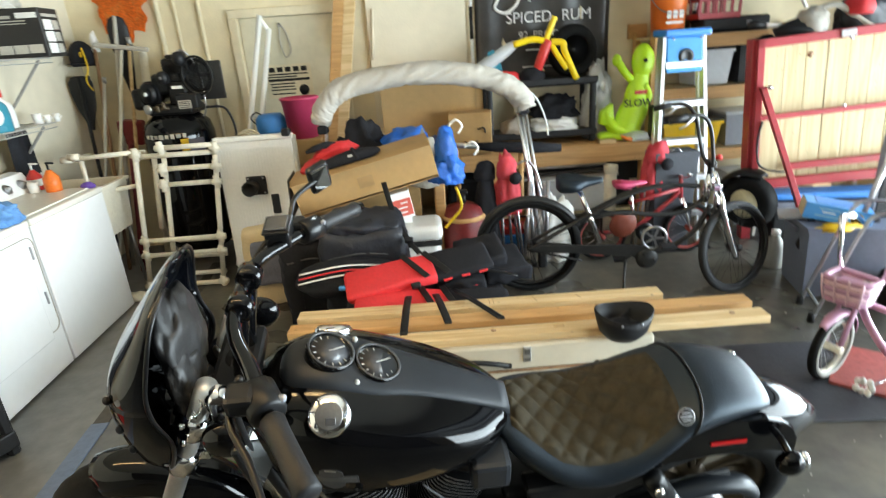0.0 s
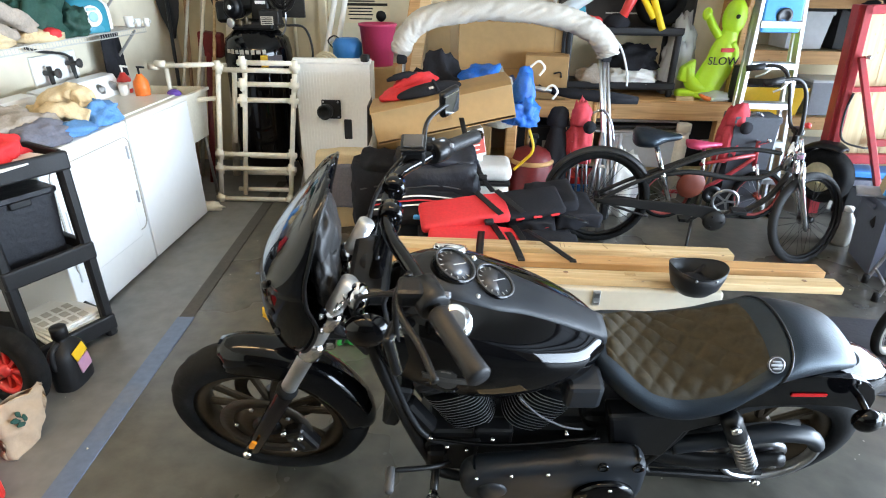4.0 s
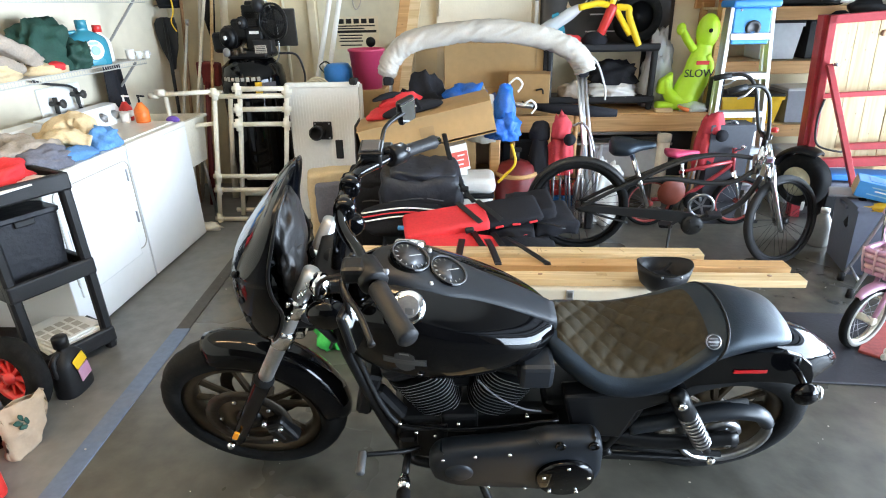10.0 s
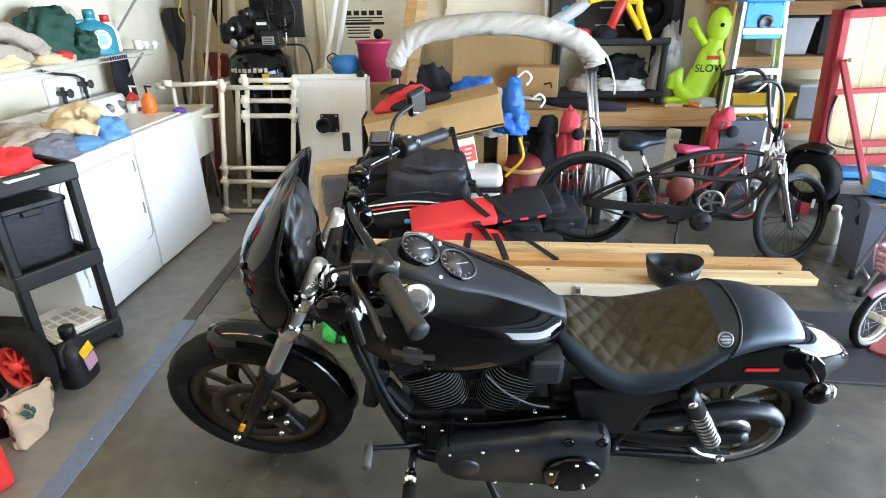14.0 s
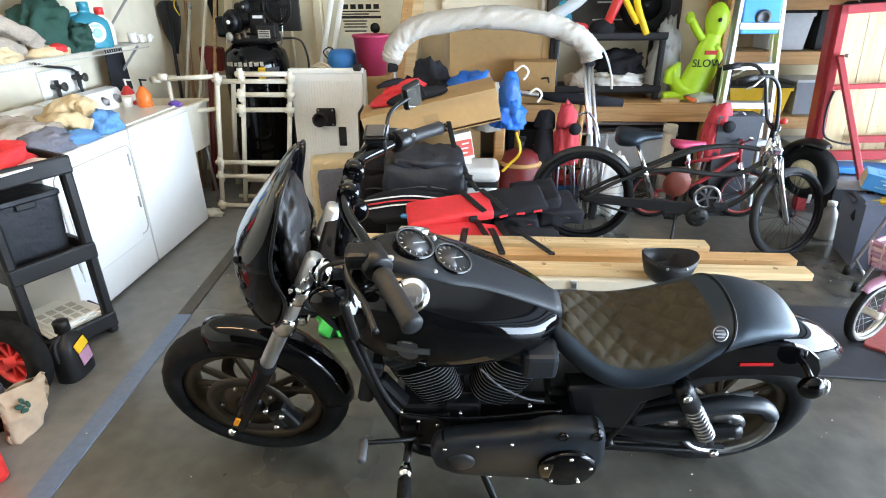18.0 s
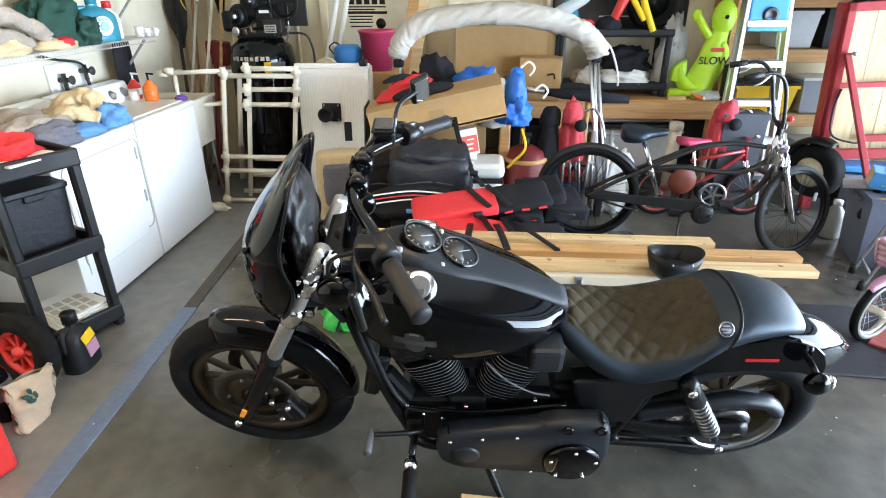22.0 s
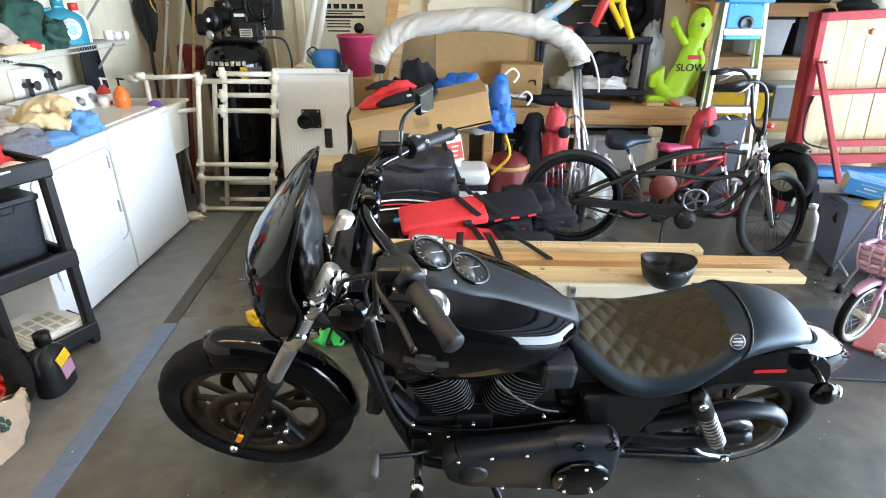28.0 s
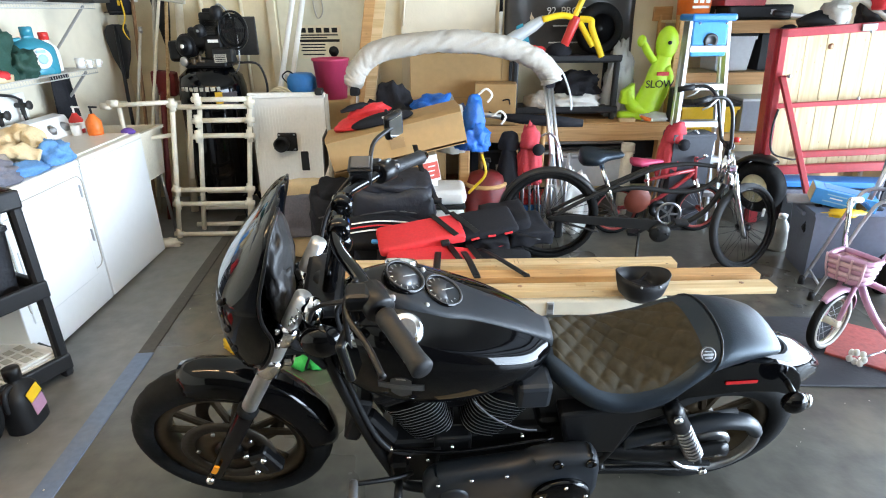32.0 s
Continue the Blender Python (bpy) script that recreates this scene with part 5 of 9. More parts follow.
part("box", box(0, 0, 0.155, 0.34, 0.26, 0.31, 0.004), "carton_black", e)
for i in range(3):
    part("print_panel", box(-0.09 + 0.095 * i, -0.131, 0.055, 0.088, 0.004, 0.055, 0.001), "shaft_grey", e, "pale printed picture strip")
for x, z, w, h in ((0.09, 0.265, 0.13, 0.034), (-0.06, 0.258, 0.1, 0.02), (-0.02, 0.232, 0.2, 0.008), (0.0, 0.215, 0.16, 0.006)):
    part("print_bar", box(x, -0.131, z, w, 0.003, h, 0.001), "paper" if h > 0.03 else "shaft_grey", e)
part("print_bar", box(0.1715, 0.0, 0.265, 0.003, 0.2, 0.02, 0.001), "shaft_grey", e)
for i in range(3):
    part("picture_panel", box(0.1715, -0.045, 0.055 + 0.075 * i, 0.004, 0.11, 0.066, 0.001), "paper", e, "pale product picture")
    part("picture_panel", box(0.1715, 0.06, 0.055 + 0.075 * i, 0.004, 0.07, 0.06, 0.001), "shaft_grey", e, "grey product picture")
single("plastic_wrap", lump(-2.52, 4.18, UP + 0.31, 0.24, 0.2, 0.11, 0.5, 6, 3, 3), "shaft_grey", "crumpled grey plastic wrap above the carton", "wrap")
e = thing("cup_stack", pose(-2.34, 4.16, UP - 0.426), "stack of small white ceramic cups", "cup")
for i, (dx, dy) in enumerate(((-0.04, -0.06), (0.0, -0.02))):
    part("cup", lathe([(0.001, 0), (0.016, 0), (0.022, 0.055), (0.019, 0.055), (0.014, 0.006), (0.001, 0.006)], (dx, dy, 0), "Z", 16), "white_plastic", e)
    part("handle", tube(bend([(dx + 0.02, dy, 0.045), (dx + 0.034, dy, 0.035), (dx + 0.018, dy, 0.018)], 4), 0.003, 6), "white_plastic", e)

# ---- corner tools ----
def leaning(name, a, b, r, mat, label, cat, extra=()):
    e = thing(name, pose(*a), label, cat, "long tools in the corner")
    a, b = V(*a), V(*b)
    part("shaft", tube([V(0, 0, 0), (b - a) * 0.5, b - a], r, 10), mat, e)
    for nm, bm, mt in extra:
        part(nm, moved(bm, Matrix.Translation(b - a)), mt, e)
    return e


blade = rings([[V(w * math.cos(t), 0.012 * math.sin(t), z) for t in [2 * math.pi * j / 16 for j in range(16)]] for z, w in ((-0.42, 0.018), (-0.34, 0.04), (-0.25, 0.075), (-0.12, 0.1), (-0.04, 0.1), (0.0, 0.07), (0.01, 0.03))])
leaning("paddle", (-2.46, 4.6, 0), (-2.535, 4.88, 1.58), 0.014, "black_plastic", "black kayak paddle leaning in the corner", "paddle", [("blade", blade, "black_plastic")])
leaning("paddle", (-2.42, 4.7, 0), (-2.17, 4.96, 2.02), 0.017, "shaft_grey", "black paddle with dark blade standing upright", "paddle", [("blade", moved(rings([[V(w * math.cos(t), 0.012 * math.sin(t), z) for t in [2 * math.pi * j / 16 for j in range(16)]] for z, w in ((-0.62, 0.018), (-0.42, 0.05), (-0.2, 0.078), (-0.08, 0.075), (-0.02, 0.055), (0.0, 0.02))]), rot(0, 0, 20)), "black_plastic")])
leaning("push_broom", (-2.44, 4.5, 0), (-2.15, 4.9, 1.77), 0.012, "pvc", "push broom with its wide head upward", "broom", [("head", box(0.0, 0, 0.015, 0.42, 0.05, 0.035, 0.01, 2, rot(0, 9, 0)), "shaft_grey")])
leaning("rake", (-2.28, 4.62, 0), (-2.1, 4.95, 1.84), 0.014, "pine", "garden rake with pale wooden handle", "rake", [("collar", rod((0, 0, -0.05), (0, 0, 0.02), 0.02, 10), "steel")])
leaning("shovel", (-2.52, 4.45, 0), (-2.34, 4.88, 1.54), 0.012, "shaft_grey", "shovel with a grey metal handle", "shovel", [("grip", rod((0, 0, -0.02), (0.003, 0, 0.03), 0.016, 10), "steel")])
leaning("pole", (-2.12, 4.75, 0), (-2.05, 5.04, 1.76), 0.032, "pvc", "thick white plastic pipe standing in the corner", "pipe")
leaning("mop_handle", (-2.4, 4.6, 0), (-2.4, 5.0, 1.86), 0.014, "wood_dark", "dark wooden mop handle", "mop", [("head", lump(0, 0, -0.1, 0.06, 0.06, 0.16, 0.2, 4, 4, 3), "paper")])
leaning("red_shaft", (-2.26, 4.55, 0), (-2.24, 4.9, 1.2), 0.024, "dark_red", "red painted tool handle", "handle", [("head", box(0.02, -0.02, -0.08, 0.2, 0.1, 0.2, 0.02, 2, rot(4, 6, 0)), "dark_red")])
e = thing("yellow_strap", pose(-2.46, 4.9, 1.45), "yellow and black webbing strap on the corner tools", "strap")
part("webbing", tube(bend([(0, 0, 0.35), (0.02, -0.02, 0.2), (-0.01, -0.03, 0.1), (0.02, -0.02, 0.02)], 6), 0.013, 6, flat=0.3), "yellow", e)
part("buckle", box(0, -0.02, 0.12, 0.03, 0.02, 0.04, 0.004), "black_plastic", e)
# orange tie-dye panel and cap on the wall
bm = bmesh.new()
c0 = bm.verts.new((0, -0.012, 0))
ring = []
for i in range(72):
    a = 2 * math.pi * i / 72
    r = 0.205 * (1 + 0.1 * math.sin(7 * a) + 0.08 * math.sin(13 * a + 1) + 0.1 * noise.noise(Vector((i * 0.7, 0, 0))))
    ring.append(bm.verts.new((r * math.cos(a), 0.01 * math.sin(5 * a), 1.35 * r * math.sin(a))))
for i in range(72):
    bm.faces.new((c0, ring[i], ring[(i + 1) % 72]))
bmesh.ops.solidify(bm, geom=bm.faces[:], thickness=0.012)
M["orange_fur"] = material("orange_shaggy_cloth", (0.85, 0.2, 0.025), 0.9, vary=0.4, scale=12, bump=0.006, fine=60, dirt=(0.8, 0.42, 0.12), amount=0.6)
single("orange_wall_hanging", bm, "orange_fur", "ragged orange and red cloth hung on the wall", "wall hanging", pose(-2.2, YN - 0.03, 2.13))
e = thing("baseball_cap", pose(-2.52, 4.99, 1.66), "navy cap hung on the corner tools", "cap")
part("crown", lump(0, 0, 0, 0.2, 0.19, 0.2, 0.05, 2, 3, 3), "black_cloth", e)
part("brim", moved(lathe([(0.001, 0), (0.08, -0.005), (0.09, -0.012), (0.08, -0.012), (0.001, -0.006)], (0.0, -0.06, 0.03), "Z", 20), Matrix.Diagonal((1, 1.2, 1, 1))), "black_cloth", e)
part("emblem", box(0.04, -0.088, 0.09, 0.02, 0.012, 0.04, 0.004), "yellow", e)

# ---- air compressor ----
e = thing("air_compressor", pose(-1.74, 4.72, 0), "black upright air compressor with belt guard", "compressor")
tank = part("tank", lathe([(0.001, 0.1), (0.15, 0.11), (0.24, 0.17), (0.265, 0.26), (0.265, 1.08), (0.245, 1.17), (0.17, 1.235), (0.001, 1.25)], (0, -0.06, 0.03), "Z", 36), "black_gloss", e)
for i in range(8):
    a = -2.2 + 0.16 * i
    part("marking_bar", box(0.268 * math.cos(a), -0.06 + 0.268 * math.sin(a), 1.12, 0.026 if i % 3 else 0.034, 0.006, 0.034 if i % 2 else 0.028, 0.001, 1, rot(0, 0, math.degrees(a) + 90)), "shaft_grey", tank, "pale marking bar")
part("warning_label", box(0.12, -0.295, 1.05, 0.06, 0.012, 0.09, 0.002, 1, rot(0, 0, 26)), "yellow", tank)
part("instruction_panel", box(0.19, -0.25, 1.03, 0.12, 0.012, 0.12, 0.002, 1, rot(0, 0, 46)), "slate", tank, "grey-blue instruction sticker")
for a in (0.6, 2.2, 3.8, 5.4):
    part("foot", bar((0.2 * math.cos(a), 0.2 * math.sin(a), 0.2), (0.28 * math.cos(a), 0.28 * math.sin(a), 0.0), 0.06, 0.012, 0.003), "black_satin", e)
part("platform", box(0.02, 0.03, 1.295, 0.44, 0.26, 0.02, 0.006), "black_satin", e)
for x in (-0.15, 0.15):
    part("platform_post", box(x, 0, 1.25, 0.04, 0.2, 0.06), "black_satin", e)
mot = part("motor", join(lathe([(0.001, -0.16), (0.07, -0.155), (0.085, -0.13), (0.085, 0.13), (0.07, 0.155), (0.001, 0.16)], (-0.18, 0, 1.44), "Y", 24), lathe([(0.03, -0.17), (0.05, -0.165), (0.001, -0.18)], (-0.18, 0, 1.44), "Y", 20)), "black_satin", e, "black electric motor")
part("motor_label", box(-0.12, -0.09, 1.47, 0.05, 0.09, 0.004, 0.001, 1, rot(0, 50, 0)), "paper", mot)
pump = part("pump", join(box(0.08, 0, 1.42, 0.2, 0.2, 0.2, 0.03, 2), box(0.06, 0, 1.58, 0.13, 0.16, 0.14, 0.01), box(0.06, 0, 1.68, 0.11, 0.13, 0.07, 0.02, 2)), "black_satin", e, "black compressor pump head")
for i in range(7):
    part("pump_fin", box(0.06, 0, 1.525 + 0.018 * i, 0.16, 0.19, 0.005), "black_satin", pump)
part("pump_label", box(0.1, -0.125, 1.475, 0.1, 0.005, 0.022), "paper", pump)
part("name_plate", box(0.18, -0.2, 1.35, 0.12, 0.006, 0.06), "shaft_grey", pump)
for q in range(4):
    part("plate_bar", box(0.18, -0.204, 1.33 + 0.013 * q, 0.1, 0.003, 0.006), "black_satin", pump)
part("switch_box", box(0.2, -0.15, 1.37, 0.2, 0.1, 0.11, 0.012, 2), "black_plastic", pump)
part("air_filter", lathe([(0.001, -0.06), (0.05, -0.055), (0.055, 0), (0.05, 0.055), (0.001, 0.06)], (0.17, -0.1, 1.68), "Y", 20), "black_plastic", pump)
# dark sheet added to hide the bright wall behind the open guard
part("guard_back", box(0.16, 0.16, 1.5, 0.56, 0.02, 0.3, 0.01, 2), "guard_grey", e, "dark sheet added behind the open belt guard")
part("intake_filter", lathe([(0.001, -0.05), (0.045, -0.045), (0.05, 0), (0.045, 0.05), (0.001, 0.06)], (-0.02, -0.1, 1.55), "Y", 20), "black_plastic", e)
part("filter_cap", lathe([(0.012, -0.05), (0.012, -0.06), (0.001, -0.062)], (-0.02, -0.1, 1.55), "Y", 12), "steel", e)
part("motor_cap", lathe([(0.016, -0.17), (0.016, -0.19), (0.001, -0.192)], (-0.18, 0, 1.44), "Y", 12), "paper", e)
for z in (1.4, 1.44, 1.49):
    part("motor_rib", tube(circle((-0.18, -0.1 + (z - 1.4), 1.44), (0, 1, 0), 0.088, 24), 0.005, 6, closed=True), "black_plastic", e)
part("cylinder_head", join(box(0.1, 0.02, 1.62, 0.26, 0.2, 0.13, 0.02, 2), box(-0.06, 0.02, 1.5, 0.2, 0.22, 0.16, 0.03, 2), box(-0.3, -0.02, 1.4, 0.12, 0.2, 0.16, 0.03, 2)), "black_satin", e)
bg = part("belt_guard", tube(circle((0.3, -0.1, 1.55), (0, 1, 0), 0.14, 40), 0.01, 6, closed=True), "black_satin", e, "black wire belt guard")
for k in range(1, 8):
    part("guard_ring", tube(circle((0.3, -0.1, 1.55), (0, 1, 0), 0.14 - 0.018 * k, 32), 0.003, 5, closed=True), "black_satin", bg)
part("guard_spokes", join(*[rod((0.3 + 0.14 * math.cos(q), -0.1, 1.55 + 0.14 * math.sin(q)), (0.3 - 0.14 * math.cos(q), -0.1, 1.55 - 0.14 * math.sin(q)), 0.003, 5) for q in (0.2, 1.0, 1.8, 2.6)]), "black_satin", bg)
part("flywheel", join(lathe([(0.1, -0.01), (0.125, -0.01), (0.125, 0.03), (0.1, 0.03)], (0.3, -0.06, 1.55), "Y", 32, closed=True), bar((0.19, -0.05, 1.55), (0.41, -0.05, 1.55), 0.03, 0.03), bar((0.3, -0.05, 1.44), (0.3, -0.05, 1.66), 0.03, 0.03, up=(1, 0, 0))), "black_satin", bg)
part("pressure_gauge", lathe([(0.035, 0), (0.037, -0.02), (0.03, -0.025), (0.001, -0.025)], (-0.17, -0.2, 1.33), "Y", 20), "steel", e, "round pressure gauge")
part("regulator", join(rod((-0.17, -0.19, 1.33), (0.02, -0.19, 1.33), 0.014, 8), box(-0.08, -0.2, 1.33, 0.04, 0.05, 0.05, 0.008), box(-0.02, -0.2, 1.35, 0.03, 0.04, 0.06, 0.008)), "bronze", e, "brass valve fittings")
part("air_line", tube(bend([(0.1, -0.08, 1.66), (0.2, -0.1, 1.74), (0.3, -0.05, 1.6), (0.3, -0.05, 1.3), (0.2, -0.05, 1.2)], 6), 0.008, 8), "steel", e)
part("cord", tube(bend([(0.26, -0.1, 1.3), (0.4, -0.08, 1.28), (0.44, -0.05, 1.1), (0.38, -0.02, 0.95), (0.28, -0.05, 1.0)], 8), 0.009, 8), "hose", e)

# black box added to fill the gap between platform and tank
part("control_block", box(0.02, -0.04, 1.31, 0.42, 0.3, 0.07, 0.02, 2), "black_satin", e)
for ob in e.children:
    if not ob.name.startswith(("tank", "foot", "cord")):
        for sub_ob in [ob] + list(ob.children):
            sub_ob.data.transform(Matrix.Translation((0.0, 0, -0.01)) @ Matrix.Diagonal((0.8, 1, 1, 1)))

# ---- white pipe rack ----
e = thing("pipe_rack", pose(0, 4.1, 0), "aged white PVC pipe rack with ladder rungs", "rack")
def px(x, z):
    """Rack skewed to fit the camera's view: x of a point at height z."""
    return x + 0.145 * (z / 1.06)
R = 0.0185
for nm, x, z0, z1, y in (("post", -2.0, 0.03, 1.07, 0), ("post", -1.82, 0.05, 1.07, 0.05), ("post", -1.435, 0.03, 1.09, 0), ("post", -1.94, 0.45, 1.02, 0.16)):
    part(nm, rod((px(x, z0), y, z0), (px(x, z1), y, z1), R, 12), "pvc", e)
for z, x0, x1, y in ((1.085, -1.83, -1.43, 0.0), (1.03, -2.0, -1.435, 0.02), (0.93, -1.82, -1.435, 0.02), (0.815, -1.82, -1.435, 0.02), (0.4, -2.0, -1.435, 0.0), (0.285, -2.0, -1.435, 0.0), (0.34, -1.82, -1.45, 0.16), (0.2, -1.85, -1.45, 0.16), (0.03, -2.0, -1.435, 0.0), (0.07, -1.9, -1.45, 0.12)):
    part("rail", rod((px(x0, z), y, z), (px(x1, z), y, z), R, 12), "pvc", e)
for a, b in (((-2.33, -0.02, 1.05), (-1.86, 0, 1.07)), ((-2.25, 0.3, 1.02), (-1.9, 0.25, 1.03)), ((-2.33, -0.02, 1.05), (-2.33, 0.28, 1.03)), ((-2.27, 0.05, 0.75), (-2.27, 0.05, 1.04)), ((-2.27, 0.05, 0.78), (-1.9, 0.05, 0.82)), ((-2.27, 0.05, 0.0), (-2.27, 0.05, 0.8))):
    part("arm", rod(a, b, R * 0.9, 12), "pvc", e)
for x, z in ((-2.0, 1.05), (-1.82, 1.085), (-1.435, 1.06), (-2.0, 0.4), (-2.0, 0.285), (-1.435, 0.4), (-1.435, 0.285), (-1.82, 0.93), (-1.82, 0.815), (-1.435, 0.93), (-1.435, 0.815), (-2.0, 0.035), (-1.435, 0.035)):
    part("fitting", join(rod((px(x, z), 0.0, z - 0.045), (px(x, z), 0.0, z + 0.045), R * 1.2, 12), rod((px(x, z) - 0.035, 0.0, z), (px(x, z) + 0.035, 0.0, z), R * 1.18, 12)), "pvc", e)
for q in ((-2.33, -0.02, 1.05), (-2.27, -0.03, 1.07)):
    part("fitting", rod((q[0] - 0.03, q[1], q[2]), (q[0] + 0.04, q[1], q[2]), R * 1.35, 12), "pvc", e)
single("rag", lump(-2.03, 3.93, 0.0, 0.2, 0.12, 0.06, 0.5, 5, 4, 3, fold=0.1), "pvc", "dirty cream rag on the floor", "rag")

# ---- grey ribbed panel with a pipe flange ----
e = thing("ribbed_panel", pose(-1.04, 4.16, 0, -3, 0, 0), "grey ribbed plastic hatch panel standing upright", "panel")
pan = part("panel", box(0, 0, 0.56, 0.56, 0.05, 1.1, 0.012, 2), "white_plastic", e)
for i in range(24):
    part("rib", box(-0.262 + 0.0228 * i, -0.0265, 0.53, 0.009, 0.006, 0.98), "white_plastic", pan)
part("top_rim", box(0, -0.005, 1.095, 0.58, 0.07, 0.04, 0.01, 2), "white_plastic", e)
fl = part("flange", box(-0.02, -0.04, 0.75, 0.145, 0.02, 0.14, 0.008, 2), "black_plastic", e, "black square pipe flange")
part("flange_pipe", lathe([(0.045, -0.05), (0.045, -0.1), (0.04, -0.11), (0.055, -0.11), (0.055, -0.16), (0.04, -0.16), (0.035, -0.11)], (-0.045, 0, 0.745), "Y", 24), "black_plastic", fl)
for sx in (-1, 1):
    for sz in (-1, 1):
        part("bolt", lathe([(0.008, -0.05), (0.008, -0.057), (0.001, -0.058)], (-0.02 + 0.056 * sx, 0, 0.75 + 0.055 * sz), "Y", 8), "steel", fl)
part("slot", box(0.1, -0.032, 0.6, 0.06, 0.016, 0.15, 0.02, 3), "black_plastic", e, "black oval vent")
part("latch", box(0.25, -0.02, 1.12, 0.06, 0.09, 0.05, 0.01), "black_plastic", e, "black corner latch")
part("corner_post", rod((0.29, 0, 0.0), (0.29, 0, 1.1), 0.02, 10), "shaft_grey", e)

# ---- north wall: side door and wall fittings ----
M["door_paint"] = material("pale_door_paint", (0.66, 0.62, 0.47), 0.55, vary=0.08, scale=2.5, bump=0.001, fine=40)
M["trim_paint"] = material("cream_trim_paint", (0.7, 0.62, 0.44), 0.5, vary=0.08, scale=4)
e = tagged(new("door_1"), "pale green-cream side door with a paper notice", "door", "", "structure")
e.matrix_basis = pose((DX0 + DX1) / 2, YN, 0)
W2 = (DX1 - DX0) / 2
part("leaf", box(0, 0.06, DZ / 2 + 0.004, 2 * W2 - 0.012, 0.045, DZ - 0.012, 0.003), "door_paint", e)
part("casing", box(-W2 - 0.035, -0.008, DZ / 2, 0.07, 0.026, DZ, 0.004), "trim_paint", e)
part("casing", box(W2 + 0.035, -0.008, DZ / 2, 0.07, 0.026, DZ, 0.004), "trim_paint", e)
part("casing", box(0, -0.008, DZ + 0.035, 2 * W2 + 0.14, 0.026, 0.07, 0.004), "trim_paint", e)
kb = part("door_knob", lathe([(0.03, 0.035), (0.012, 0.03), (0.012, 0.0), (0.027, -0.015), (0.03, -0.03), (0.001, -0.045)], (W2 - 0.07, 0.0, 0.98), "Y", 20), "bronze", e)
e = thing("notice", pose(-0.935, YN + 0.036, 1.42), "white paper business notice stuck on the door", "notice")
part("sheet", box(0, 0, 0, 0.4, 0.003, 0.28), "trim_paint", e)
part("heading_mark", join(*[box(-0.14 + 0.07 * i, -0.0035, 0.1, 0.05, 0.002, 0.04) for i in range(5)]), "black_satin", e, "dark heading blocks")
for z, w in ((0.06, 0.34), (0.038, 0.26), (0.012, 0.36), (-0.02, 0.22), (-0.045, 0.2), (-0.07, 0.22), (-0.105, 0.2)):
    part("text_bar", box(-0.0 if w > 0.3 else -0.06, -0.0035, z, w, 0.002, 0.022 if w == 0.36 else 0.011), "black_satin", e)
part("stamp", lathe([(0.045, -0.002), (0.045, -0.004), (0.001, -0.0045)], (0.12, 0, -0.08), "Y", 24), "black_satin", e)
e = thing("rope_loop", pose(-0.93, YN + 0.03, 1.82), "loop of cord hanging on the door", "cord")
part("cord", tube(bend([(-0.02, -0.008, 0.06), (-0.03, -0.01, -0.08), (0.0, -0.01, -0.2), (0.05, -0.01, -0.14), (0.03, -0.01, 0.0), (-0.01, -0.008, 0.06)], 6), 0.006, 6), "shaft_grey", e)
part("hook", box(-0.02, -0.004, 0.06, 0.03, 0.02, 0.03, 0.004), "steel", e)
for x, r in ((-1.92, 0.02), (-1.78, 0.012), (-1.58, 0.016)):
    e = thing("conduit", pose(x, YN - r - 0.002, 0), "painted conduit pipe fixed to the wall", "pipe", "wall conduits")
    part("pipe", rod((0, 0, 0.0), (0, 0, ZC), r, 10), "trim_paint", e)
    for z in (0.9, 2.3):
        part("clip", box(0, 0, z, 0.06, 2 * r + 0.004, 0.02, 0.003), "trim_paint", e)
e = thing("narrow_frame", pose(0.0, 0.0, 0), "narrow white plastic pipe frame leaning on the door", "frame")
for a, b in (((-1.44, 4.5, 0.0), (-1.035, 4.97, 1.95)), ((-1.35, 4.55, 0.0), (-0.98, 4.98, 1.85))):
    part("side", rod(a, b, 0.022, 12), "white_plastic", e)
for t in (0.25, 0.62, 0.99):
    a, b = V(-1.44, 4.5, 0).lerp(V(-1.035, 4.97, 1.95), t), V(-1.35, 4.55, 0).lerp(V(-0.98, 4.98, 1.85), t)
    part("crossbar", rod(a, b, 0.018, 12), "white_plastic", e)
for k, (x, mt) in enumerate(((-0.62, "pine_dark"), (-0.53, "pine"))):
    e = single("leaning_board", bar((x - 0.12, 4.86, 0), (x + 0.3, 5.12, 2.5), 0.04, 0.09, 0.003, up=(1, 0, 0)), mt, "long pine board leaning on the wall", "board", group="leaning boards")
e = thing("foam_sheet", pose(0.22, YN - 0.022, 0), "large off-white insulation sheet against the wall", "sheet")
part("sheet", box(0, 0, 1.3, 0.84, 0.036, 2.58, 0.004), "wall_white", e)
part("edge_strip", rod((-0.4, -0.028, 1.55), (-0.36, -0.028, 1.95), 0.01, 8), "wall_white", e)
e = thing("striped_pole", pose(0.685, YN - 0.05, 0), "black and white striped pole with a clamp", "pole")
for i in range(9):
    part("band", rod((0, 0, 0.1 + 0.26 * i), (0, 0, 0.36 + 0.26 * i), 0.016, 10), "white_plastic" if i % 2 else "black_satin", e)
part("clamp", box(0, -0.01, 2.2, 0.06, 0.05, 0.08, 0.008), "steel", e)
part("foot", lathe([(0.05, 0), (0.05, 0.02), (0.02, 0.1)], (0, 0, 0), "Z", 16), "black_plastic", e)


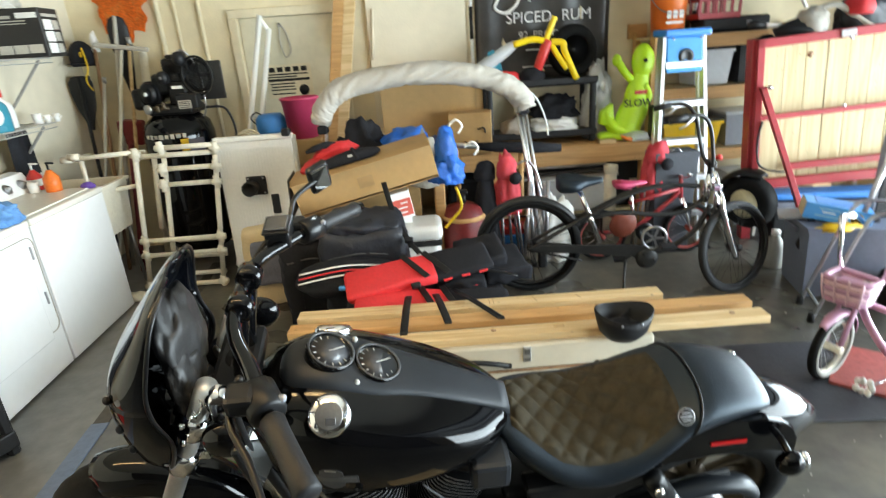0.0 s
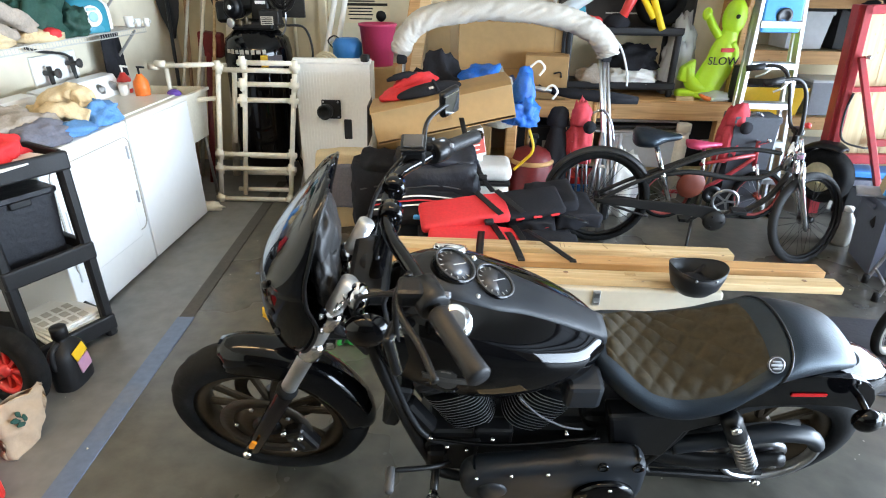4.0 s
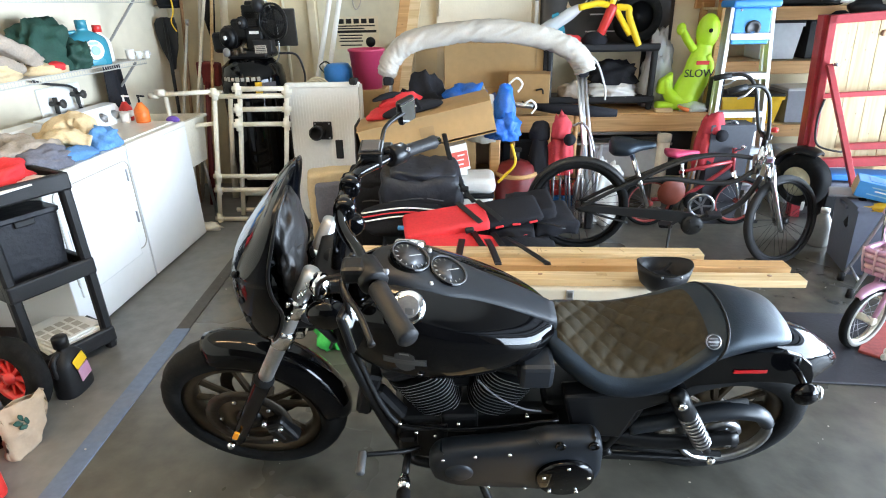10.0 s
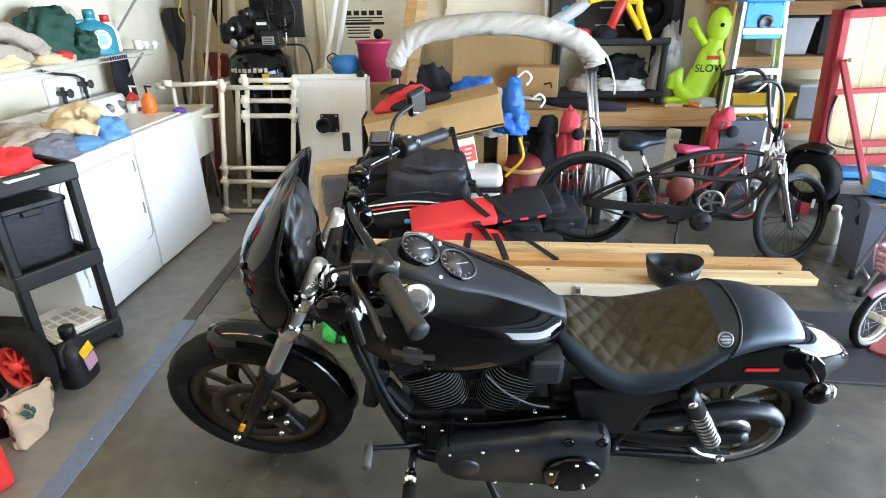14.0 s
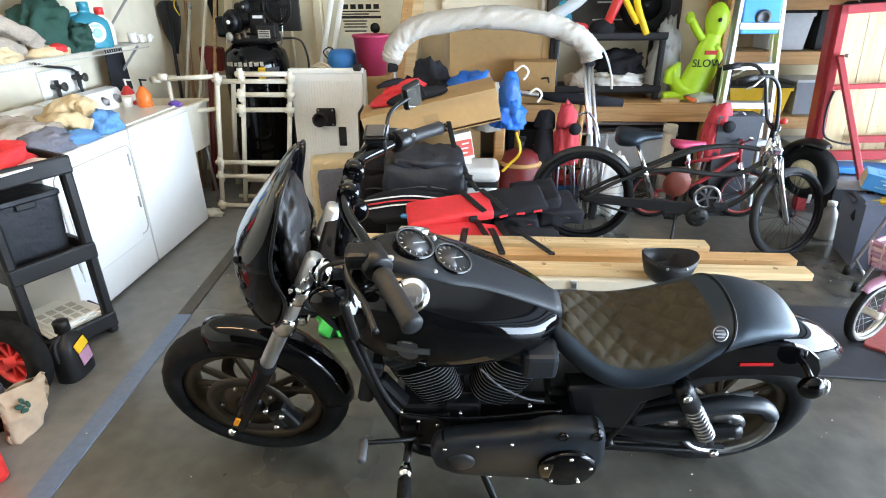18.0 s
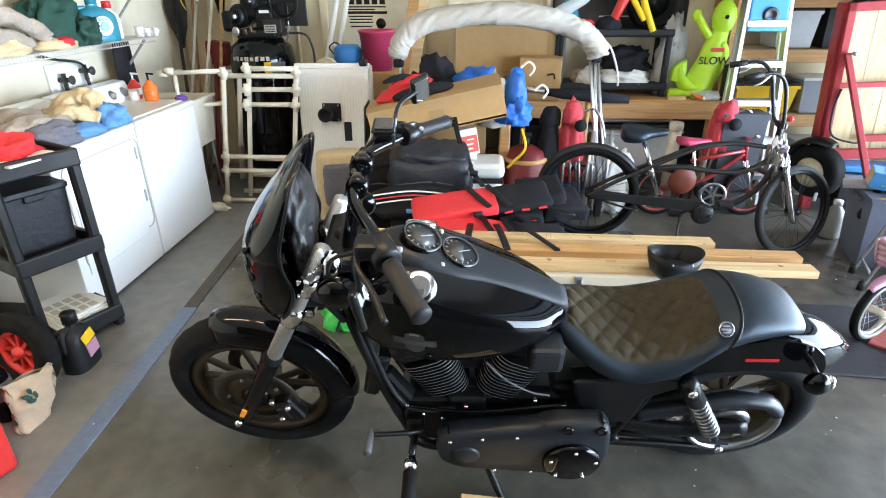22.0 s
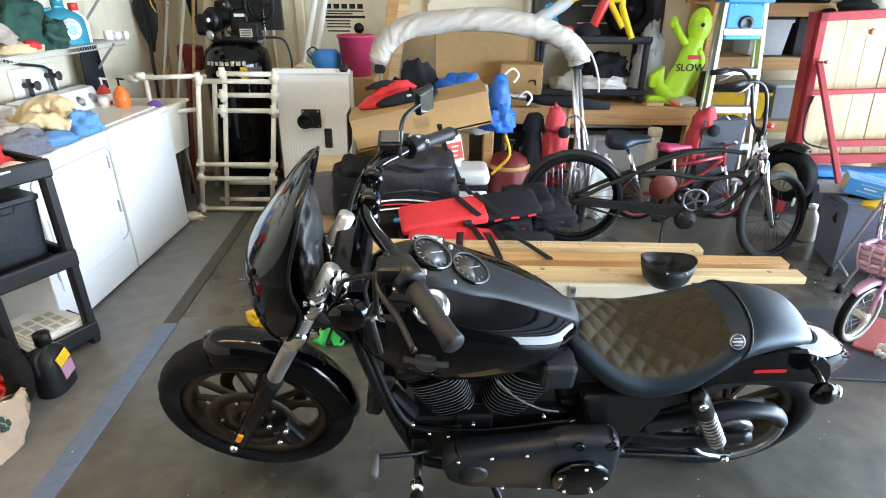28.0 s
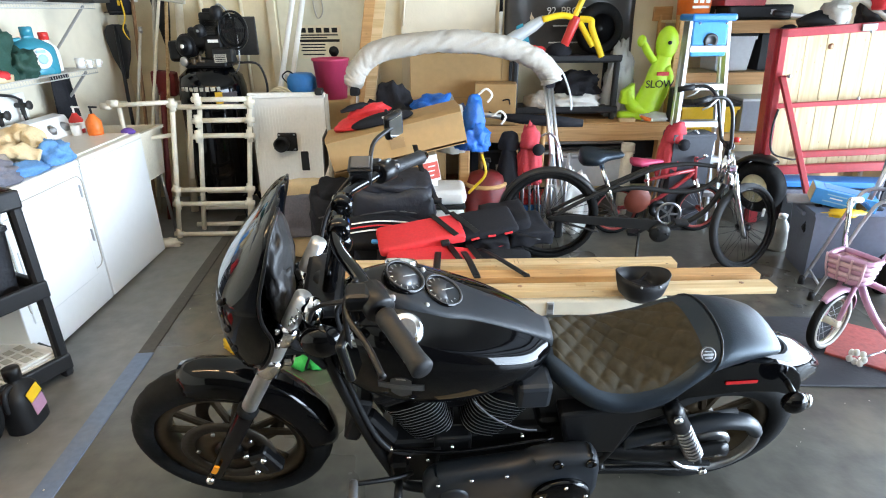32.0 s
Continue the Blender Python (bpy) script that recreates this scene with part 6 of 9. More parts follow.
# ---- north wall: banner, bench and what stands on it ----
M["banner"] = material("black_vinyl_banner", (0.045, 0.042, 0.04), 0.32, vary=0.25, scale=3, bump=0.004, fine=4)
M["ink"] = material("white_print", (0.75, 0.74, 0.72), 0.6, vary=0.05, scale=6)
M["clear_wrap"] = glass("clear_plastic_wrap", (0.92, 0.94, 0.95), 0.25, 0.5)
M["tarp_blue"] = material("bright_blue_nylon", (0.01, 0.12, 0.5), 0.55, vary=0.3, scale=14, bump=0.003, fine=40)
M["kraft_tape"] = material("kraft_tape", (0.3, 0.185, 0.08), 0.45, vary=0.1, scale=8)
M["faded_red"] = material("faded_red_print", (0.6, 0.1, 0.07), 0.5, vary=0.15, scale=9)
M["faded_canvas"] = material("faded_red_canvas", (0.5, 0.045, 0.06), 0.8, vary=0.2, scale=12, bump=0.002, fine=60)
M["navy"] = material("navy_nylon", (0.02, 0.03, 0.09), 0.7, vary=0.3, scale=14, bump=0.003, fine=50)
M["cream_rim"] = material("cream_wheel_paint", (0.68, 0.6, 0.38), 0.5, vary=0.15, scale=9, dirt=(0.4, 0.28, 0.13), amount=0.5)
M["grey_bag"] = material("charcoal_nylon", (0.008, 0.009, 0.014), 0.55, vary=0.3, scale=14, bump=0.004, fine=30)
M["galv"] = material("galvanised_track", (0.5, 0.51, 0.52), 0.4, 0.9, vary=0.15, scale=9)
M["door_panel"] = material("grey_door_panel", (0.2, 0.21, 0.23), 0.6, vary=0.1, scale=3)
M["bin_clear"] = material("frosted_bin", (0.55, 0.57, 0.58), 0.35, vary=0.08, scale=5)


def lettering(name, text, size, mat, parent, m, depth=0.001):
    cu = bpy.data.curves.new(name, "FONT")
    cu.body, cu.size, cu.extrude, cu.align_x, cu.align_y = text, size, depth, "CENTER", "CENTER"
    tmp = new("tmp_text", cu)
    me = bpy.data.meshes.new_from_object(tmp)
    bpy.data.objects.remove(tmp)
    bpy.data.curves.remove(cu)
    me.materials.append(M[mat])
    ob = new(name, me)
    ob.parent = parent
    ob.matrix_basis = m
    return ob


# vinyl banner: painted script strokes stand in for the maker's mark
e = thing("banner", pose(1.3, YN - 0.02, 1.9), "black vinyl banner with white script, hung on wall", "banner")
bm = bmesh.new()
grid = [[bm.verts.new((-0.58 + 1.16 * i / 24, -0.012 * math.sin(i * 0.9) - 0.01 * math.sin(j * 0.8 + i * 0.3), -0.62 + 1.3 * j / 16)) for i in range(25)] for j in range(17)]
for a, b in zip(grid, grid[1:]):
    for i in range(24):
        bm.faces.new((a[i], a[i + 1], b[i + 1], b[i]))
ob = part("vinyl", shade(bm), "banner", e)
ob.modifiers.new("thickness", "SOLIDIFY").thickness = 0.003
# a curl, two rows of slanted dashes and one long slash
strokes = [[(-0.16, 0.5), (-0.2, 0.3), (-0.26, 0.17), (-0.36, 0.17), (-0.39, 0.26), (-0.32, 0.29)],
           [(-0.16, 0.2), (-0.22, 0.02), (-0.32, -0.05), (-0.41, -0.01), (-0.38, 0.06)],
           [(0.3, 0.04), (0.4, 0.24), (0.53, 0.46)]]
for k in range(6):
    strokes.append([(-0.09 + 0.088 * k, 0.22 + 0.018 * k), (-0.05 + 0.088 * k, 0.37 + 0.018 * k)])
for k in range(5):
    strokes.append([(-0.12 + 0.088 * k, 0.03 + 0.014 * k), (-0.08 + 0.088 * k, 0.16 + 0.014 * k)])
for s in strokes:
    part("script_stroke", tube(bend([(x, -0.03, z) for x, z in s], 6), 0.014, 6, flat=0.35, up=(0, 1, 0)), "ink", e)
lettering("lettering", "SPICED", 0.125, "ink", e, pose(-0.12, -0.03, -0.1, 90, 0, 0), 0.003)
lettering("lettering", "RUM", 0.125, "ink", e, pose(0.29, -0.03, -0.1, 90, 0, 0), 0.003)
lettering("lettering", "92", 0.085, "ink", e, pose(-0.17, -0.03, -0.24, 90, 0, 0), 0.003)
lettering("lettering", "PROOF", 0.085, "ink", e, pose(0.05, -0.03, -0.24, 90, 0, 0), 0.003)
for z, w in ((-0.3, 0.4), (-0.36, 0.3), (-0.5, 0.36)):
    part("print_line", box(0, -0.03, z, w, 0.004, 0.012), "ink", e)
for x in (-0.56, 0.56):
    part("grommet", lathe([(0.014, 0), (0.014, -0.004), (0.006, -0.004)], (x, -0.024, 0.1), "Y", 14), "steel", e)

# work bench
e = thing("work_bench", pose(0, 0, 0), "long pine work bench against the garage wall", "workbench")
part("front_beam", box(0.75, 4.58, 0.705, 2.72, 0.045, 0.14, 0.004), "pine_dark", e, "pine front beam")
for i in range(4):
    part("plank", box(0.75, 4.66 + 0.145 * i, 0.765, 2.7, 0.14, 0.036, 0.003), "pine_dark", e)
for x in (-0.55, 0.75, 2.05):
    for y in (4.62, 5.1):
        part("leg", box(x, y, 0.373, 0.09, 0.09, 0.746, 0.004), "pine_dark", e)
part("lower_shelf", box(0.75, 4.88, 0.2, 2.6, 0.5, 0.02), "plywood", e)
BT = 0.784


def carton(name, m, sx, sy, sz, label, open_top=False, tape=True, mat="cardboard"):
    e = thing(name, m, label, "box")
    t = 0.006
    if open_top:
        for nm, b in (("side", box(-sx / 2 + t / 2, 0, sz / 2, t, sy, sz)), ("side", box(sx / 2 - t / 2, 0, sz / 2, t, sy, sz)), ("side", box(0, -sy / 2 + t / 2, sz / 2, sx - 2 * t, t, sz)), ("side", box(0, sy / 2 - t / 2, sz / 2, sx - 2 * t, t, sz)), ("base", box(0, 0, t / 2, sx - 2 * t, sy - 2 * t, t))):
            part(nm, b, mat, e)
        part("flap", moved(box(0, -sy * 0.2, 0, sx, sy * 0.4, t), Matrix.Translation((0, -sy / 2, sz)) @ rot(-25, 0, 0)), mat, e)
    else:
        part("body", box(0, 0, sz / 2, sx, sy, sz, 0.004), mat, e)
        part("flap_seam", box(0, 0, sz + 0.001, sx, 0.003, 0.002), "wood_dark", e)
    if tape:
        part("tape", box(0, -sy / 2 - 0.001, sz * 0.55, 0.06, 0.003, sz * 0.9), "tan_plastic", e, "brown packing tape")
    return e


e = carton("cardboard_box", pose(0.3, 4.96, BT), 0.84, 0.36, 0.56, "large brown cardboard box on the bench", tape=False)
part("flap_edge", box(0, -0.182, 0.2, 0.838, 0.004, 0.006), "kraft_tape", e, "folded flap edge")
part("flap_edge", box(0.36, -0.182, 0.38, 0.005, 0.004, 0.34), "kraft_tape", e, "folded flap edge")
e = carton("cardboard_box", pose(0.6, 4.68, BT + 0.0, 0, 0, -8), 0.34, 0.24, 0.33, "small brown parcel box with curved arrow mark", tape=False)
part("arrow_mark", tube(bend([(-0.05, -0.123, 0.11), (0.0, -0.123, 0.085), (0.06, -0.123, 0.11)], 6), 0.006, 6), "black_satin", e)
part("arrow_mark", tube(bend([(0.06, -0.123, 0.2), (0.11, -0.123, 0.21), (0.12, -0.123, 0.17)], 4), 0.007, 6), "black_satin", e)


# black plastic shelf unit on the bench
e = thing("plastic_shelf_unit", pose(1.2, 4.9, BT), "black plastic shelf unit standing on the bench", "shelf")
for z in (0.08, 0.5):
    part("shelf", box(0, 0, z, 0.92, 0.36, 0.05, 0.012, 2), "black_plastic", e)
    part("shelf_lip", box(0, -0.178, z + 0.012, 0.92, 0.02, 0.05, 0.006), "black_plastic", e)
for sx in (-1, 1):
    for sy in (-1, 1):
        part("post", box(0.43 * sx, 0.15 * sy, 0.25, 0.05, 0.05, 0.5, 0.015, 2), "black_plastic", e)
single("folded_tarp", lump(1.33, 4.86, BT + 0.105, 0.4, 0.26, 0.12, 0.35, 4, 41, 4, fold=0.1), "paper", "folded off-white canvas on the shelf unit", "tarp")
single("black_jacket", lump(1.32, 4.92, BT + 0.2, 0.42, 0.28, 0.2, 0.3, 4, 42, 4, fold=0.1), "black_cloth", "black garment bundled in the shelf unit", "jacket")
single("work_glove", lump(0.98, 4.8, BT + 0.105, 0.24, 0.2, 0.12, 0.5, 5, 43, 3, fold=0.12), "towel_grey", "pile of worn tan work gloves", "gloves")
single("wood_block", box(1.72, 4.62, BT + 0.016, 0.14, 0.05, 0.03, 0.003), "pine", "short pine offcut on the bench edge", "wood block")
e = thing("spare_tyre", pose(1.5, 4.93, BT + 0.735, 0, 0, 6), "small black trailer tyre on the shelf unit", "tyre")
part("tyre", tyre(0.21, 0.12, 0.12, 40), "rubber", e)
part("rim", lathe([(0.125, -0.04), (0.1, -0.02), (0.03, -0.03), (0.001, -0.03)], (0, 0, 0), "Y", 28), "black_satin", e)
M["inflate_y"] = material("yellow_vinyl", (0.85, 0.6, 0.02), 0.3, vary=0.08, scale=8)
e = thing("pool_toy", pose(1.18, 4.78, BT + 0.525), "yellow and red foam pool figure on shelf top", "toy")
part("body", tube(bend([(-0.02, 0, 0.05), (0.02, -0.02, 0.16), (0.06, -0.02, 0.26), (0.08, -0.02, 0.31)], 5), [0.035, 0.036, 0.037, 0.038, 0.038, 0.04, 0.04, 0.042, 0.042, 0.044, 0.044, 0.044, 0.044, 0.044, 0.04, 0.03], 12), "red_plastic", e)
part("arm", tube(bend([(0.05, -0.02, 0.3), (-0.05, -0.02, 0.32), (-0.2, -0.02, 0.29)], 5), 0.026, 10), "inflate_y", e)
part("arm", tube(bend([(0.06, -0.02, 0.31), (0.09, -0.02, 0.38), (0.13, -0.03, 0.48)], 5), 0.024, 10), "inflate_y", e)
part("leg", tube(bend([(0.1, -0.03, 0.29), (0.19, -0.05, 0.28), (0.2, -0.06, 0.22), (0.27, -0.07, 0.06), (0.3, -0.07, 0.0)], 5), 0.027, 10), "inflate_y", e)
part("leg", tube(bend([(0.1, -0.03, 0.27), (0.14, -0.05, 0.2), (0.22, -0.06, 0.08)], 5), 0.024, 10), "inflate_y", e)
part("base_pad", lump(-0.04, 0, -0.005, 0.2, 0.14, 0.12, 0.2, 3, 5, 3), "black_cloth", e)
single("red_pouch", lump(0.93, 4.8, BT + 0.525, 0.22, 0.14, 0.09, 0.2, 3, 6, 3), "red", "red nylon pouch on the shelf unit", "pouch")
e = thing("blue_fin", pose(0.83, 4.86, BT + 0.525), "teal swim fin standing on the shelf", "fin")
part("blade", prism([(-0.05, 0.0), (0.09, 0.0), (0.06, 0.14), (0.0, 0.26), (-0.05, 0.24)], -0.012, 0.012, "Y", 0.004), "teal", e)
part("foot_pocket", lump(0.05, 0, 0, 0.12, 0.1, 0.1, 0.1, 3, 5, 3), "black_plastic", e)
single("plastic_sheet_roll", tube(bend([(0.5, 4.85, BT + 0.54), (0.75, 4.86, BT + 0.66), (1.02, 4.9, BT + 0.82)], 5), [0.03, 0.04, 0.045, 0.05, 0.05, 0.055, 0.055, 0.05, 0.05, 0.04, 0.03], 12), "clear_wrap", "roll of clear plastic sheeting", "plastic sheet")
single("bubble_wrap", lump(1.72, 4.93, BT, 0.25, 0.2, 0.62, 0.3, 6, 7, 4, fold=0.08), "clear_wrap", "crumpled clear bubble wrap on the bench", "bubble wrap")
single("plastic_bag", lump(1.98, 4.66, BT, 0.26, 0.14, 0.07, 0.5, 7, 8, 3), "clear_wrap", "clear plastic bag lying on bench", "plastic bag")

# green safety sign figure, one plain shape
fig = join(
    lump(0.09, 0, 0.56, 0.185, 0.13, 0.2, 0.0, 3, 1, 3, False),
    tube(bend([(0.1, 0, 0.66), (0.09, 0, 0.56), (0.07, 0, 0.46), (0.05, 0, 0.36), (0.04, 0, 0.26), (0.0, 0, 0.16), (-0.04, 0, 0.05), (-0.05, 0, 0.0)], 4), [0.05, 0.07, 0.075, 0.075, 0.07, 0.066, 0.066, 0.07, 0.078, 0.084, 0.09, 0.094, 0.098, 0.1, 0.105, 0.11, 0.115, 0.12, 0.12, 0.12, 0.12, 0.12, 0.12, 0.12, 0.12, 0.12, 0.12, 0.12, 0.115], 20, flat=0.62, up=(0, 1, 0)),
    tube(bend([(0.0, 0, 0.48), (-0.06, 0, 0.55), (-0.1, 0, 0.61), (-0.13, 0, 0.66)], 4), [0.032] * 8 + [0.03, 0.028, 0.028, 0.034, 0.026], 12),
    lump(-0.125, 0, 0.62, 0.075, 0.06, 0.07, 0.0, 3, 1, 3, False),
    tube(bend([(-0.04, 0, 0.08), (-0.12, 0, 0.1), (-0.18, 0, 0.17), (-0.2, 0, 0.26)], 4), [0.075] * 6 + [0.065, 0.06, 0.055, 0.05, 0.05, 0.05, 0.04], 12, flat=0.8),
    prism([(-0.26, 0.14), (-0.25, 0.24), (-0.15, 0.31), (-0.135, 0.17), (-0.18, 0.12)], -0.04, 0.04, "Y", 0.012),
    box(-0.08, 0, 0.035, 0.36, 0.11, 0.07, 0.03, 3),
    tube(bend([(0.1, -0.03, 0.44), (0.14, -0.03, 0.36), (0.13, -0.03, 0.28)], 4), [0.03] * 8 + [0.026], 12))
shade(fig)
fig_ob = single("safety_sign_figure", fig, "lime", "lime green plastic roadside SLOW warning figure", "sign", pose(1.94, 4.74, BT))
e = thing("sign_lettering", pose(1.985, 4.672, BT + 0.3, 90, 0, 0), "black SLOW lettering with a red stripe", "lettering")
lettering("word", "SLOW", 0.085, "black_satin", e, pose(0, 0, 0.002), 0.003)
part("stripe", box(0.015, 0.085, 0.005, 0.1, 0.03, 0.012, 0.002), "red_plastic", e, "red band")
part("dot", lathe([(0.016, 0.0), (0.016, 0.006), (0.001, 0.007)], (0.04, 0.33, -0.002), "Z", 14), "black_satin", e)
e = thing("black_cylinder", pose(2.12, 4.62, BT), "black plastic tube beside the figure", "tube")
part("tube", lathe([(0.055, 0), (0.06, 0.01), (0.06, 0.27), (0.05, 0.28), (0.001, 0.28)], (0, 0, 0), "Z", 20), "black_plastic", e)
part("collar", lathe([(0.062, 0.2), (0.064, 0.21), (0.062, 0.22)], (0, 0, 0), "Z", 20), "black_plastic", e)
e = thing("spray_nozzle", pose(1.88, 4.6, BT), "small orange nozzle lying on the bench", "nozzle")
part("tip", tube([(-0.05, 0, 0.05), (0.0, 0, 0.025), (0.04, 0, 0.018)], [0.01, 0.018, 0.016], 10), "orange", e)
part("thread", rod((0.04, 0, 0.018), (0.06, 0, 0.016), 0.012, 10), "white_plastic", e)

# ---- folded boat canopy over the bench ----
e = thing("boat_canopy", pose(0, 4.2, 0), "folded boat bimini canopy in a grey padded cover", "canopy")
arch = bend([(-0.53, 0, 1.16), (-0.49, 0, 1.27), (-0.36, 0, 1.385), (-0.05, 0, 1.45), (0.3, 0, 1.46), (0.62, 0, 1.415), (0.84, 0, 1.33), (0.94, 0, 1.23), (0.96, 0, 1.17)], 18)
rad = [0.078 * (1 + 0.05 * noise.noise(Vector((i * 0.11, 0, 0))) - 0.25 * max(0, 1 - i / 7)) for i in range(len(arch))]
sl = tube(arch, rad, 32, flat=0.95)
for k, v in enumerate(sl.verts):
    along, turn_at = (k // 32) * 0.0125, 2 * math.pi * (k % 32) / 32
    w = Vector((along * 26 + 2.2 * math.sin(turn_at), 1.5 * math.cos(turn_at), along * 2))
    ridge = 0.8 - 1.5 * abs(noise.noise(w)) - 0.8 * abs(noise.noise(w * 2.3 + Vector((7, 0, 0))))
    v.co += v.normal * (0.013 * ridge + 0.008 * noise.noise(Vector((along * 5, math.cos(turn_at), math.sin(turn_at)))))
part("cover", sl, "grey_cloth", e, "grey padded fabric sleeve")
fr_pts = bend([(-0.5, 0.06, 0.3), (-0.52, 0.05, 0.9), (-0.5, 0.05, 1.2)], 4)
part("frame_pole", tube(fr_pts, 0.013, 10), "aluminium", e)
for a, b in (((0.93, -0.02, 1.2), (1.03, -0.25, 0.12)), ((0.96, 0.03, 1.2), (1.1, -0.2, 0.1)), ((0.9, 0.0, 1.22), (0.99, -0.22, 0.4))):
    part("frame_pole", rod(a, b, 0.013, 10), "aluminium", e, "bare aluminium pole")
part("frame_pole", tube(bend([(0.97, 0.05, 1.3), (1.06, 0.05, 1.22), (1.13, 0.05, 1.05), (1.14, 0.04, 0.95)], 5), 0.008, 8), "clear_wrap", e, "clear plastic side strip")
for x, z in ((0.945, 1.16), (-0.52, 1.12)):
    part("strap", box(x, -0.01, z, 0.07, 0.1, 0.06, 0.012, 2), "black_cloth", e)
part("strap", bar((0.95, -0.03, 1.13), (0.93, -0.06, 0.85), 0.012, 0.006), "black_cloth", e)
part("hinge_block", box(1.035, -0.24, 0.1, 0.06, 0.06, 0.2, 0.012), "black_plastic", e)
part("hinge_block", box(-0.5, 0.06, 0.16, 0.05, 0.05, 0.32, 0.012), "black_plastic", e)

# pink bucket, blue tub behind the panel
e = thing("pink_bin", pose(-0.77, 4.72, 0.0), "magenta plastic laundry bin on a crate", "bin")
part("body", lathe([(0.001, 1.0), (0.115, 1.0), (0.145, 1.3), (0.155, 1.3), (0.155, 1.32), (0.14, 1.32), (0.11, 1.02), (0.001, 1.02)], (0, 0, 0), "Z", 28), "pink", e)
part("stand", box(0, 0, 0.5, 0.32, 0.3, 1.0, 0.01), "cardboard", e, "brown box beneath it")
e = thing("blue_tub", pose(-1.03, 4.75, 0.0), "round blue plastic tub with rope handle", "tub")
part("body", lathe([(0.001, 1.02), (0.09, 1.02), (0.12, 1.08), (0.12, 1.16), (0.09, 1.2), (0.001, 1.2)], (0, 0, 0), "Z", 24), "blue", e)
part("handle", tube(bend([(-0.11, -0.02, 1.12), (-0.15, -0.03, 1.18), (-0.1, -0.03, 1.22), (-0.06, -0.03, 1.2)], 5), 0.006, 6), "hose", e)
part("stand", box(0, 0, 0.51, 0.22, 0.24, 1.02, 0.01), "cardboard", e, "brown box beneath it")
e = thing("hose_coil", pose(-1.2, 4.55, 0.98), "coil of tan garden hose behind the rack", "hose")
for k in range(3):
    part("loop", tube(circle((0.02 * k, 0.01 * k, 0.02), (0.3, 1, 0.2), 0.09 + 0.012 * k, 24), 0.009, 6, closed=True), "trim_paint", e)
part("support", rod((0, 0.02, -0.98), (0, 0.02, -0.06), 0.015, 8), "pvc", e)

# heap between bench and planks
e = thing("tall_carton", pose(0.15, 4.25, 0.0), "plain brown carton under the clutter", "box")
part("body", box(-0.35, -0.05, 0.36, 0.7, 0.4, 0.72, 0.005), "cardboard", e)
part("flap_seam", box(-0.35, -0.05, 0.721, 0.7, 0.004, 0.003), "wood_dark", e)
e = thing("long_carton", pose(-0.2, 3.72, 0.87, 0, -12, 4), "long open brown carton tilted on the heap", "box")
part("front_side", box(0, -0.16, 0.01, 0.92, 0.006, 0.22, 0.002), "cardboard", e)
part("back_side", box(0, 0.16, 0.01, 0.92, 0.006, 0.22, 0.002), "cardboard", e)
part("end_side", box(-0.457, 0, 0.0, 0.006, 0.32, 0.24), "cardboard", e)
part("end_side", box(0.457, 0, 0.0, 0.006, 0.32, 0.24), "cardboard", e)
part("base", box(0, 0, -0.117, 0.91, 0.31, 0.006), "cardboard", e)
part("top_flap", box(0, 0.0, 0.123, 0.92, 0.32, 0.006, 0.001), "cardboard", e, "folded-in top flaps")
part("tape", box(0.0, -0.164, -0.01, 0.1, 0.003, 0.07), "kraft_tape", e, "brown tape patch")
part("end_flap", moved(box(0, 0, -0.12, 0.006, 0.3, 0.26), Matrix.Translation((-0.47, 0.0, 0.13)) @ rot(0, 14, 0)), "guard_grey", e, "grey lined end flap hanging open")
part("top_flap", moved(box(0, -0.05, 0, 0.9, 0.1, 0.005), Matrix.Translation((0, -0.16, 0.125)) @ rot(8, 0, 0)), "cardboard", e, "folded-in top flaps")
e = thing("red_life_vest", pose(-0.42, 3.7, 0.955, 0, -12, 10), "red and black life vest on the carton", "life vest")
part("panel", join(lump(0, 0.02, 0.0, 0.42, 0.26, 0.07, 0.2, 3, 51, 4), lump(0.06, 0.03, 0.04, 0.28, 0.16, 0.09, 0.2, 3, 52, 4, fold=0.04)), "red", e)
part("trim", lump(-0.02, 0.02, 0.11, 0.2, 0.05, 0.04, 0.2, 4, 53, 3), "black_cloth", e)
e = thing("black_sandal", pose(-0.28, 3.6, 0.985, 0, -12, 4), "black rubber sandal on the carton", "sandal")
part("sole", lump(0, 0, 0, 0.42, 0.12, 0.07, 0.08, 2, 54, 4), "black_cloth", e)
part("strap", tube(bend([(0.06, -0.06, 0.02), (0.04, 0, 0.075), (0.06, 0.06, 0.02)], 5), 0.012, 6), "black_cloth", e)
part("logo_patch", box(0.02, -0.052, 0.045, 0.03, 0.006, 0.015, 0.002), "shaft_grey", e)
single("black_bag", lump(-0.24, 4.18, 0.72, 0.4, 0.3, 0.42, 0.35, 3.5, 55, 4, fold=0.08), "black_cloth", "black cloth bag slumped on the carton", "bag")
e = thing("blue_life_vest", pose(0.06, 4.2, 0.72), "blue and black life vest piled on carton", "life vest")
part("panel", lump(0, 0, 0, 0.5, 0.3, 0.36, 0.3, 3.5, 56, 4, fold=0.08), "tarp_blue", e)
part("strap", tube(bend([(-0.2, -0.16, 0.24), (0, -0.17, 0.3), (0.2, -0.16, 0.2)], 5), 0.02, 6, flat=0.4), "black_cloth", e)
part("collar", lump(0.22, -0.02, 0.06, 0.3, 0.24, 0.22, 0.3, 4, 57, 3), "navy", e)
single("grey_cloth_roll", lump(0.2, 4.0, 0.7, 0.24, 0.24, 0.34, 0.35, 4, 58, 3, fold=0.1), "shaft_grey", "rolled grey cloth lying on the heap", "cloth")
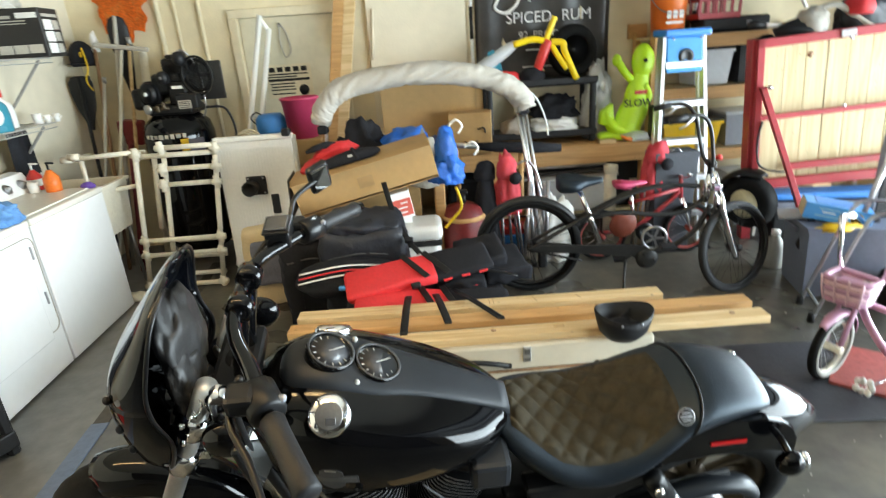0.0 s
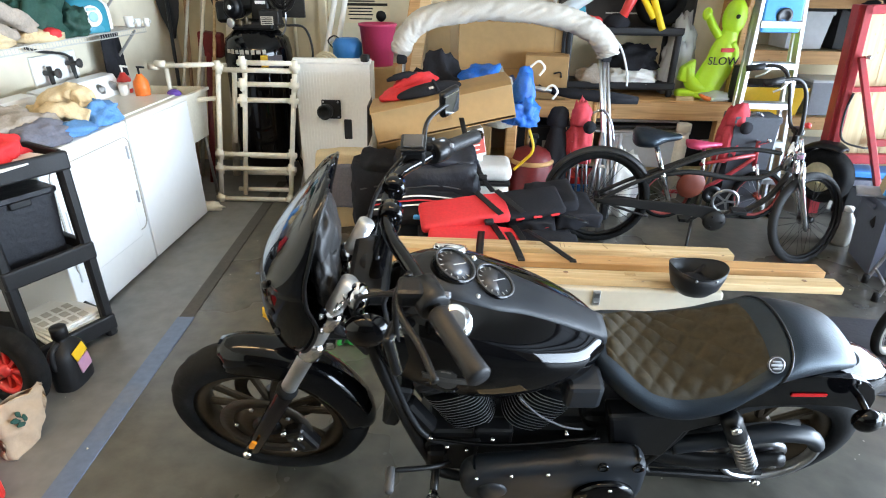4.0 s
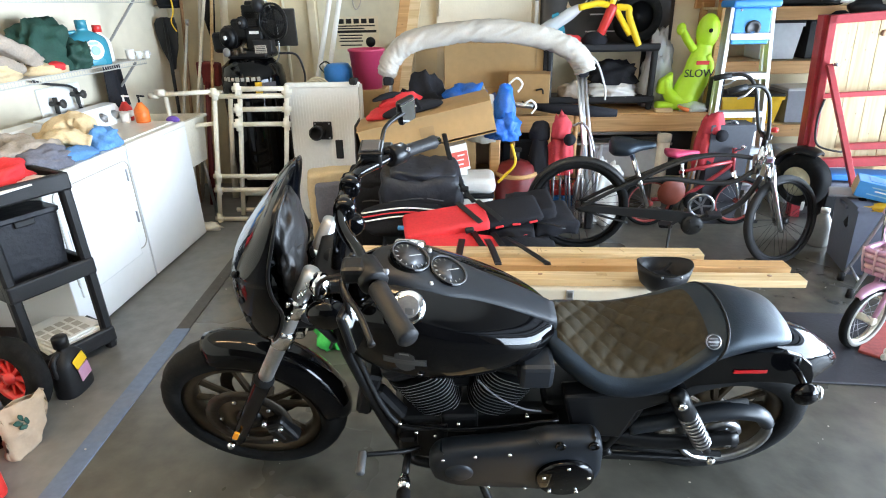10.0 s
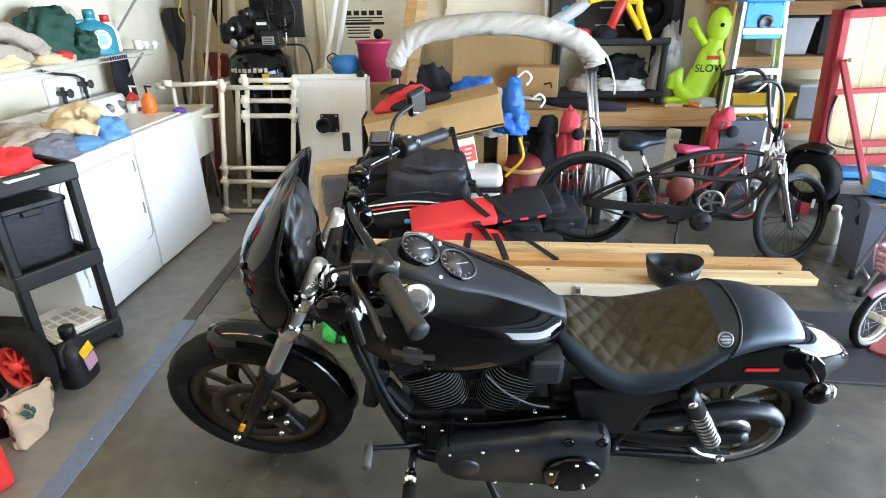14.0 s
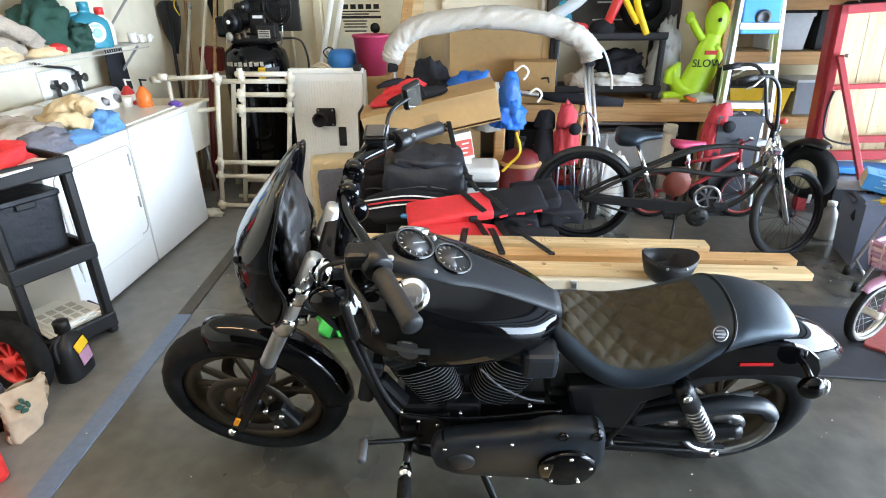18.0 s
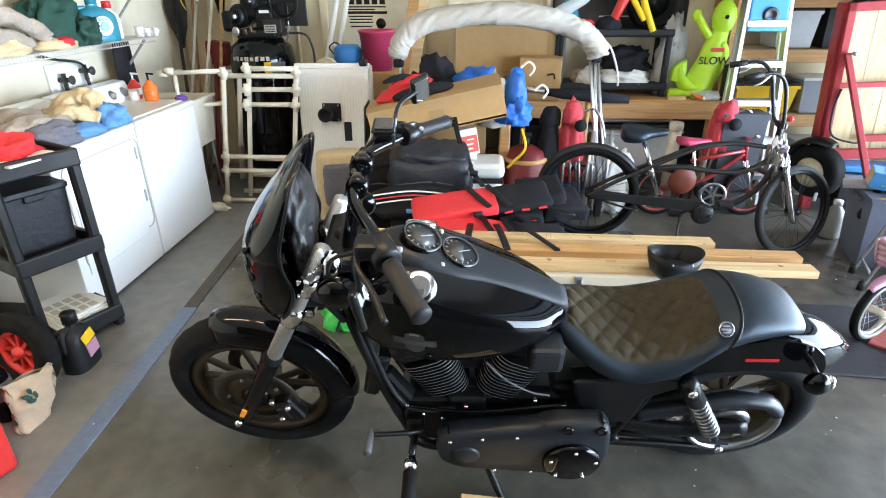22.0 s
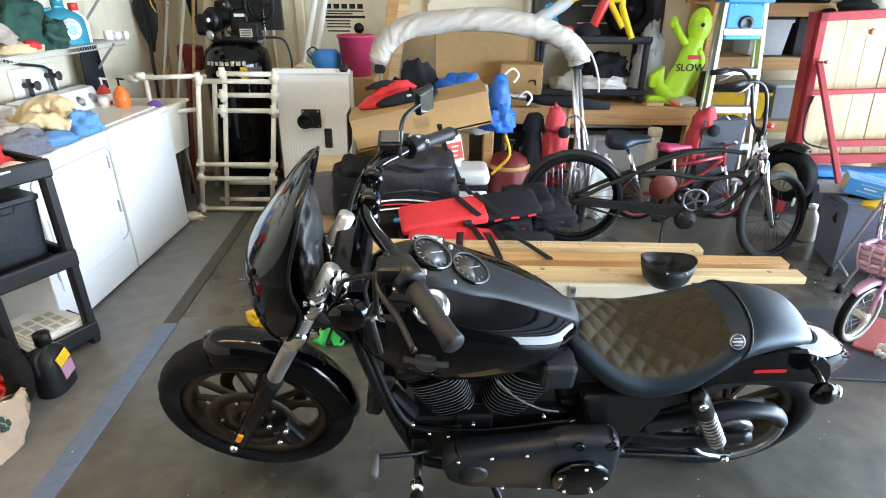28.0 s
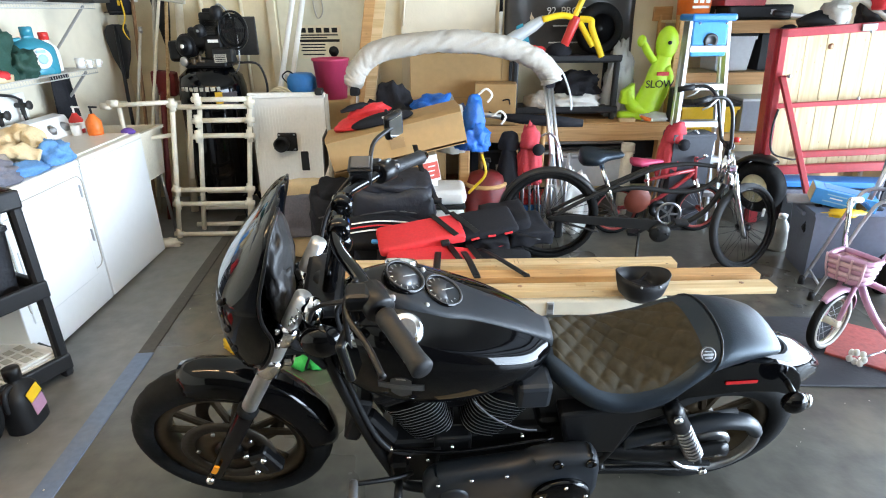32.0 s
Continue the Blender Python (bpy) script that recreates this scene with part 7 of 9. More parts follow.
e = thing("blue_hammock", pose(0.35, 3.87, 0.74), "blue nylon bundle with white plastic hooks", "hammock")
part("cloth", join(lump(0, 0, 0.0, 0.22, 0.2, 0.2, 0.35, 4, 59, 4, fold=0.12), lump(0.0, 0, 0.14, 0.15, 0.14, 0.24, 0.3, 4, 60, 3, fold=0.1)), "tarp_blue", e)
for x, z in ((0.02, 0.4), (0.12, 0.25)):
    part("hook", tube(bend([(x, -0.1, z), (x + 0.05, -0.12, z + 0.04), (x + 0.09, -0.12, z), (x + 0.06, -0.12, z - 0.05)], 5), 0.008, 6), "white_plastic", e)
part("yellow_cord", tube(bend([(0.05, -0.08, -0.02), (0.08, -0.12, -0.15), (0.0, -0.12, -0.25), (-0.04, -0.1, -0.3)], 6), 0.011, 6), "yellow", e)
part("support", box(-0.06, 0.12, -0.36, 0.08, 0.08, 0.76, 0.01), "pine_dark", e, "wooden prop underneath")
e = thing("umbrella", pose(0.75, 4.3, 0.86, 0, 0, -2), "long folded umbrella with a steel shaft", "umbrella")
part("shaft", rod((-0.38, 0, 0.06), (0.0, 0, 0.02), 0.02, 10), "aluminium", e)
part("cover", tube([(-0.15, 0, 0.035), (0.0, 0, 0.02), (0.3, 0, -0.005), (0.5, 0, -0.02)], [0.025, 0.04, 0.045, 0.03], 12), "black_cloth", e)
part("prop", rod((0.2, 0.05, -0.86), (0.2, 0.05, -0.03), 0.02, 8), "pine_dark", e, "wooden prop")
part("prop", rod((-0.3, 0.05, -0.86), (-0.3, 0.02, 0.04), 0.02, 8), "pine_dark", e, "wooden prop")


def slumped_bag(m, s, mat, label, seed):
    """Soft bag with a seam, two straps and a folded-over top."""
    e = thing("duffel_bag", m, label, "bag")
    part("body", soft_box(s[0], s[1], s[2], seed, 0.022, 9, 0.05, 0.6), mat, e)
    part("top_fold", moved(soft_box(s[0] * 0.8, s[1] * 0.55, 0.09, seed + 1, 0.016, 12, 0.0, 0.7), pose(0.02, -0.05, s[2] - 0.07, 18, 5, 0)), mat, e)
    for k in (-1, 1):
        part("strap", tube(bend([(k * s[0] * 0.22, -s[1] * 0.5, s[2] * 0.2), (k * s[0] * 0.2, -s[1] * 0.52, s[2] * 0.6), (k * s[0] * 0.12, -s[1] * 0.3, s[2] * 1.02)], 6), 0.017, 6, flat=0.2), "black_cloth", e)
    part("zip", tube(bend([(-s[0] * 0.4, -s[1] * 0.47, s[2] * 0.72), (0, -s[1] * 0.53, s[2] * 0.76), (s[0] * 0.4, -s[1] * 0.47, s[2] * 0.7)], 6), 0.005, 6), "rubber_grey", e)
    return e


slumped_bag(pose(-0.22, 3.34, 0.0, 0, 0, 4), (0.52, 0.4, 0.7), "grey_bag", "charcoal nylon duffel bag on the floor", 61)
slumped_bag(pose(-0.6, 3.5, 0.0, 0, 0, 12), (0.36, 0.36, 0.6), "black_cloth", "slumped black cloth bag beside the duffel", 62)
e = thing("beige_cushion", pose(-0.88, 3.74, 0.0, 0, 0, 8), "beige padded seat cushion propped on its edge", "cushion")
part("pad", soft_box(0.42, 0.16, 0.56, 5, 0.012, 8, 0.0, 0.5), "towel_beige", e)
# dark grey pad set where the cushion has a dark opening
part("backing", moved(soft_box(0.3, 0.06, 0.3, 6, 0.01, 9, 0.0, 0.4), pose(0.0, -0.1, 0.18)), "slate", e, "dark grey pad for the opening in its front")
e = thing("hanging_strap", pose(0, 0, 0), "black webbing strap trailing from the long carton", "strap")
part("webbing", tube(bend([(-0.07, 3.5, 0.86), (-0.02, 3.33, 0.72), (0.06, 3.15, 0.6), (0.13, 3.02, 0.545)], 6), 0.017, 6, flat=0.15), "black_satin", e)
part("buckle", box(0.07, 3.13, 0.592, 0.05, 0.03, 0.035, 0.006, 1, rot(30, 0, 0)), "black_plastic", e)
e = thing("white_toolbox", pose(0.09, 3.75, 0.06), "white plastic case with a curved lid", "case")
part("base", box(0, 0, 0.24, 0.36, 0.3, 0.16, 0.05, 4), "white_plastic", e)
part("lid", box(0, 0, 0.395, 0.39, 0.32, 0.11, 0.045, 4), "white_plastic", e)
part("carry_strap", box(-0.08, -0.165, 0.4, 0.05, 0.01, 0.14, 0.004), "white_plastic", e)
part("band", box(0, -0.005, 0.325, 0.372, 0.312, 0.03, 0.01), "black_plastic", e)
part("stand", box(0, 0, 0.055, 0.34, 0.28, 0.23, 0.01), "cardboard", e)
part("label", box(-0.06, -0.152, 0.25, 0.1, 0.004, 0.06), "paper", e)
e = thing("red_white_box", pose(0.02, 3.72, 0.56, 0, 0, 10), "small red and white printed carton on the case", "box")
part("body", box(0, 0, 0.09, 0.13, 0.1, 0.19, 0.003, 1, rot(0, -10, 0)), "paper", e)
part("print", box(0.0, -0.051, 0.075, 0.128, 0.004, 0.12, 0.002, 1, rot(0, -10, 0)), "faded_red", e, "faded red printed face")
for q in range(3):
    part("print_bar", box(-0.01 + 0.01 * q, -0.054, 0.04 + 0.035 * q, 0.08 - 0.015 * q, 0.003, 0.01, 0.001, 1, rot(0, -10, 0)), "paper", e)
part("pedestal", box(0, 0.02, -0.02, 0.12, 0.1, 0.05, 0.005), "white_plastic", e)
e = thing("red_gas_can", pose(0.455, 3.98, 0.0), "dark red metal cylinder tank on the floor", "canister")
part("body", lathe([(0.001, 0), (0.15, 0.0), (0.16, 0.04), (0.16, 0.44), (0.13, 0.52), (0.06, 0.55), (0.001, 0.55)], (0, 0, 0), "Z", 28), "dark_red", e)
part("band", lathe([(0.161, 0.44), (0.166, 0.45), (0.161, 0.47)], (0, 0, 0), "Z", 28), "pine_dark", e)
part("valve", join(rod((0, 0, 0.54), (0, 0, 0.62), 0.025, 10), box(0.0, 0, 0.63, 0.07, 0.05, 0.03, 0.006)), "black_plastic", e)
e = thing("black_speaker_tube", pose(0.63, 4.02, 0.0), "tall black rubber boot-like bag standing upright", "bag")
part("tube", lump(0, 0, 0, 0.2, 0.2, 0.78, 0.15, 3, 63, 4), "black_cloth", e)
part("top_roll", lump(0.0, 0, 0.7, 0.15, 0.14, 0.14, 0.2, 3, 64, 3), "black_cloth", e)
for k, (x, y, z, r, lb) in enumerate(((0.82, 4.0, 0.5, -3, "red folding chair bag standing by the canopy pole"), (1.86, 4.12, 0.52, 5, "red canvas folding chair standing upright"))):
    e = thing("folded_chair", pose(x, y, 0, 0, r, 0), lb, "chair", "folded red chairs")
    bagz = 0.44
    part("canvas", join(lump(0, 0, bagz, 0.18, 0.15, 0.42, 0.3, 4, 65 + k, 4, fold=0.1), lump(0.0, -0.03, bagz + 0.28, 0.15, 0.12, 0.16, 0.3, 4, 67 + k, 3)), "faded_canvas", e)
    for dx, dy in ((-0.06, -0.04), (0.06, -0.04), (-0.05, 0.05), (0.05, 0.05), (0.0, 0.0)):
        part("leg", rod((dx * 1.3, dy * 1.2, 0.0), (dx * 0.7, dy, 0.75), 0.01, 8), "steel", e)
        part("foot", lathe([(0.015, 0), (0.015, 0.03), (0.01, 0.035)], (dx * 1.3, dy * 1.2, 0), "Z", 8), "black_plastic", e)
    part("frame_bow", tube(bend([(0.08, -0.02, bagz + 0.36), (0.15, -0.03, bagz + 0.38), (0.21, -0.04, bagz + 0.3), (0.24, -0.05, bagz + 0.16)], 5), 0.009, 8), "steel", e, "bent steel tube")
    part("side_tag", lathe([(0.045, 0.0), (0.045, -0.01), (0.001, -0.012)], (0.05, -0.1, bagz + 0.28), "Y", 16), "black_cloth", e)
# under the bench
# black crates for dark boxes here, added to bring down the brightness
for x, w, h, lb in ((0.62, 0.46, 0.34, "black plastic crate stored beneath the bench"), (1.95, 0.3, 0.42, "black plastic crate in the shade of the bench")):
    e = thing("storage_crate", pose(x, 4.86, 0.21), lb, "crate", "crates under the bench")
    part("body", box(0, 0, h / 2, w, 0.34, h, 0.015, 2), "black_plastic", e)
    part("rim", box(0, 0, h - 0.015, w + 0.03, 0.37, 0.03, 0.008), "black_plastic", e)
    part("label", box(0.05, -0.172, h * 0.5, 0.1, 0.004, 0.06), "shaft_grey", e)
for k, (z, r) in enumerate(((0.505, 2), (0.545, -3), (0.59, 1))):
    single("stored_board", box(1.38, 4.72 + 0.02 * k, z, 0.95 - 0.1 * k, 0.11, 0.022, 0.003, 1, rot(0, r * 0.4, r)), "shaft_grey" if k != 1 else "guard_grey", "thin grey board laid on the tote under the bench", "board", group="boards under the bench")
e = thing("grey_tote", pose(1.45, 4.8, 0.21), "long grey plastic tote under the bench", "tote")
part("body", box(0, 0, 0.14, 0.56, 0.36, 0.28, 0.02, 2), "bin_clear", e)
part("rim", box(0, 0, 0.285, 0.6, 0.4, 0.025, 0.008), "bin_clear", e)
e = thing("white_pail", pose(1.72, 4.5, 0.0), "white plastic pipe section standing upright", "pipe")
part("pipe", lathe([(0.05, 0), (0.05, 0.62), (0.044, 0.62), (0.044, 0.0)], (0, 0, 0), "Z", 20, closed=True), "pvc", e)
part("collar", lathe([(0.051, 0.56), (0.057, 0.565), (0.057, 0.62), (0.051, 0.625)], (0, 0, 0), "Z", 20, closed=True), "pvc", e)
single("white_sack", lump(1.14, 4.15, 0.0, 0.36, 0.24, 0.5, 0.35, 4, 71, 4, fold=0.1), "paper", "white plastic sack slumped on the floor", "sack")
e = thing("tackle_box", pose(0.95, 4.3, 0), "blue and red tackle box under clutter", "box")
part("base", box(0, 0, 0.1, 0.4, 0.25, 0.2, 0.015, 2), "blue", e)
part("lid", box(0, 0, 0.23, 0.41, 0.26, 0.06, 0.015, 2), "red_plastic", e)
part("handle", tube(bend([(-0.08, 0, 0.26), (-0.06, 0, 0.3), (0.06, 0, 0.3), (0.08, 0, 0.26)], 4), 0.009, 6), "black_plastic", e)
for i, (x, r) in enumerate(((0.9, 4), (0.98, -3), (1.06, 2))):
    e = thing("tent_pole_bundle", pose(x, 3.98, 0, 0, r, 0), "thin grey metal poles standing in clutter", "pole", "grey poles")
    part("pole", rod((0, 0, 0), (0.01, 0.03, 0.66), 0.014, 8), "steel", e)
    part("cap", lathe([(0.018, 0), (0.018, 0.03), (0.013, 0.035)], (0, 0, 0), "Z", 8), "black_plastic", e)


# ---- right-hand shelves, ladder, trailer, garage door ----
e = thing("lumber_rack", pose(0, 0, 0), "rough wooden wall rack crowded with bins", "rack")
for z in (0.6, 1.12, 1.53):
    part("beam", box(2.78, 4.72, z, 1.36, 0.045, 0.1, 0.004), "pine_dark", e)
    part("shelf_board", box(2.78, 4.95, z + 0.04, 1.36, 0.42, 0.02), "plywood", e)
for x in (2.12, 3.44):
    for y in (4.76, 5.14):
        part("post", box(x, y, 0.81, 0.045, 0.07, 1.62, 0.003), "pine_dark", e)
single("wall_block", box(2.13, YN - 0.03, 1.63, 0.16, 0.05, 0.12, 0.004), "pine_dark", "short wooden block screwed to the wall", "wood block")


def tote(m, sx, sy, sz, mat, lidmat, label, group=""):
    e = thing("storage_tote", m, label, "bin", group)
    loops = [[V(sx / 2 * k * a, sy / 2 * k * b, z) for a, b in ((-1, -1), (1, -1), (1, 1), (-1, 1))] for k, z in ((0.86, 0), (0.98, sz), (1.04, sz), (1.04, sz + 0.025), (0.98, sz + 0.025))]
    part("body", shade(rings(loops), False), mat, e)
    if lidmat:
        part("lid", box(0, 0, sz + 0.035, sx * 1.05, sy * 1.05, 0.025, 0.008, 2), lidmat, e)
    for s in (-1, 1):
        part("handle", box(s * sx * 0.52, 0, sz - 0.03, 0.02, sy * 0.3, 0.03, 0.006), mat, e)
    return e


RK = "totes on the rack"
M["dark_bin"] = material("dark_grey_bin", (0.05, 0.055, 0.068), 0.6, vary=0.15, scale=7)
tote(pose(2.62, 4.9, 1.18), 0.32, 0.32, 0.25, "bin_clear", "black_plastic", "clear grey plastic tote on the rack", RK)
tote(pose(2.98, 4.9, 1.18), 0.3, 0.32, 0.25, "black_plastic", "black_plastic", "black plastic tote on the rack", RK)
tote(pose(2.48, 4.86, 0.66), 0.5, 0.3, 0.2, "yellow", "black_plastic", "yellow plastic tote with a black lid", RK)
tote(pose(2.95, 4.88, 0.66), 0.36, 0.3, 0.24, "grey_plastic", "bin_clear", "grey plastic tote on the rack", RK)
tote(pose(2.06, 4.14, 0.0), 0.32, 0.2, 0.74, "dark_bin", "dark_bin", "tall dark grey plastic bin on the floor", RK)
tote(pose(3.05, 4.7, 0.0), 0.5, 0.36, 0.4, "bin_clear", "bin_clear", "pale grey tote on the floor", RK)
single("black_garment_bag", lump(2.98, 4.78, 1.46, 0.3, 0.26, 0.1, 0.4, 5, 81, 3), "black_cloth", "black plastic bag stuffed on the tote", "bag")
# top of the rack
RT = 1.582
e = thing("orange_bucket", pose(2.27, 4.88, RT), "orange plastic builder's bucket on the rack", "bucket")
part("body", lathe([(0.001, 0), (0.125, 0), (0.145, 0.3), (0.15, 0.33), (0.158, 0.36), (0.15, 0.36), (0.12, 0.01), (0.001, 0.01)], (0, 0, 0), "Z", 28), "orange", e)
part("rim", lathe([(0.15, 0.3), (0.16, 0.305), (0.16, 0.318), (0.15, 0.322)], (0, 0, 0), "Z", 28), "orange", e)
part("handle", tube(bend([(-0.155, 0, 0.3), (-0.12, -0.13, 0.2), (0, -0.17, 0.16), (0.12, -0.13, 0.2), (0.155, 0, 0.3)], 5), 0.004, 6), "steel", e)
part("print", join(*[box(-0.05 + 0.05 * i, -0.137, 0.16, 0.035, 0.008, 0.06, 0.002) for i in range(3)] + [box(0, -0.132, 0.1, 0.14, 0.008, 0.02, 0.002)]), "paper", e, "pale printed marks")
e = thing("red_crate", pose(2.62, 4.88, RT + 0.12), "dark red plastic milk crate on the rack", "crate")
for z in (0.01, 0.13, 0.25):
    for s in (-1, 1):
        part("rail", box(0, s * 0.15, z, 0.34, 0.012, 0.045 if z != 0.13 else 0.02, 0.003), "red_paint", e)
        part("rail", box(s * 0.165, 0, z, 0.012, 0.3, 0.045 if z != 0.13 else 0.02, 0.003), "red_paint", e)
for i in range(6):
    for s in (-1, 1):
        part("slat", box(-0.16 + 0.064 * i, s * 0.15, 0.13, 0.022, 0.01, 0.24), "red_paint", e)
part("base", box(0, 0, 0.006, 0.33, 0.3, 0.012), "red_paint", e)
e = thing("black_case", pose(2.78, 4.92, RT), "flat black plastic tool case on the rack", "case")
part("shell", box(0, 0, 0.058, 0.55, 0.34, 0.116, 0.02, 2), "black_plastic", e)
part("latch", box(0.1, -0.172, 0.06, 0.04, 0.01, 0.04, 0.003), "steel", e)
for i, (x, q) in enumerate(((2.5, 10), (2.62, -8), (2.86, 4))):
    e = thing("hand_tool", pose(x, 4.97, RT + (0.36 if i else 0.0), 0, q, 0), "long-handled hand tool standing on the rack", "tool", "tools on the rack")
    part("shaft", rod((0, 0, 0.0), (0, 0, 0.16 if i else 0.42), 0.012, 8), "steel", e)
    part("grip", rod((0, 0, 0.08), (0, 0, 0.18), 0.018, 8), "black_plastic", e)

# aluminium stepladder with a blue top
e = thing("step_ladder", pose(2.15, 4.32, 0), "aluminium stepladder with a blue plastic top", "ladder")
LX = 0.145
for s in (-1, 1):
    part("front_rail", bar((s * 0.215, -0.22, 0), (s * LX, 0.0, 1.6), 0.028, 0.07, 0.004, up=(0, 1, 0)), "aluminium", e)
    part("rear_rail", bar((s * 0.205, -0.1, 0), (s * LX, 0.05, 1.58), 0.024, 0.04, 0.004, up=(0, 1, 0)), "aluminium", e)
    part("foot", box(s * 0.215, -0.22, 0.012, 0.05, 0.09, 0.024, 0.006), "black_plastic", e)
for i in range(5):
    z = 0.3 + 0.275 * i
    k = z / 1.6
    part("step", box(0, -0.22 * (1 - k) - 0.005, z, 2 * (0.215 - 0.07 * k) - 0.02, 0.085, 0.028, 0.005), "aluminium", e)
    part("step_edge", box(0, -0.22 * (1 - k) - 0.048, z - 0.012, 2 * (0.215 - 0.07 * k) - 0.02, 0.006, 0.04, 0.002), "aluminium", e)
top = part("top_cap", box(0, 0.02, 1.61, 0.34, 0.24, 0.05, 0.015, 2), "blue", e, "blue plastic top tray")
M["sky_plastic"] = material("light_blue_plastic", (0.05, 0.27, 0.6), 0.4, vary=0.1, scale=8)
fp = part("front_plate", box(0, -0.045, 1.46, 0.27, 0.025, 0.25, 0.012, 2, rot(-8, 0, 0)), "sky_plastic", e, "light blue plastic plate")
part("plate_hole", lathe([(0.055, 0.0), (0.055, -0.006), (0.035, -0.01), (0.03, -0.003), (0.001, -0.003)], (0.01, -0.06, 1.445), "Y", 24), "hose", fp)
for sx in (-1, 1):
    part("rivet", lathe([(0.009, 0), (0.009, -0.008), (0.001, -0.01)], (0.1 * sx, -0.075, 1.57), "Y", 8), "steel", fp)
for s in (-1, 1):
    part("spreader", bar((s * 0.2, -0.1, 0.8), (s * 0.19, 0.0, 0.72), 0.006, 0.02), "steel", e)

# folded red utility trailer standing on end
e = thing("utility_trailer", pose(2.75, 4.2, 0, 0, -4, -9), "folded red steel trailer with plywood deck, standing upright", "trailer")
part("side_channel", box(-0.0, 0.05, 0.98, 0.05, 0.12, 1.1, 0.004), "red_paint", e, "red steel side channel")
part("front_rail", box(0.02, -0.035, 0.98, 0.05, 0.04, 1.1, 0.004), "red_paint", e)
part("top_rail", box(0.62, -0.03, 1.5, 1.25, 0.05, 0.06, 0.004), "red_paint", e)
part("middle_rail", box(0.62, -0.03, 0.97, 1.2, 0.035, 0.035, 0.003), "red_paint", e)
part("bottom_rail", box(0.62, -0.03, 0.46, 1.25, 0.05, 0.07, 0.004), "red_paint", e)
part("lower_rail", box(0.72, -0.03, 0.58, 0.95, 0.04, 0.05, 0.004), "red_paint", e)
part("far_rail", box(1.24, -0.02, 0.98, 0.05, 0.06, 1.1, 0.004), "red_paint", e)
for zc, hh in ((1.23, 0.5), (0.72, 0.47)):
    for i in range(8):
        part("deck_board", box(0.13 + 0.1455 * i, 0.02 + 0.0015 * (i * 7 % 3), zc, 0.1425, 0.02, hh, 0.002), "plywood", e, "weathered deck board")
part("brace", bar((0.03, -0.08, 1.2), (0.33, -0.24, 0.16), 0.04, 0.04, 0.004), "red_paint", e, "red diagonal strut")
part("brace_pin", lathe([(0.014, 0), (0.014, -0.03), (0.001, -0.032)], (0.065, -0.1, 1.2), "Y", 10), "steel", e)
part("wire", tube(bend([(0.05, -0.06, 0.95), (0.02, -0.07, 0.8), (0.04, -0.08, 0.62), (0.18, -0.09, 0.56), (0.24, -0.08, 0.56)], 6), 0.008, 6), "hose", e)
for x, z in ((0.6, 1.47), (0.6, 1.0), (0.9, 1.4)):
    part("bolt", lathe([(0.012, 0), (0.012, -0.012), (0.001, -0.013)], (x, -0.055, z), "Y", 8), "steel", e)
part("knot", lathe([(0.022, 0), (0.022, -0.003), (0.001, -0.004)], (0.38, 0.012, 1.38), "Y", 16), "wood_dark", e)
part("hinge", box(0.58, -0.06, 1.5, 0.1, 0.02, 0.05, 0.004), "steel", e)
wl = part("wheel", moved(tyre(0.21, 0.15, 0.115, 44), Matrix.Translation((-0.01, -0.06, 0.335)) @ rot(0, 0, -54)), "rubber", e, "thick black trailer tyre")
part("rim", moved(lathe([(0.115, -0.07), (0.111, -0.06), (0.103, -0.045), (0.07, -0.055), (0.052, -0.06), (0.044, -0.045), (0.001, -0.045)], (0, 0, 0), "Y", 32), Matrix.Translation((-0.01, -0.06, 0.335)) @ rot(0, 0, -54)), "cream_rim", wl, "cream painted steel rim")
for i in range(4):
    a = 2 * math.pi * i / 4 + 0.5
    part("rim_slot", moved(lathe([(0.014, -0.062), (0.014, -0.066), (0.001, -0.067)], (0.085 * math.cos(a), 0, 0.085 * math.sin(a)), "Y", 10), Matrix.Translation((-0.01, -0.06, 0.335)) @ rot(0, 0, -54)), "black_satin", wl)
part("mudguard", moved(arc_guard((0.0, 0.0), 0.262, 60, 178, 0.09, drop=0.02), Matrix.Translation((-0.01, -0.04, 0.335)) @ rot(0, 0, -54)), "black_satin", e, "black steel mudguard")
part("axle_leg", box(0.0, 0.05, 0.22, 0.07, 0.1, 0.44, 0.004), "red_paint", e)
part("axle_leg", box(1.2, 0.05, 0.22, 0.07, 0.1, 0.44, 0.004), "red_paint", e)
e = thing("blue_foam_pad", pose(3.3, 4.12, 0, 0, 0, -8), "stack of blue foam boards behind the bin", "board")
for z in (0.3, 0.37):
    part("board", box(0, 0, z, 0.9, 0.2, 0.05, 0.012, 2), "slate" if z < 0.35 else "blue", e)
part("support", box(0, 0, 0.137, 0.8, 0.16, 0.274, 0.01), "black_plastic", e)

# clutter on top of the trailer
e = thing("leaf_blower", pose(3.1, 4.32, 1.525, 0, 0, -9), "engine-driven trimmer with green-tipped tube on trailer", "trimmer")
part("engine", join(lump(0, 0, 0, 0.22, 0.2, 0.2, 0.3, 5, 91, 3), box(0.02, 0, 0.1, 0.12, 0.14, 0.14, 0.02, 2)), "shaft_grey", e)
part("housing", lump(-0.08, 0, 0, 0.36, 0.2, 0.12, 0.2, 4, 92, 3), "black_plastic", e)
part("tube", tube(bend([(0.04, 0, 0.18), (0.15, -0.02, 0.2), (0.3, -0.03, 0.1), (0.42, -0.04, 0.02)], 5), 0.022, 10), "shaft_grey", e)
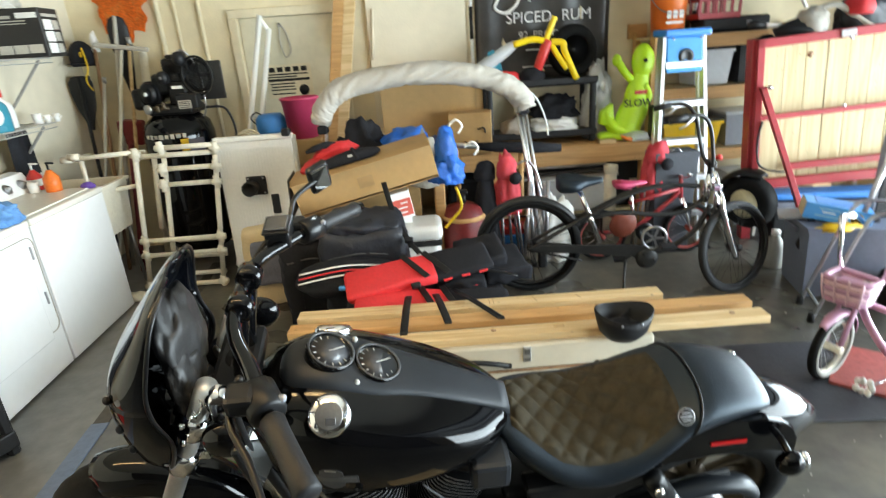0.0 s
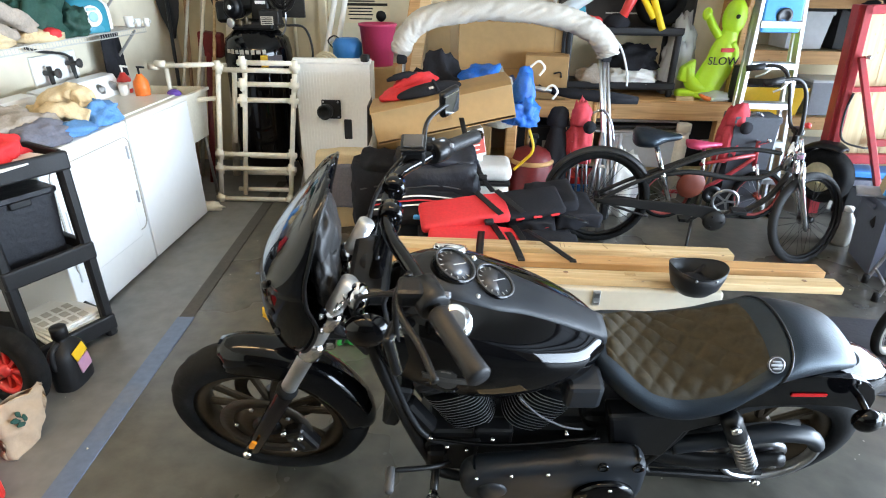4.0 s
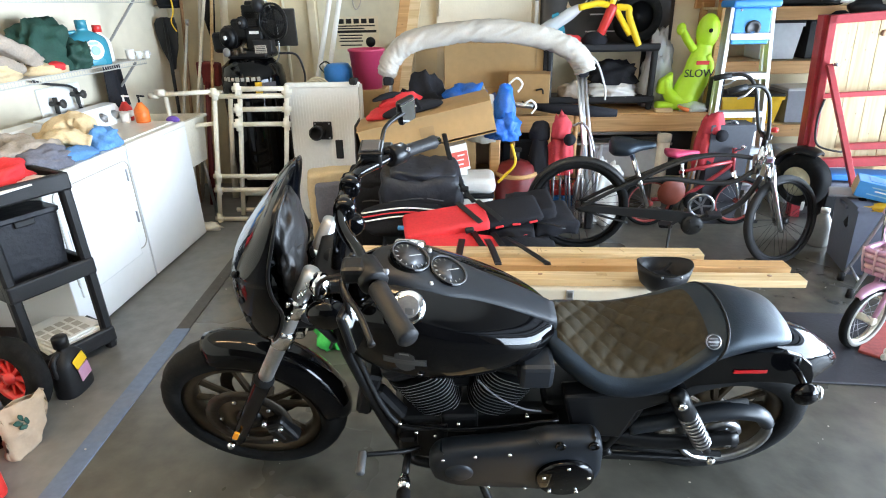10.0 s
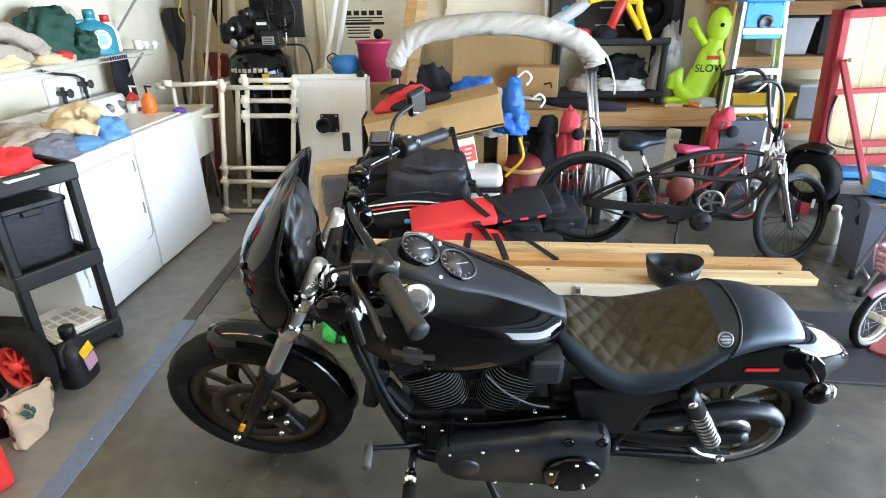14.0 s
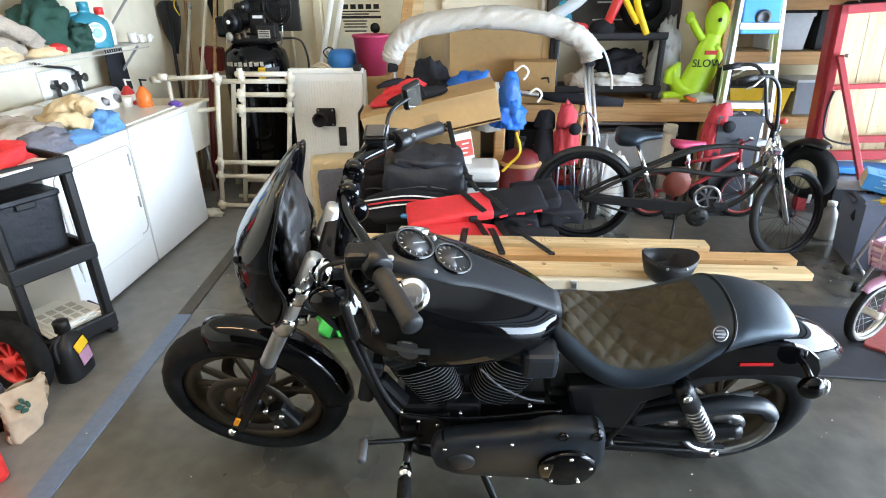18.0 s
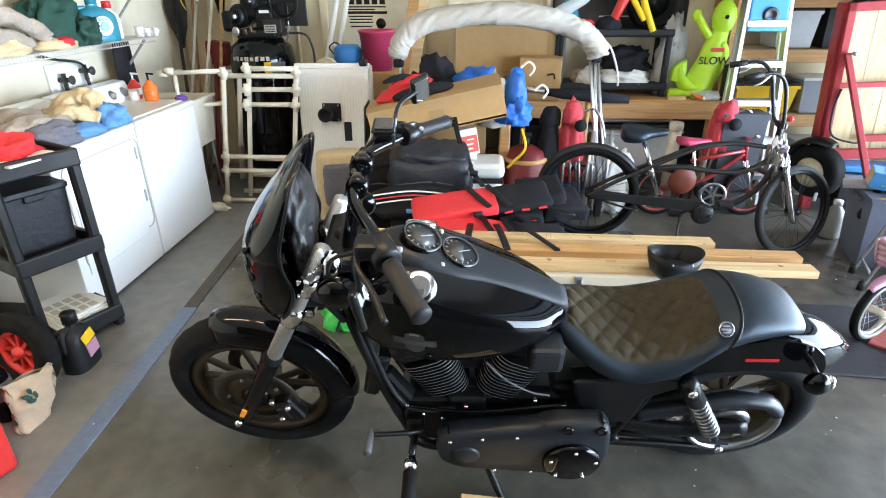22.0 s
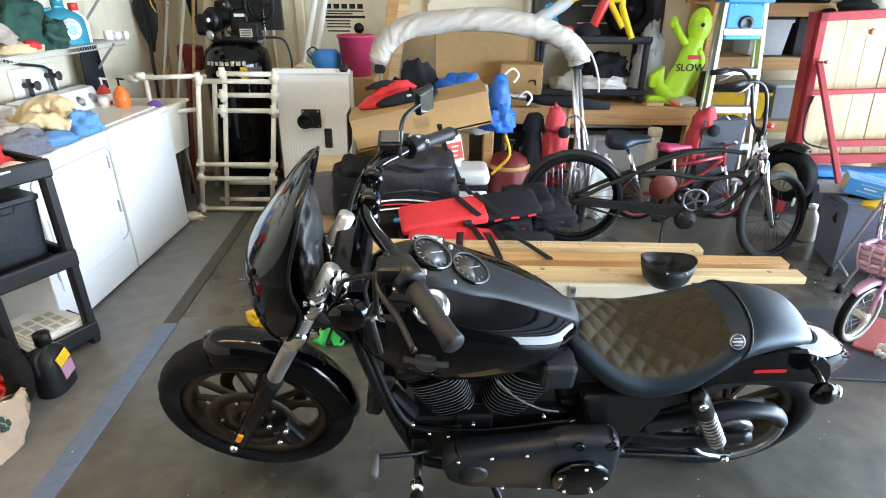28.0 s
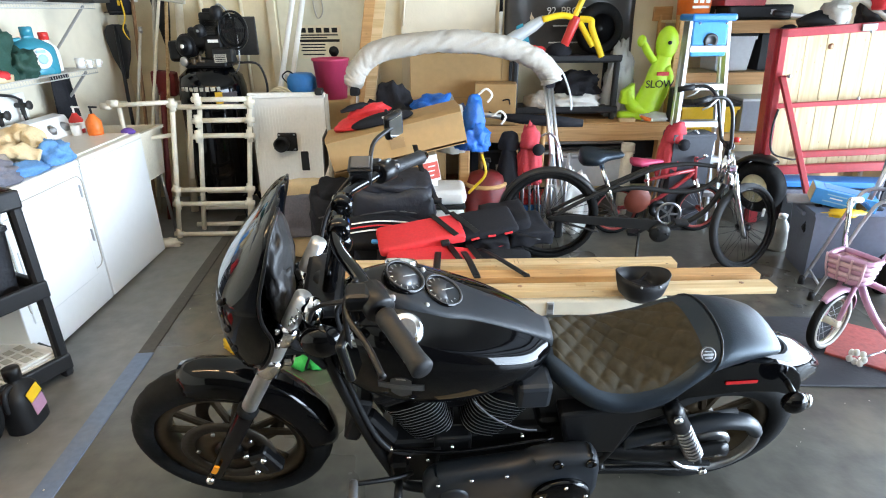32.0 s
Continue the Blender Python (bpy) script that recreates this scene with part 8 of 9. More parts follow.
part("hose_end", tube(bend([(0.4, -0.04, 0.03), (0.48, -0.05, 0.0), (0.56, -0.06, 0.03)], 5), 0.028, 10), "green", e, "green hose end")
part("handle", tube(bend([(-0.05, 0, 0.2), (-0.1, 0, 0.3), (-0.08, 0, 0.42), (-0.04, 0, 0.3)], 5), 0.014, 8), "paper", e)
e = thing("pole_saw", pose(2.98, 4.36, 1.53), "black and white pole lying on the trailer top", "pole")
part("shaft", rod((-0.3, 0, 0.1), (0.12, 0, 0.06), 0.016, 8), "white_plastic", e)
part("grip", rod((-0.32, 0, 0.102), (-0.2, 0, 0.09), 0.024, 8), "black_plastic", e)
part("rest", box(0.1, 0, 0.02, 0.04, 0.04, 0.06), "black_plastic", e)
e = thing("green_bundle", pose(3.5, 4.25, 1.53), "dark helmets and bags heaped above the trailer", "bundle")
part("dark_lump", lump(0, 0.1, -0.005, 0.4, 0.26, 0.3, 0.3, 3, 93, 4), "grey_bag", e)
part("red_lump", lump(-0.1, 0.02, 0.12, 0.2, 0.2, 0.14, 0.2, 3, 94, 3), "red", e)

# overhead garage door on its tracks
e = thing("garage_door", pose(0, 0, 0), "raised sectional garage door on galvanised ceiling tracks", "garage door")
for i in range(4):
    x0 = 2.35 + 0.47 * i
    zs = 2.21 - 0.135 * (x0 + 0.23 - 2.2)
    p = part("door_section", box(x0 + 0.23, 1.45, zs, 0.455, 6.7, 0.04, 0.004, 1, rot(0, 7.7, 0)), "door_panel", e)
    for y in (4.2, 2.2, 0.2, -1.6):
        part("stile", box(x0 + 0.23, y, zs - 0.035, 0.4, 0.06, 0.03, 0.003, 1, rot(0, 7.7, 0)), "door_panel", p)
    part("stiffener", box(x0 + 0.02, 1.45, zs + 0.005, 0.05, 6.6, 0.08, 0.006, 1, rot(0, 7.7, 0)), "guard_grey", p, "dark steel stiffener rib")
    part("roller", lathe([(0.022, 0), (0.022, 0.02), (0.006, 0.02), (0.006, -0.08)], (x0 + 0.05, 4.9, 2.2 - 0.135 * (x0 - 2.15)), "Y", 14), "steel", p)
for y in (5.0, -1.98):
    part("track", join(bar((2.15, y, 2.21), (3.7, y, 2.0), 0.05, 0.012), bar((2.15, y, 2.185), (3.7, y, 1.975), 0.008, 0.05)), "galv", e, "galvanised steel track")
    part("track", tube(bend([(3.7, y, 1.99), (4.0, y, 1.93), (4.17, y, 1.75), (4.22, y, 1.5), (4.22, y, 0.0)], 6), 0.022, 6), "galv", e, "galvanised steel track")
    for x in (2.35, 3.4):
        part("hanger", bar((x, y + 0.02, 2.17 - 0.135 * (x - 2.35)), (x, y + 0.02, ZC), 0.03, 0.004), "galv", e)


# ---- middle of the floor ----
e = thing("hard_case", pose(0.35, 2.45, 0), "long tan plastic gear case lying on the floor", "case")
part("base", box(0, 0, 0.125, 1.62, 0.46, 0.23, 0.02, 3), "tan_plastic", e)
part("lid", box(0, 0, 0.317, 1.64, 0.48, 0.126, 0.014, 3), "tan_plastic", e)
part("seam", box(0, 0, 0.247, 1.63, 0.47, 0.012), "wood_dark", e)
for x in (-0.45, 0.24):
    lt = part("latch", box(x, -0.243, 0.336, 0.036, 0.01, 0.08, 0.003), "aluminium", e, "bright metal latch")
    part("latch_hook", box(x, -0.25, 0.352, 0.024, 0.008, 0.028, 0.002), "steel", lt)
    part("latch_plate", box(x, -0.249, 0.31, 0.028, 0.006, 0.014, 0.002), "steel", lt)
hd = part("handle", tube(bend([(-0.07, -0.24, 0.296), (-0.05, -0.262, 0.325), (0.02, -0.275, 0.328), (0.1, -0.268, 0.31), (0.15, -0.24, 0.28)], 6), 0.011, 10), "black_plastic", e, "black carrying handle")
for x, z in ((-0.07, 0.296), (0.15, 0.28)):
    part("handle_mount", box(x, -0.243, z, 0.04, 0.01, 0.026, 0.004), "black_plastic", hd)
part("knob", shade(lump(0.56, -0.245, 0.245, 0.035, 0.03, 0.03, 0, detail=2, flat_base=False)), "black_plastic", e)
CT = 0.38
M["end_wood"] = material("sawn_end_grain", (0.5, 0.33, 0.16), 0.8, vary=0.3, scale=30, bump=0.001, fine=200)
for x0, x1, y, z, mt, lb, tw in ((-0.5, 1.34, 2.59, CT + 0.02, "pine", "clean pale pine two-by-four with pencil marks", -1.0), (-0.52, 1.705, 2.44, CT + 0.02, "pine_dark", "darker pine two-by-four on the case", -1.2), (0.0, 1.705, 2.28, CT + 0.02, "pine", "knotty pale pine two-by-four on the case", -0.6)):
    e = thing("timber", pose((x0 + x1) / 2, y, z, 0, 0, tw), lb, "timber", "two-by-fours on the case")
    part("board", box(0, 0, 0, x1 - x0, 0.089, 0.038, 0.004, 2), mt, e)
    part("end_grain", box((x1 - x0) / 2, 0, 0, 0.003, 0.08, 0.03, 0.001), "end_wood", e, "sawn end grain")
    part("stamp", box(-0.1, 0.012, 0.0192, 0.05, 0.03, 0.0008), "end_wood", e, "faint grade stamp")
    if tw == -1.0:
        for k, dx in enumerate((0.05, 0.07, 0.28, 0.5)):
            part("pencil_mark", box(dx, 0, 0.0195, 0.003, 0.05, 0.001, 0, 1, rot(0, 0, 20 * (k > 1))), "wood_dark", e)
    if tw == -0.6:
        for dx in (0.25, -0.4, 0.7):
            part("knot", lathe([(0.012, 0.0), (0.012, 0.0006), (0.001, 0.0008)], (dx, 0.01, 0.019), "Z", 12), "wood_dark", e)
# half helmet, upside down
e = thing("half_helmet", pose(1.015, 2.195, CT + 0.002), "matt black half helmet lying upside down", "helmet")
loops = []
for r, z in ((0.02, 0.0), (0.07, 0.012), (0.105, 0.05), (0.122, 0.1), (0.127, 0.135), (0.118, 0.137), (0.1, 0.09), (0.06, 0.035), (0.02, 0.025)):
    loops.append([V(r * 1.0 * math.cos(a), r * 0.86 * math.sin(a), z + 0.012 * math.cos(2 * a) * (z > 0.08)) for a in [2 * math.pi * j / 32 for j in range(32)]])
part("shell", rings(loops), "black_plastic", e)
part("padding", lump(0, 0, 0.035, 0.17, 0.14, 0.06, 0.3, 5, 3, 3), "black_cloth", e)
part("strap", tube(bend([(-0.09, -0.02, 0.12), (-0.03, 0.0, 0.09), (0.02, 0.04, 0.1), (0.05, 0.06, 0.12)], 5), 0.009, 6, flat=0.3), "black_cloth", e)
for a in (-1.9, -1.2):
    part("snap", lump(0.124 * math.cos(a), 0.107 * math.sin(a), 0.115, 0.012, 0.012, 0.012, 0, detail=2, flat_base=False), "steel", e)
part("edge_trim", tube([V(0.124 * math.cos(a), 0.107 * math.sin(a), 0.137 + 0.012 * math.cos(2 * a)) for a in [2 * math.pi * j / 32 for j in range(32)]], 0.004, 6, closed=True), "black_satin", e)

# life vests piled behind the planks
e = thing("cushion_stack", pose(0.12, 3.0, 0), "stack of black padded cushions on the floor", "cushion")
part("cushion", box(0, 0, 0.1, 0.95, 0.48, 0.19, 0.05, 3), "grey_bag", e)
part("cushion", box(0.02, 0.02, 0.28, 0.9, 0.46, 0.16, 0.05, 3, rot(0, 0, 4)), "black_cloth", e)


def vest(m, red, seed, label):
    e = thing("life_vest", m, label, "life vest", "red and black life vests")
    panels = (((-0.2, 0, 0.03), (0.5, 0.22, 0.075)), ((0.19, 0.02, 0.015), (0.36, 0.24, 0.05)))
    for k, (c, s) in enumerate(panels):
        bm = box(0, 0, 0, *s, 0.028, 3)
        bmesh.ops.subdivide_edges(bm, edges=bm.edges[:], cuts=2, use_grid_fill=True)
        for v in bm.verts:
            v.co.z += 0.012 * noise.noise(v.co * 9 + Vector((seed, k, 0))) - 0.05 * max(0, abs(v.co.x) - 0.15)
        part("foam_panel", shade(moved(bm, Matrix.Translation(c))), red if k == 0 else "black_cloth", e)
    for x in (-0.06, 0.06):
        part("webbing", moved(box(0, 0, 0, 0.036, 0.25, 0.006, 0.002), Matrix.Translation((x, 0.0, 0.074 if x < 0 else 0.066)) @ rot(0, 2, 24)), "black_satin", e)
    for x in (0.1, 0.2, 0.3):
        part("edge_trim", box(x, -0.104, 0.012, 0.05, 0.012, 0.014, 0.004, 1, rot(0, 6 * math.sin(40 * x), 0)), "red", e, "red edge binding")
    part("buckle", box(-0.08, -0.13, 0.045, 0.05, 0.03, 0.03, 0.006), "black_plastic", e)
    return e


vest(pose(0.22, 2.69, 0.35, 12, 2, -3), "red", 1, "red and black life vest at the bottom of pile")
vest(pose(0.16, 2.9, 0.47, 16, -6, 9), "red", 2, "bright red life vest panel on top of pile")
e = thing("life_vest", pose(0.46, 3.05, 0.37), "black life vest folded beneath the red ones", "life vest", "red and black life vests")
for k, (dx, dy, dz, r) in enumerate(((-0.1, -0.05, 0.0, -6), (0.14, 0.02, 0.01, 10), (0.02, 0.06, 0.07, 4))):
    pn = part("foam_panel", moved(soft_box(0.27, 0.3, 0.085, 71 + k, 0.012, 10, 0.0, 0.35), pose(dx, dy, dz, 6, 4 - 5 * k, r)), "black_cloth", e)
    rim = [V(0.128 * math.copysign(abs(math.cos(q)) ** 0.4, math.cos(q)), 0.142 * math.copysign(abs(math.sin(q)) ** 0.4, math.sin(q)), 0.052 + 0.006 * math.sin(5 * q)) for q in [2 * math.pi * j / 32 for j in range(32)]]
    part("piping", moved(tube(rim, 0.0065, 6, closed=True), pose(dx, dy, dz, 6, 4 - 5 * k, r)), "red", pn, "red edge piping")
part("webbing", tube(bend([(-0.2, -0.2, 0.06), (0.0, -0.19, 0.11), (0.2, -0.2, 0.07)], 4), 0.02, 6, flat=0.2), "black_satin", e)
for k, (a, b, c) in enumerate((((0.3, 2.78, 0.45), (0.38, 2.62, 0.462), (0.5, 2.42, 0.452)), ((0.2, 2.72, 0.46), (0.22, 2.6, 0.465), (0.25, 2.42, 0.45)), ((0.06, 2.72, 0.46), (0.05, 2.55, 0.465), (0.04, 2.36, 0.44)))):
    e = thing("vest_strap", pose(0, -0.03, -0.02), "loose black webbing strap trailing over the planks", "strap", "loose straps")
    part("webbing", tube(bend([a, b, c], 5), 0.019, 6, flat=0.12), "black_satin", e)
    part("end_fold", box(c[0], c[1], c[2], 0.034, 0.03, 0.008, 0.002), "black_satin", e)
e = thing("striped_bag", pose(-0.3, 3.02, 0.36, 0, 0, 4), "black sports bag with white stripes", "bag")
part("body", lump(0, 0.05, 0, 0.6, 0.36, 0.16, 0.12, 3, 75, 4), "black_cloth", e)
for k in range(3):
    part("stripe", tube(bend([(-0.26, -0.1 + 0.035 * k, 0.1 + 0.015 * k), (0.0, -0.11 + 0.04 * k, 0.135 + 0.012 * k), (0.24, -0.1 + 0.04 * k, 0.1 + 0.015 * k)], 6), 0.01, 6, flat=0.4), "paper" if k != 1 else "red", e, "white stripe")
e = thing("blue_clip", pose(-0.28, 2.83, 0.44), "small blue whistle on the life vest", "whistle")
part("body", box(0, 0, 0.012, 0.08, 0.03, 0.022, 0.006), "sky_plastic", e)
part("cord", tube(bend([(0.04, 0, 0.01), (0.08, 0.02, 0.02), (0.12, 0.0, 0.02)], 4), 0.004, 6), "black_plastic", e)


# ---- bicycles ----
def bike_wheel(parent, x, z, R, tw, tmat, rimmat, y=0.0, spokes=28, turn=0, wire="steel"):
    w = part("wheel", tyre(R, tw, R - tw * 0.75, 48, False), tmat, parent)
    w.matrix_basis = pose(x, y, z, 0, 0, turn)
    part("rim", lathe([(R - tw * 0.7, -tw * 0.3), (R - tw * 1.1, -tw * 0.25), (R - tw * 1.1, tw * 0.25), (R - tw * 0.7, tw * 0.3)], (0, 0, 0), "Y", 40, closed=True), rimmat, w)
    part("hub", lathe([(0.012, -0.05), (0.022, -0.045), (0.018, 0), (0.022, 0.045), (0.012, 0.05)], (0, 0, 0), "Y", 12), rimmat, w)
    part("spokes", join(*[rod((0.018 * math.cos(a), 0.035 * (-1) ** i, 0.018 * math.sin(a)), ((R - tw) * math.cos(a + 0.12 * (-1) ** (i // 2)), 0, (R - tw) * math.sin(a + 0.12 * (-1) ** (i // 2))), 0.0014, 4) for i, a in [(i, 2 * math.pi * i / spokes) for i in range(spokes)]]), wire, w)["kind"] = "stuff"
    return w


M["tyre_grey"] = material("dusty_grey_tyre", (0.012, 0.012, 0.013), 0.85, vary=0.25, scale=12)
M["matt_black"] = material("matt_black_frame", (0.01, 0.0095, 0.009), 0.5, vary=0.2, scale=10)
e = thing("cruiser_bicycle", pose(0.865, 3.57, 0, 4, 0, -9), "stretched matt black cruiser bicycle with tall bars", "bicycle")
WBk, R = 1.31, 0.33
bike_wheel(e, 0, 0.34, 0.34, 0.06, "rubber", "black_satin", wire="black_satin")
fw = bike_wheel(e, WBk, 0.3, 0.3, 0.05, "tyre_grey", "black_satin", wire="black_satin")
fw.matrix_basis = Matrix.Translation((WBk, 0, 0.3)) @ Matrix.Rotation(radians(33), 4, V(-0.42, 0, 0.91))
for s in (1, -1):
    part("chain_stay", tube(bend([(0, 0.06 * s, R), (0.3, 0.05 * s, R - 0.02), (0.74, 0.03 * s, R - 0.06)], 4), 0.013, 8), "matt_black", e)
    part("seat_stay", tube(bend([(0, 0.06 * s, R), (0.18, 0.045 * s, 0.45), (0.42, 0.03 * s, 0.58), (0.66, 0.02 * s, 0.7), (0.88, 0.0, 0.735), (1.05, 0.0, 0.72)], 4), 0.014, 8), "matt_black", e)
    part("fork_leg", tube([(WBk, 0.055 * s, R - 0.09), (WBk - 0.01, 0.055 * s, R - 0.06), (WBk - 0.125, 0.055 * s, R + 0.25), (WBk - 0.145, 0.05 * s, R + 0.36)], [0.012, 0.02, 0.02, 0.014], 12), "chrome", e, "chrome fork leg")
    part("fork_leg", rod((WBk - 0.145, 0.05 * s, R + 0.34), (WBk - 0.2, 0.05 * s, R + 0.5), 0.013, 10), "chrome", e, "chrome fork tube")
    bar_pts = bend([(WBk - 0.215, 0.03 * s, 0.86), (WBk - 0.23, 0.085 * s, 0.88), (WBk - 0.25, 0.12 * s, 0.97), (WBk - 0.29, 0.14 * s, 1.13), (WBk - 0.36, 0.16 * s, 1.2), (WBk - 0.47, 0.18 * s, 1.19)], 5)
    hb2 = part("handlebar", tube(bar_pts, 0.011, 10), "matt_black", e, "tall black ape-hanger bar")
    part("grip", rod(bar_pts[-3], bar_pts[-1] + V(-0.06, 0.01 * s, -0.015), 0.018, 10), "black_plastic", hb2)
    part("brake_lever", tube([bar_pts[-5], bar_pts[-3] + V(0, 0, -0.05), bar_pts[-1] + V(0, 0, -0.06)], 0.006, 6), "aluminium", hb2)
    part("crank_arm", bar((0.74, 0.07 * s, 0.27), (0.74 - 0.12 * s, 0.07 * s, 0.27 - 0.1 * s), 0.012, 0.022, 0.004), "matt_black", e)
    part("pedal", box(0.74 - 0.12 * s, 0.12 * s, 0.27 - 0.1 * s, 0.09, 0.08, 0.022, 0.005), "black_plastic", e)
part("top_tube", tube(bend([(1.1, 0, 0.66), (0.98, 0, 0.56), (0.8, 0, 0.54), (0.55, 0, 0.56), (0.3, 0, 0.5)], 5), 0.016, 10), "matt_black", e)
part("down_tube", tube(bend([(1.13, 0, 0.6), (1.05, 0, 0.42), (0.9, 0, 0.3), (0.74, 0, 0.27)], 5), 0.018, 10), "matt_black", e)
part("seat_tube", rod((0.46, 0, 0.36), (0.315, 0, 0.73), 0.016, 10), "chrome", e, "chrome seat post")
part("seat_clamp", lathe([(0.022, 0), (0.024, 0.02), (0.022, 0.04)], (0.392, 0, 0.5), "Z", 12), "chrome", e)
part("head_tube", rod((1.085, 0, 0.62), (1.11, 0, 0.8), 0.026, 12), "chrome", e, "chrome head tube")
part("stem", join(rod((1.1, 0, 0.78), (1.1, 0, 0.87), 0.018, 10), box(1.1, 0, 0.865, 0.05, 0.08, 0.04, 0.008)), "black_satin", e)
part("fork_crown", box(WBk - 0.18, 0, R + 0.4, 0.06, 0.15, 0.05, 0.012, 2), "chrome", e)
part("chain_guard", prism([(-0.02, 0.35), (0.1, 0.37), (0.66, 0.365), (0.74, 0.35), (0.8, 0.3), (0.8, 0.24), (0.74, 0.21), (0.66, 0.28), (0.05, 0.325)], -0.075, -0.06, "Y", 0.004), "matt_black", e, "long black chain guard")
part("chainring", join(disc(0.085, 0.065, -0.06, -0.054), *[moved(box(0.04, -0.057, 0, 0.07, 0.005, 0.014), rot(0, 72 * i, 0)) for i in range(5)]), "steel", e).matrix_basis = pose(0.79, 0, 0.4)
part("chain_case", lathe([(0.001, -0.095), (0.055, -0.09), (0.07, -0.08), (0.07, -0.06), (0.001, -0.056)], (0.75, 0, 0.265), "Y", 28), "matt_black", e, "round black chain case")
for k in range(3):
    part("case_bolt", lathe([(0.008, -0.096), (0.008, -0.102), (0.001, -0.103)], (0.75 + 0.04 * math.cos(2.1 * k), 0, 0.265 + 0.04 * math.sin(2.1 * k)), "Y", 8), "black_satin", e)
part("wheel_guard_strut", tube(bend([(0.0, -0.05, 0.34), (0.16, -0.055, 0.29), (0.34, -0.06, 0.25)], 5), 0.008, 8), "matt_black", e)
sd = part("saddle", rings([superloop(x, hw, z0, z1, 20, 2.4) for x, hw, z0, z1 in smooth_rows([(0.17, 0.05, 0.74, 0.815), (0.2, 0.11, 0.72, 0.83), (0.29, 0.12, 0.725, 0.82), (0.36, 0.06, 0.75, 0.81), (0.44, 0.025, 0.765, 0.805), (0.46, 0.01, 0.775, 0.795)], 4)]), "leather", e, "wide black saddle")
part("fender", arc_guard((0, R), R + 0.035, 25, 165, 0.035, thick=0.004, drop=0.015), "matt_black", e)
part("kick_stand", rod((0.62, -0.05, 0.25), (0.6, -0.16, 0.0), 0.009, 8), "matt_black", e)
part("reflector", box(0.0, -0.01, 0.56, 0.045, 0.008, 0.02, 0.003), "mark", e)
part("spoke_reflector", box(1.4, -0.03, 0.42, 0.02, 0.006, 0.06, 0.003), "mark", e)
part("bell", lathe([(0.02, 0), (0.02, 0.02), (0.001, 0.03)], (1.13, -0.03, 0.9), "Z", 12), "red_plastic", e, "red bell")

M["orange_red"] = material("orange_red_plastic", (0.17, 0.03, 0.012), 0.55, vary=0.15, scale=9)
M["pale_pink"] = material("pale_pink_weave", (0.68, 0.45, 0.5), 0.5, vary=0.2, scale=20)
M["dull_red"] = material("worn_red_board", (0.3, 0.05, 0.04), 0.7, vary=0.4, scale=6, bump=0.002, fine=40)
M["pink_paint"] = material("pink_bike_paint", (0.5, 0.26, 0.37), 0.4, vary=0.1, scale=8)
e = thing("child_bicycle", pose(1.4, 4.02, 0.0, 3, 0, 2), "small red child's bicycle with pink saddle", "bicycle")
bike_wheel(e, 0.1, 0.2, 0.2, 0.04, "rubber", "dull_red", spokes=16)
bike_wheel(e, 0.78, 0.2, 0.2, 0.04, "rubber", "dull_red", spokes=16)
part("main_tube", tube(bend([(0.12, 0, 0.22), (0.35, 0, 0.24), (0.6, 0, 0.42), (0.68, 0, 0.5)], 5), 0.016, 8), "red_paint", e)
part("top_tube", tube([(0.3, 0, 0.44), (0.68, 0, 0.52)], 0.014, 8), "red_paint", e)
part("seat_tube", rod((0.36, 0, 0.22), (0.3, 0, 0.56), 0.014, 8), "chrome", e)
part("saddle", rings([superloop(x, hw, z0, z1, 16, 2.4) for x, hw, z0, z1 in ((0.18, 0.06, 0.57, 0.625), (0.24, 0.075, 0.56, 0.62), (0.34, 0.03, 0.575, 0.61), (0.42, 0.015, 0.585, 0.605))]), "pink", e, "pink saddle")
part("chainring", disc(0.07, 0.02, -0.05, -0.04), "black_satin", e).matrix_basis = pose(0.42, 0, 0.22)
part("chain_case", lathe([(0.1, -0.05), (0.106, -0.06), (0.1, -0.07), (0.03, -0.075), (0.001, -0.075)], (0.24, 0, 0.3), "Y", 28), "orange_red", e, "orange-red round chain case")
for s in (1, -1):
    part("fork_leg", rod((0.78, 0.04 * s, 0.2), (0.7, 0.03 * s, 0.46), 0.012, 8), "chrome", e)
    part("handlebar", tube(bend([(0.68, 0.0, 0.6), (0.69, 0.12 * s, 0.66), (0.62, 0.22 * s, 0.7)], 5), 0.011, 8), "chrome", e)
part("stem", rod((0.7, 0, 0.44), (0.68, 0, 0.62), 0.016, 8), "red_paint", e)

# ---- right foreground ----
M["old_cream"] = material("yellowed_plastic", (0.27, 0.26, 0.23), 0.5, vary=0.15, scale=8)
M["tub_grey"] = material("slate_plastic", (0.13, 0.15, 0.2), 0.5, vary=0.12, scale=6)
e = tote(pose(2.78, 3.28, 0, 0, 0, -14), 0.5, 0.42, 0.44, "tub_grey", None, "large slate-grey plastic tub holding odds and ends")
e = thing("blue_carton", pose(2.72, 3.27, 0.47, 0, 9, -28), "blue printed cardboard carton on the tub", "box")
part("body", box(0, 0, 0.05, 0.36, 0.2, 0.1, 0.003), "sky_plastic", e)
for q, w in ((0.075, 0.16), (0.055, 0.1), (0.03, 0.2)):
    part("print_bar", box(-0.05, -0.1015, q, w * 0.7, 0.003, 0.008, 0.001), "sky_mark" if w > 0.12 else "paper", e)
part("print_patch", box(-0.02, 0.0, 0.1015, 0.2, 0.12, 0.003, 0.001), "blue", e, "darker blue printed patch")
part("end_panel", box(-0.181, 0, 0.05, 0.004, 0.18, 0.09), "towel_beige", e, "tan printed end")
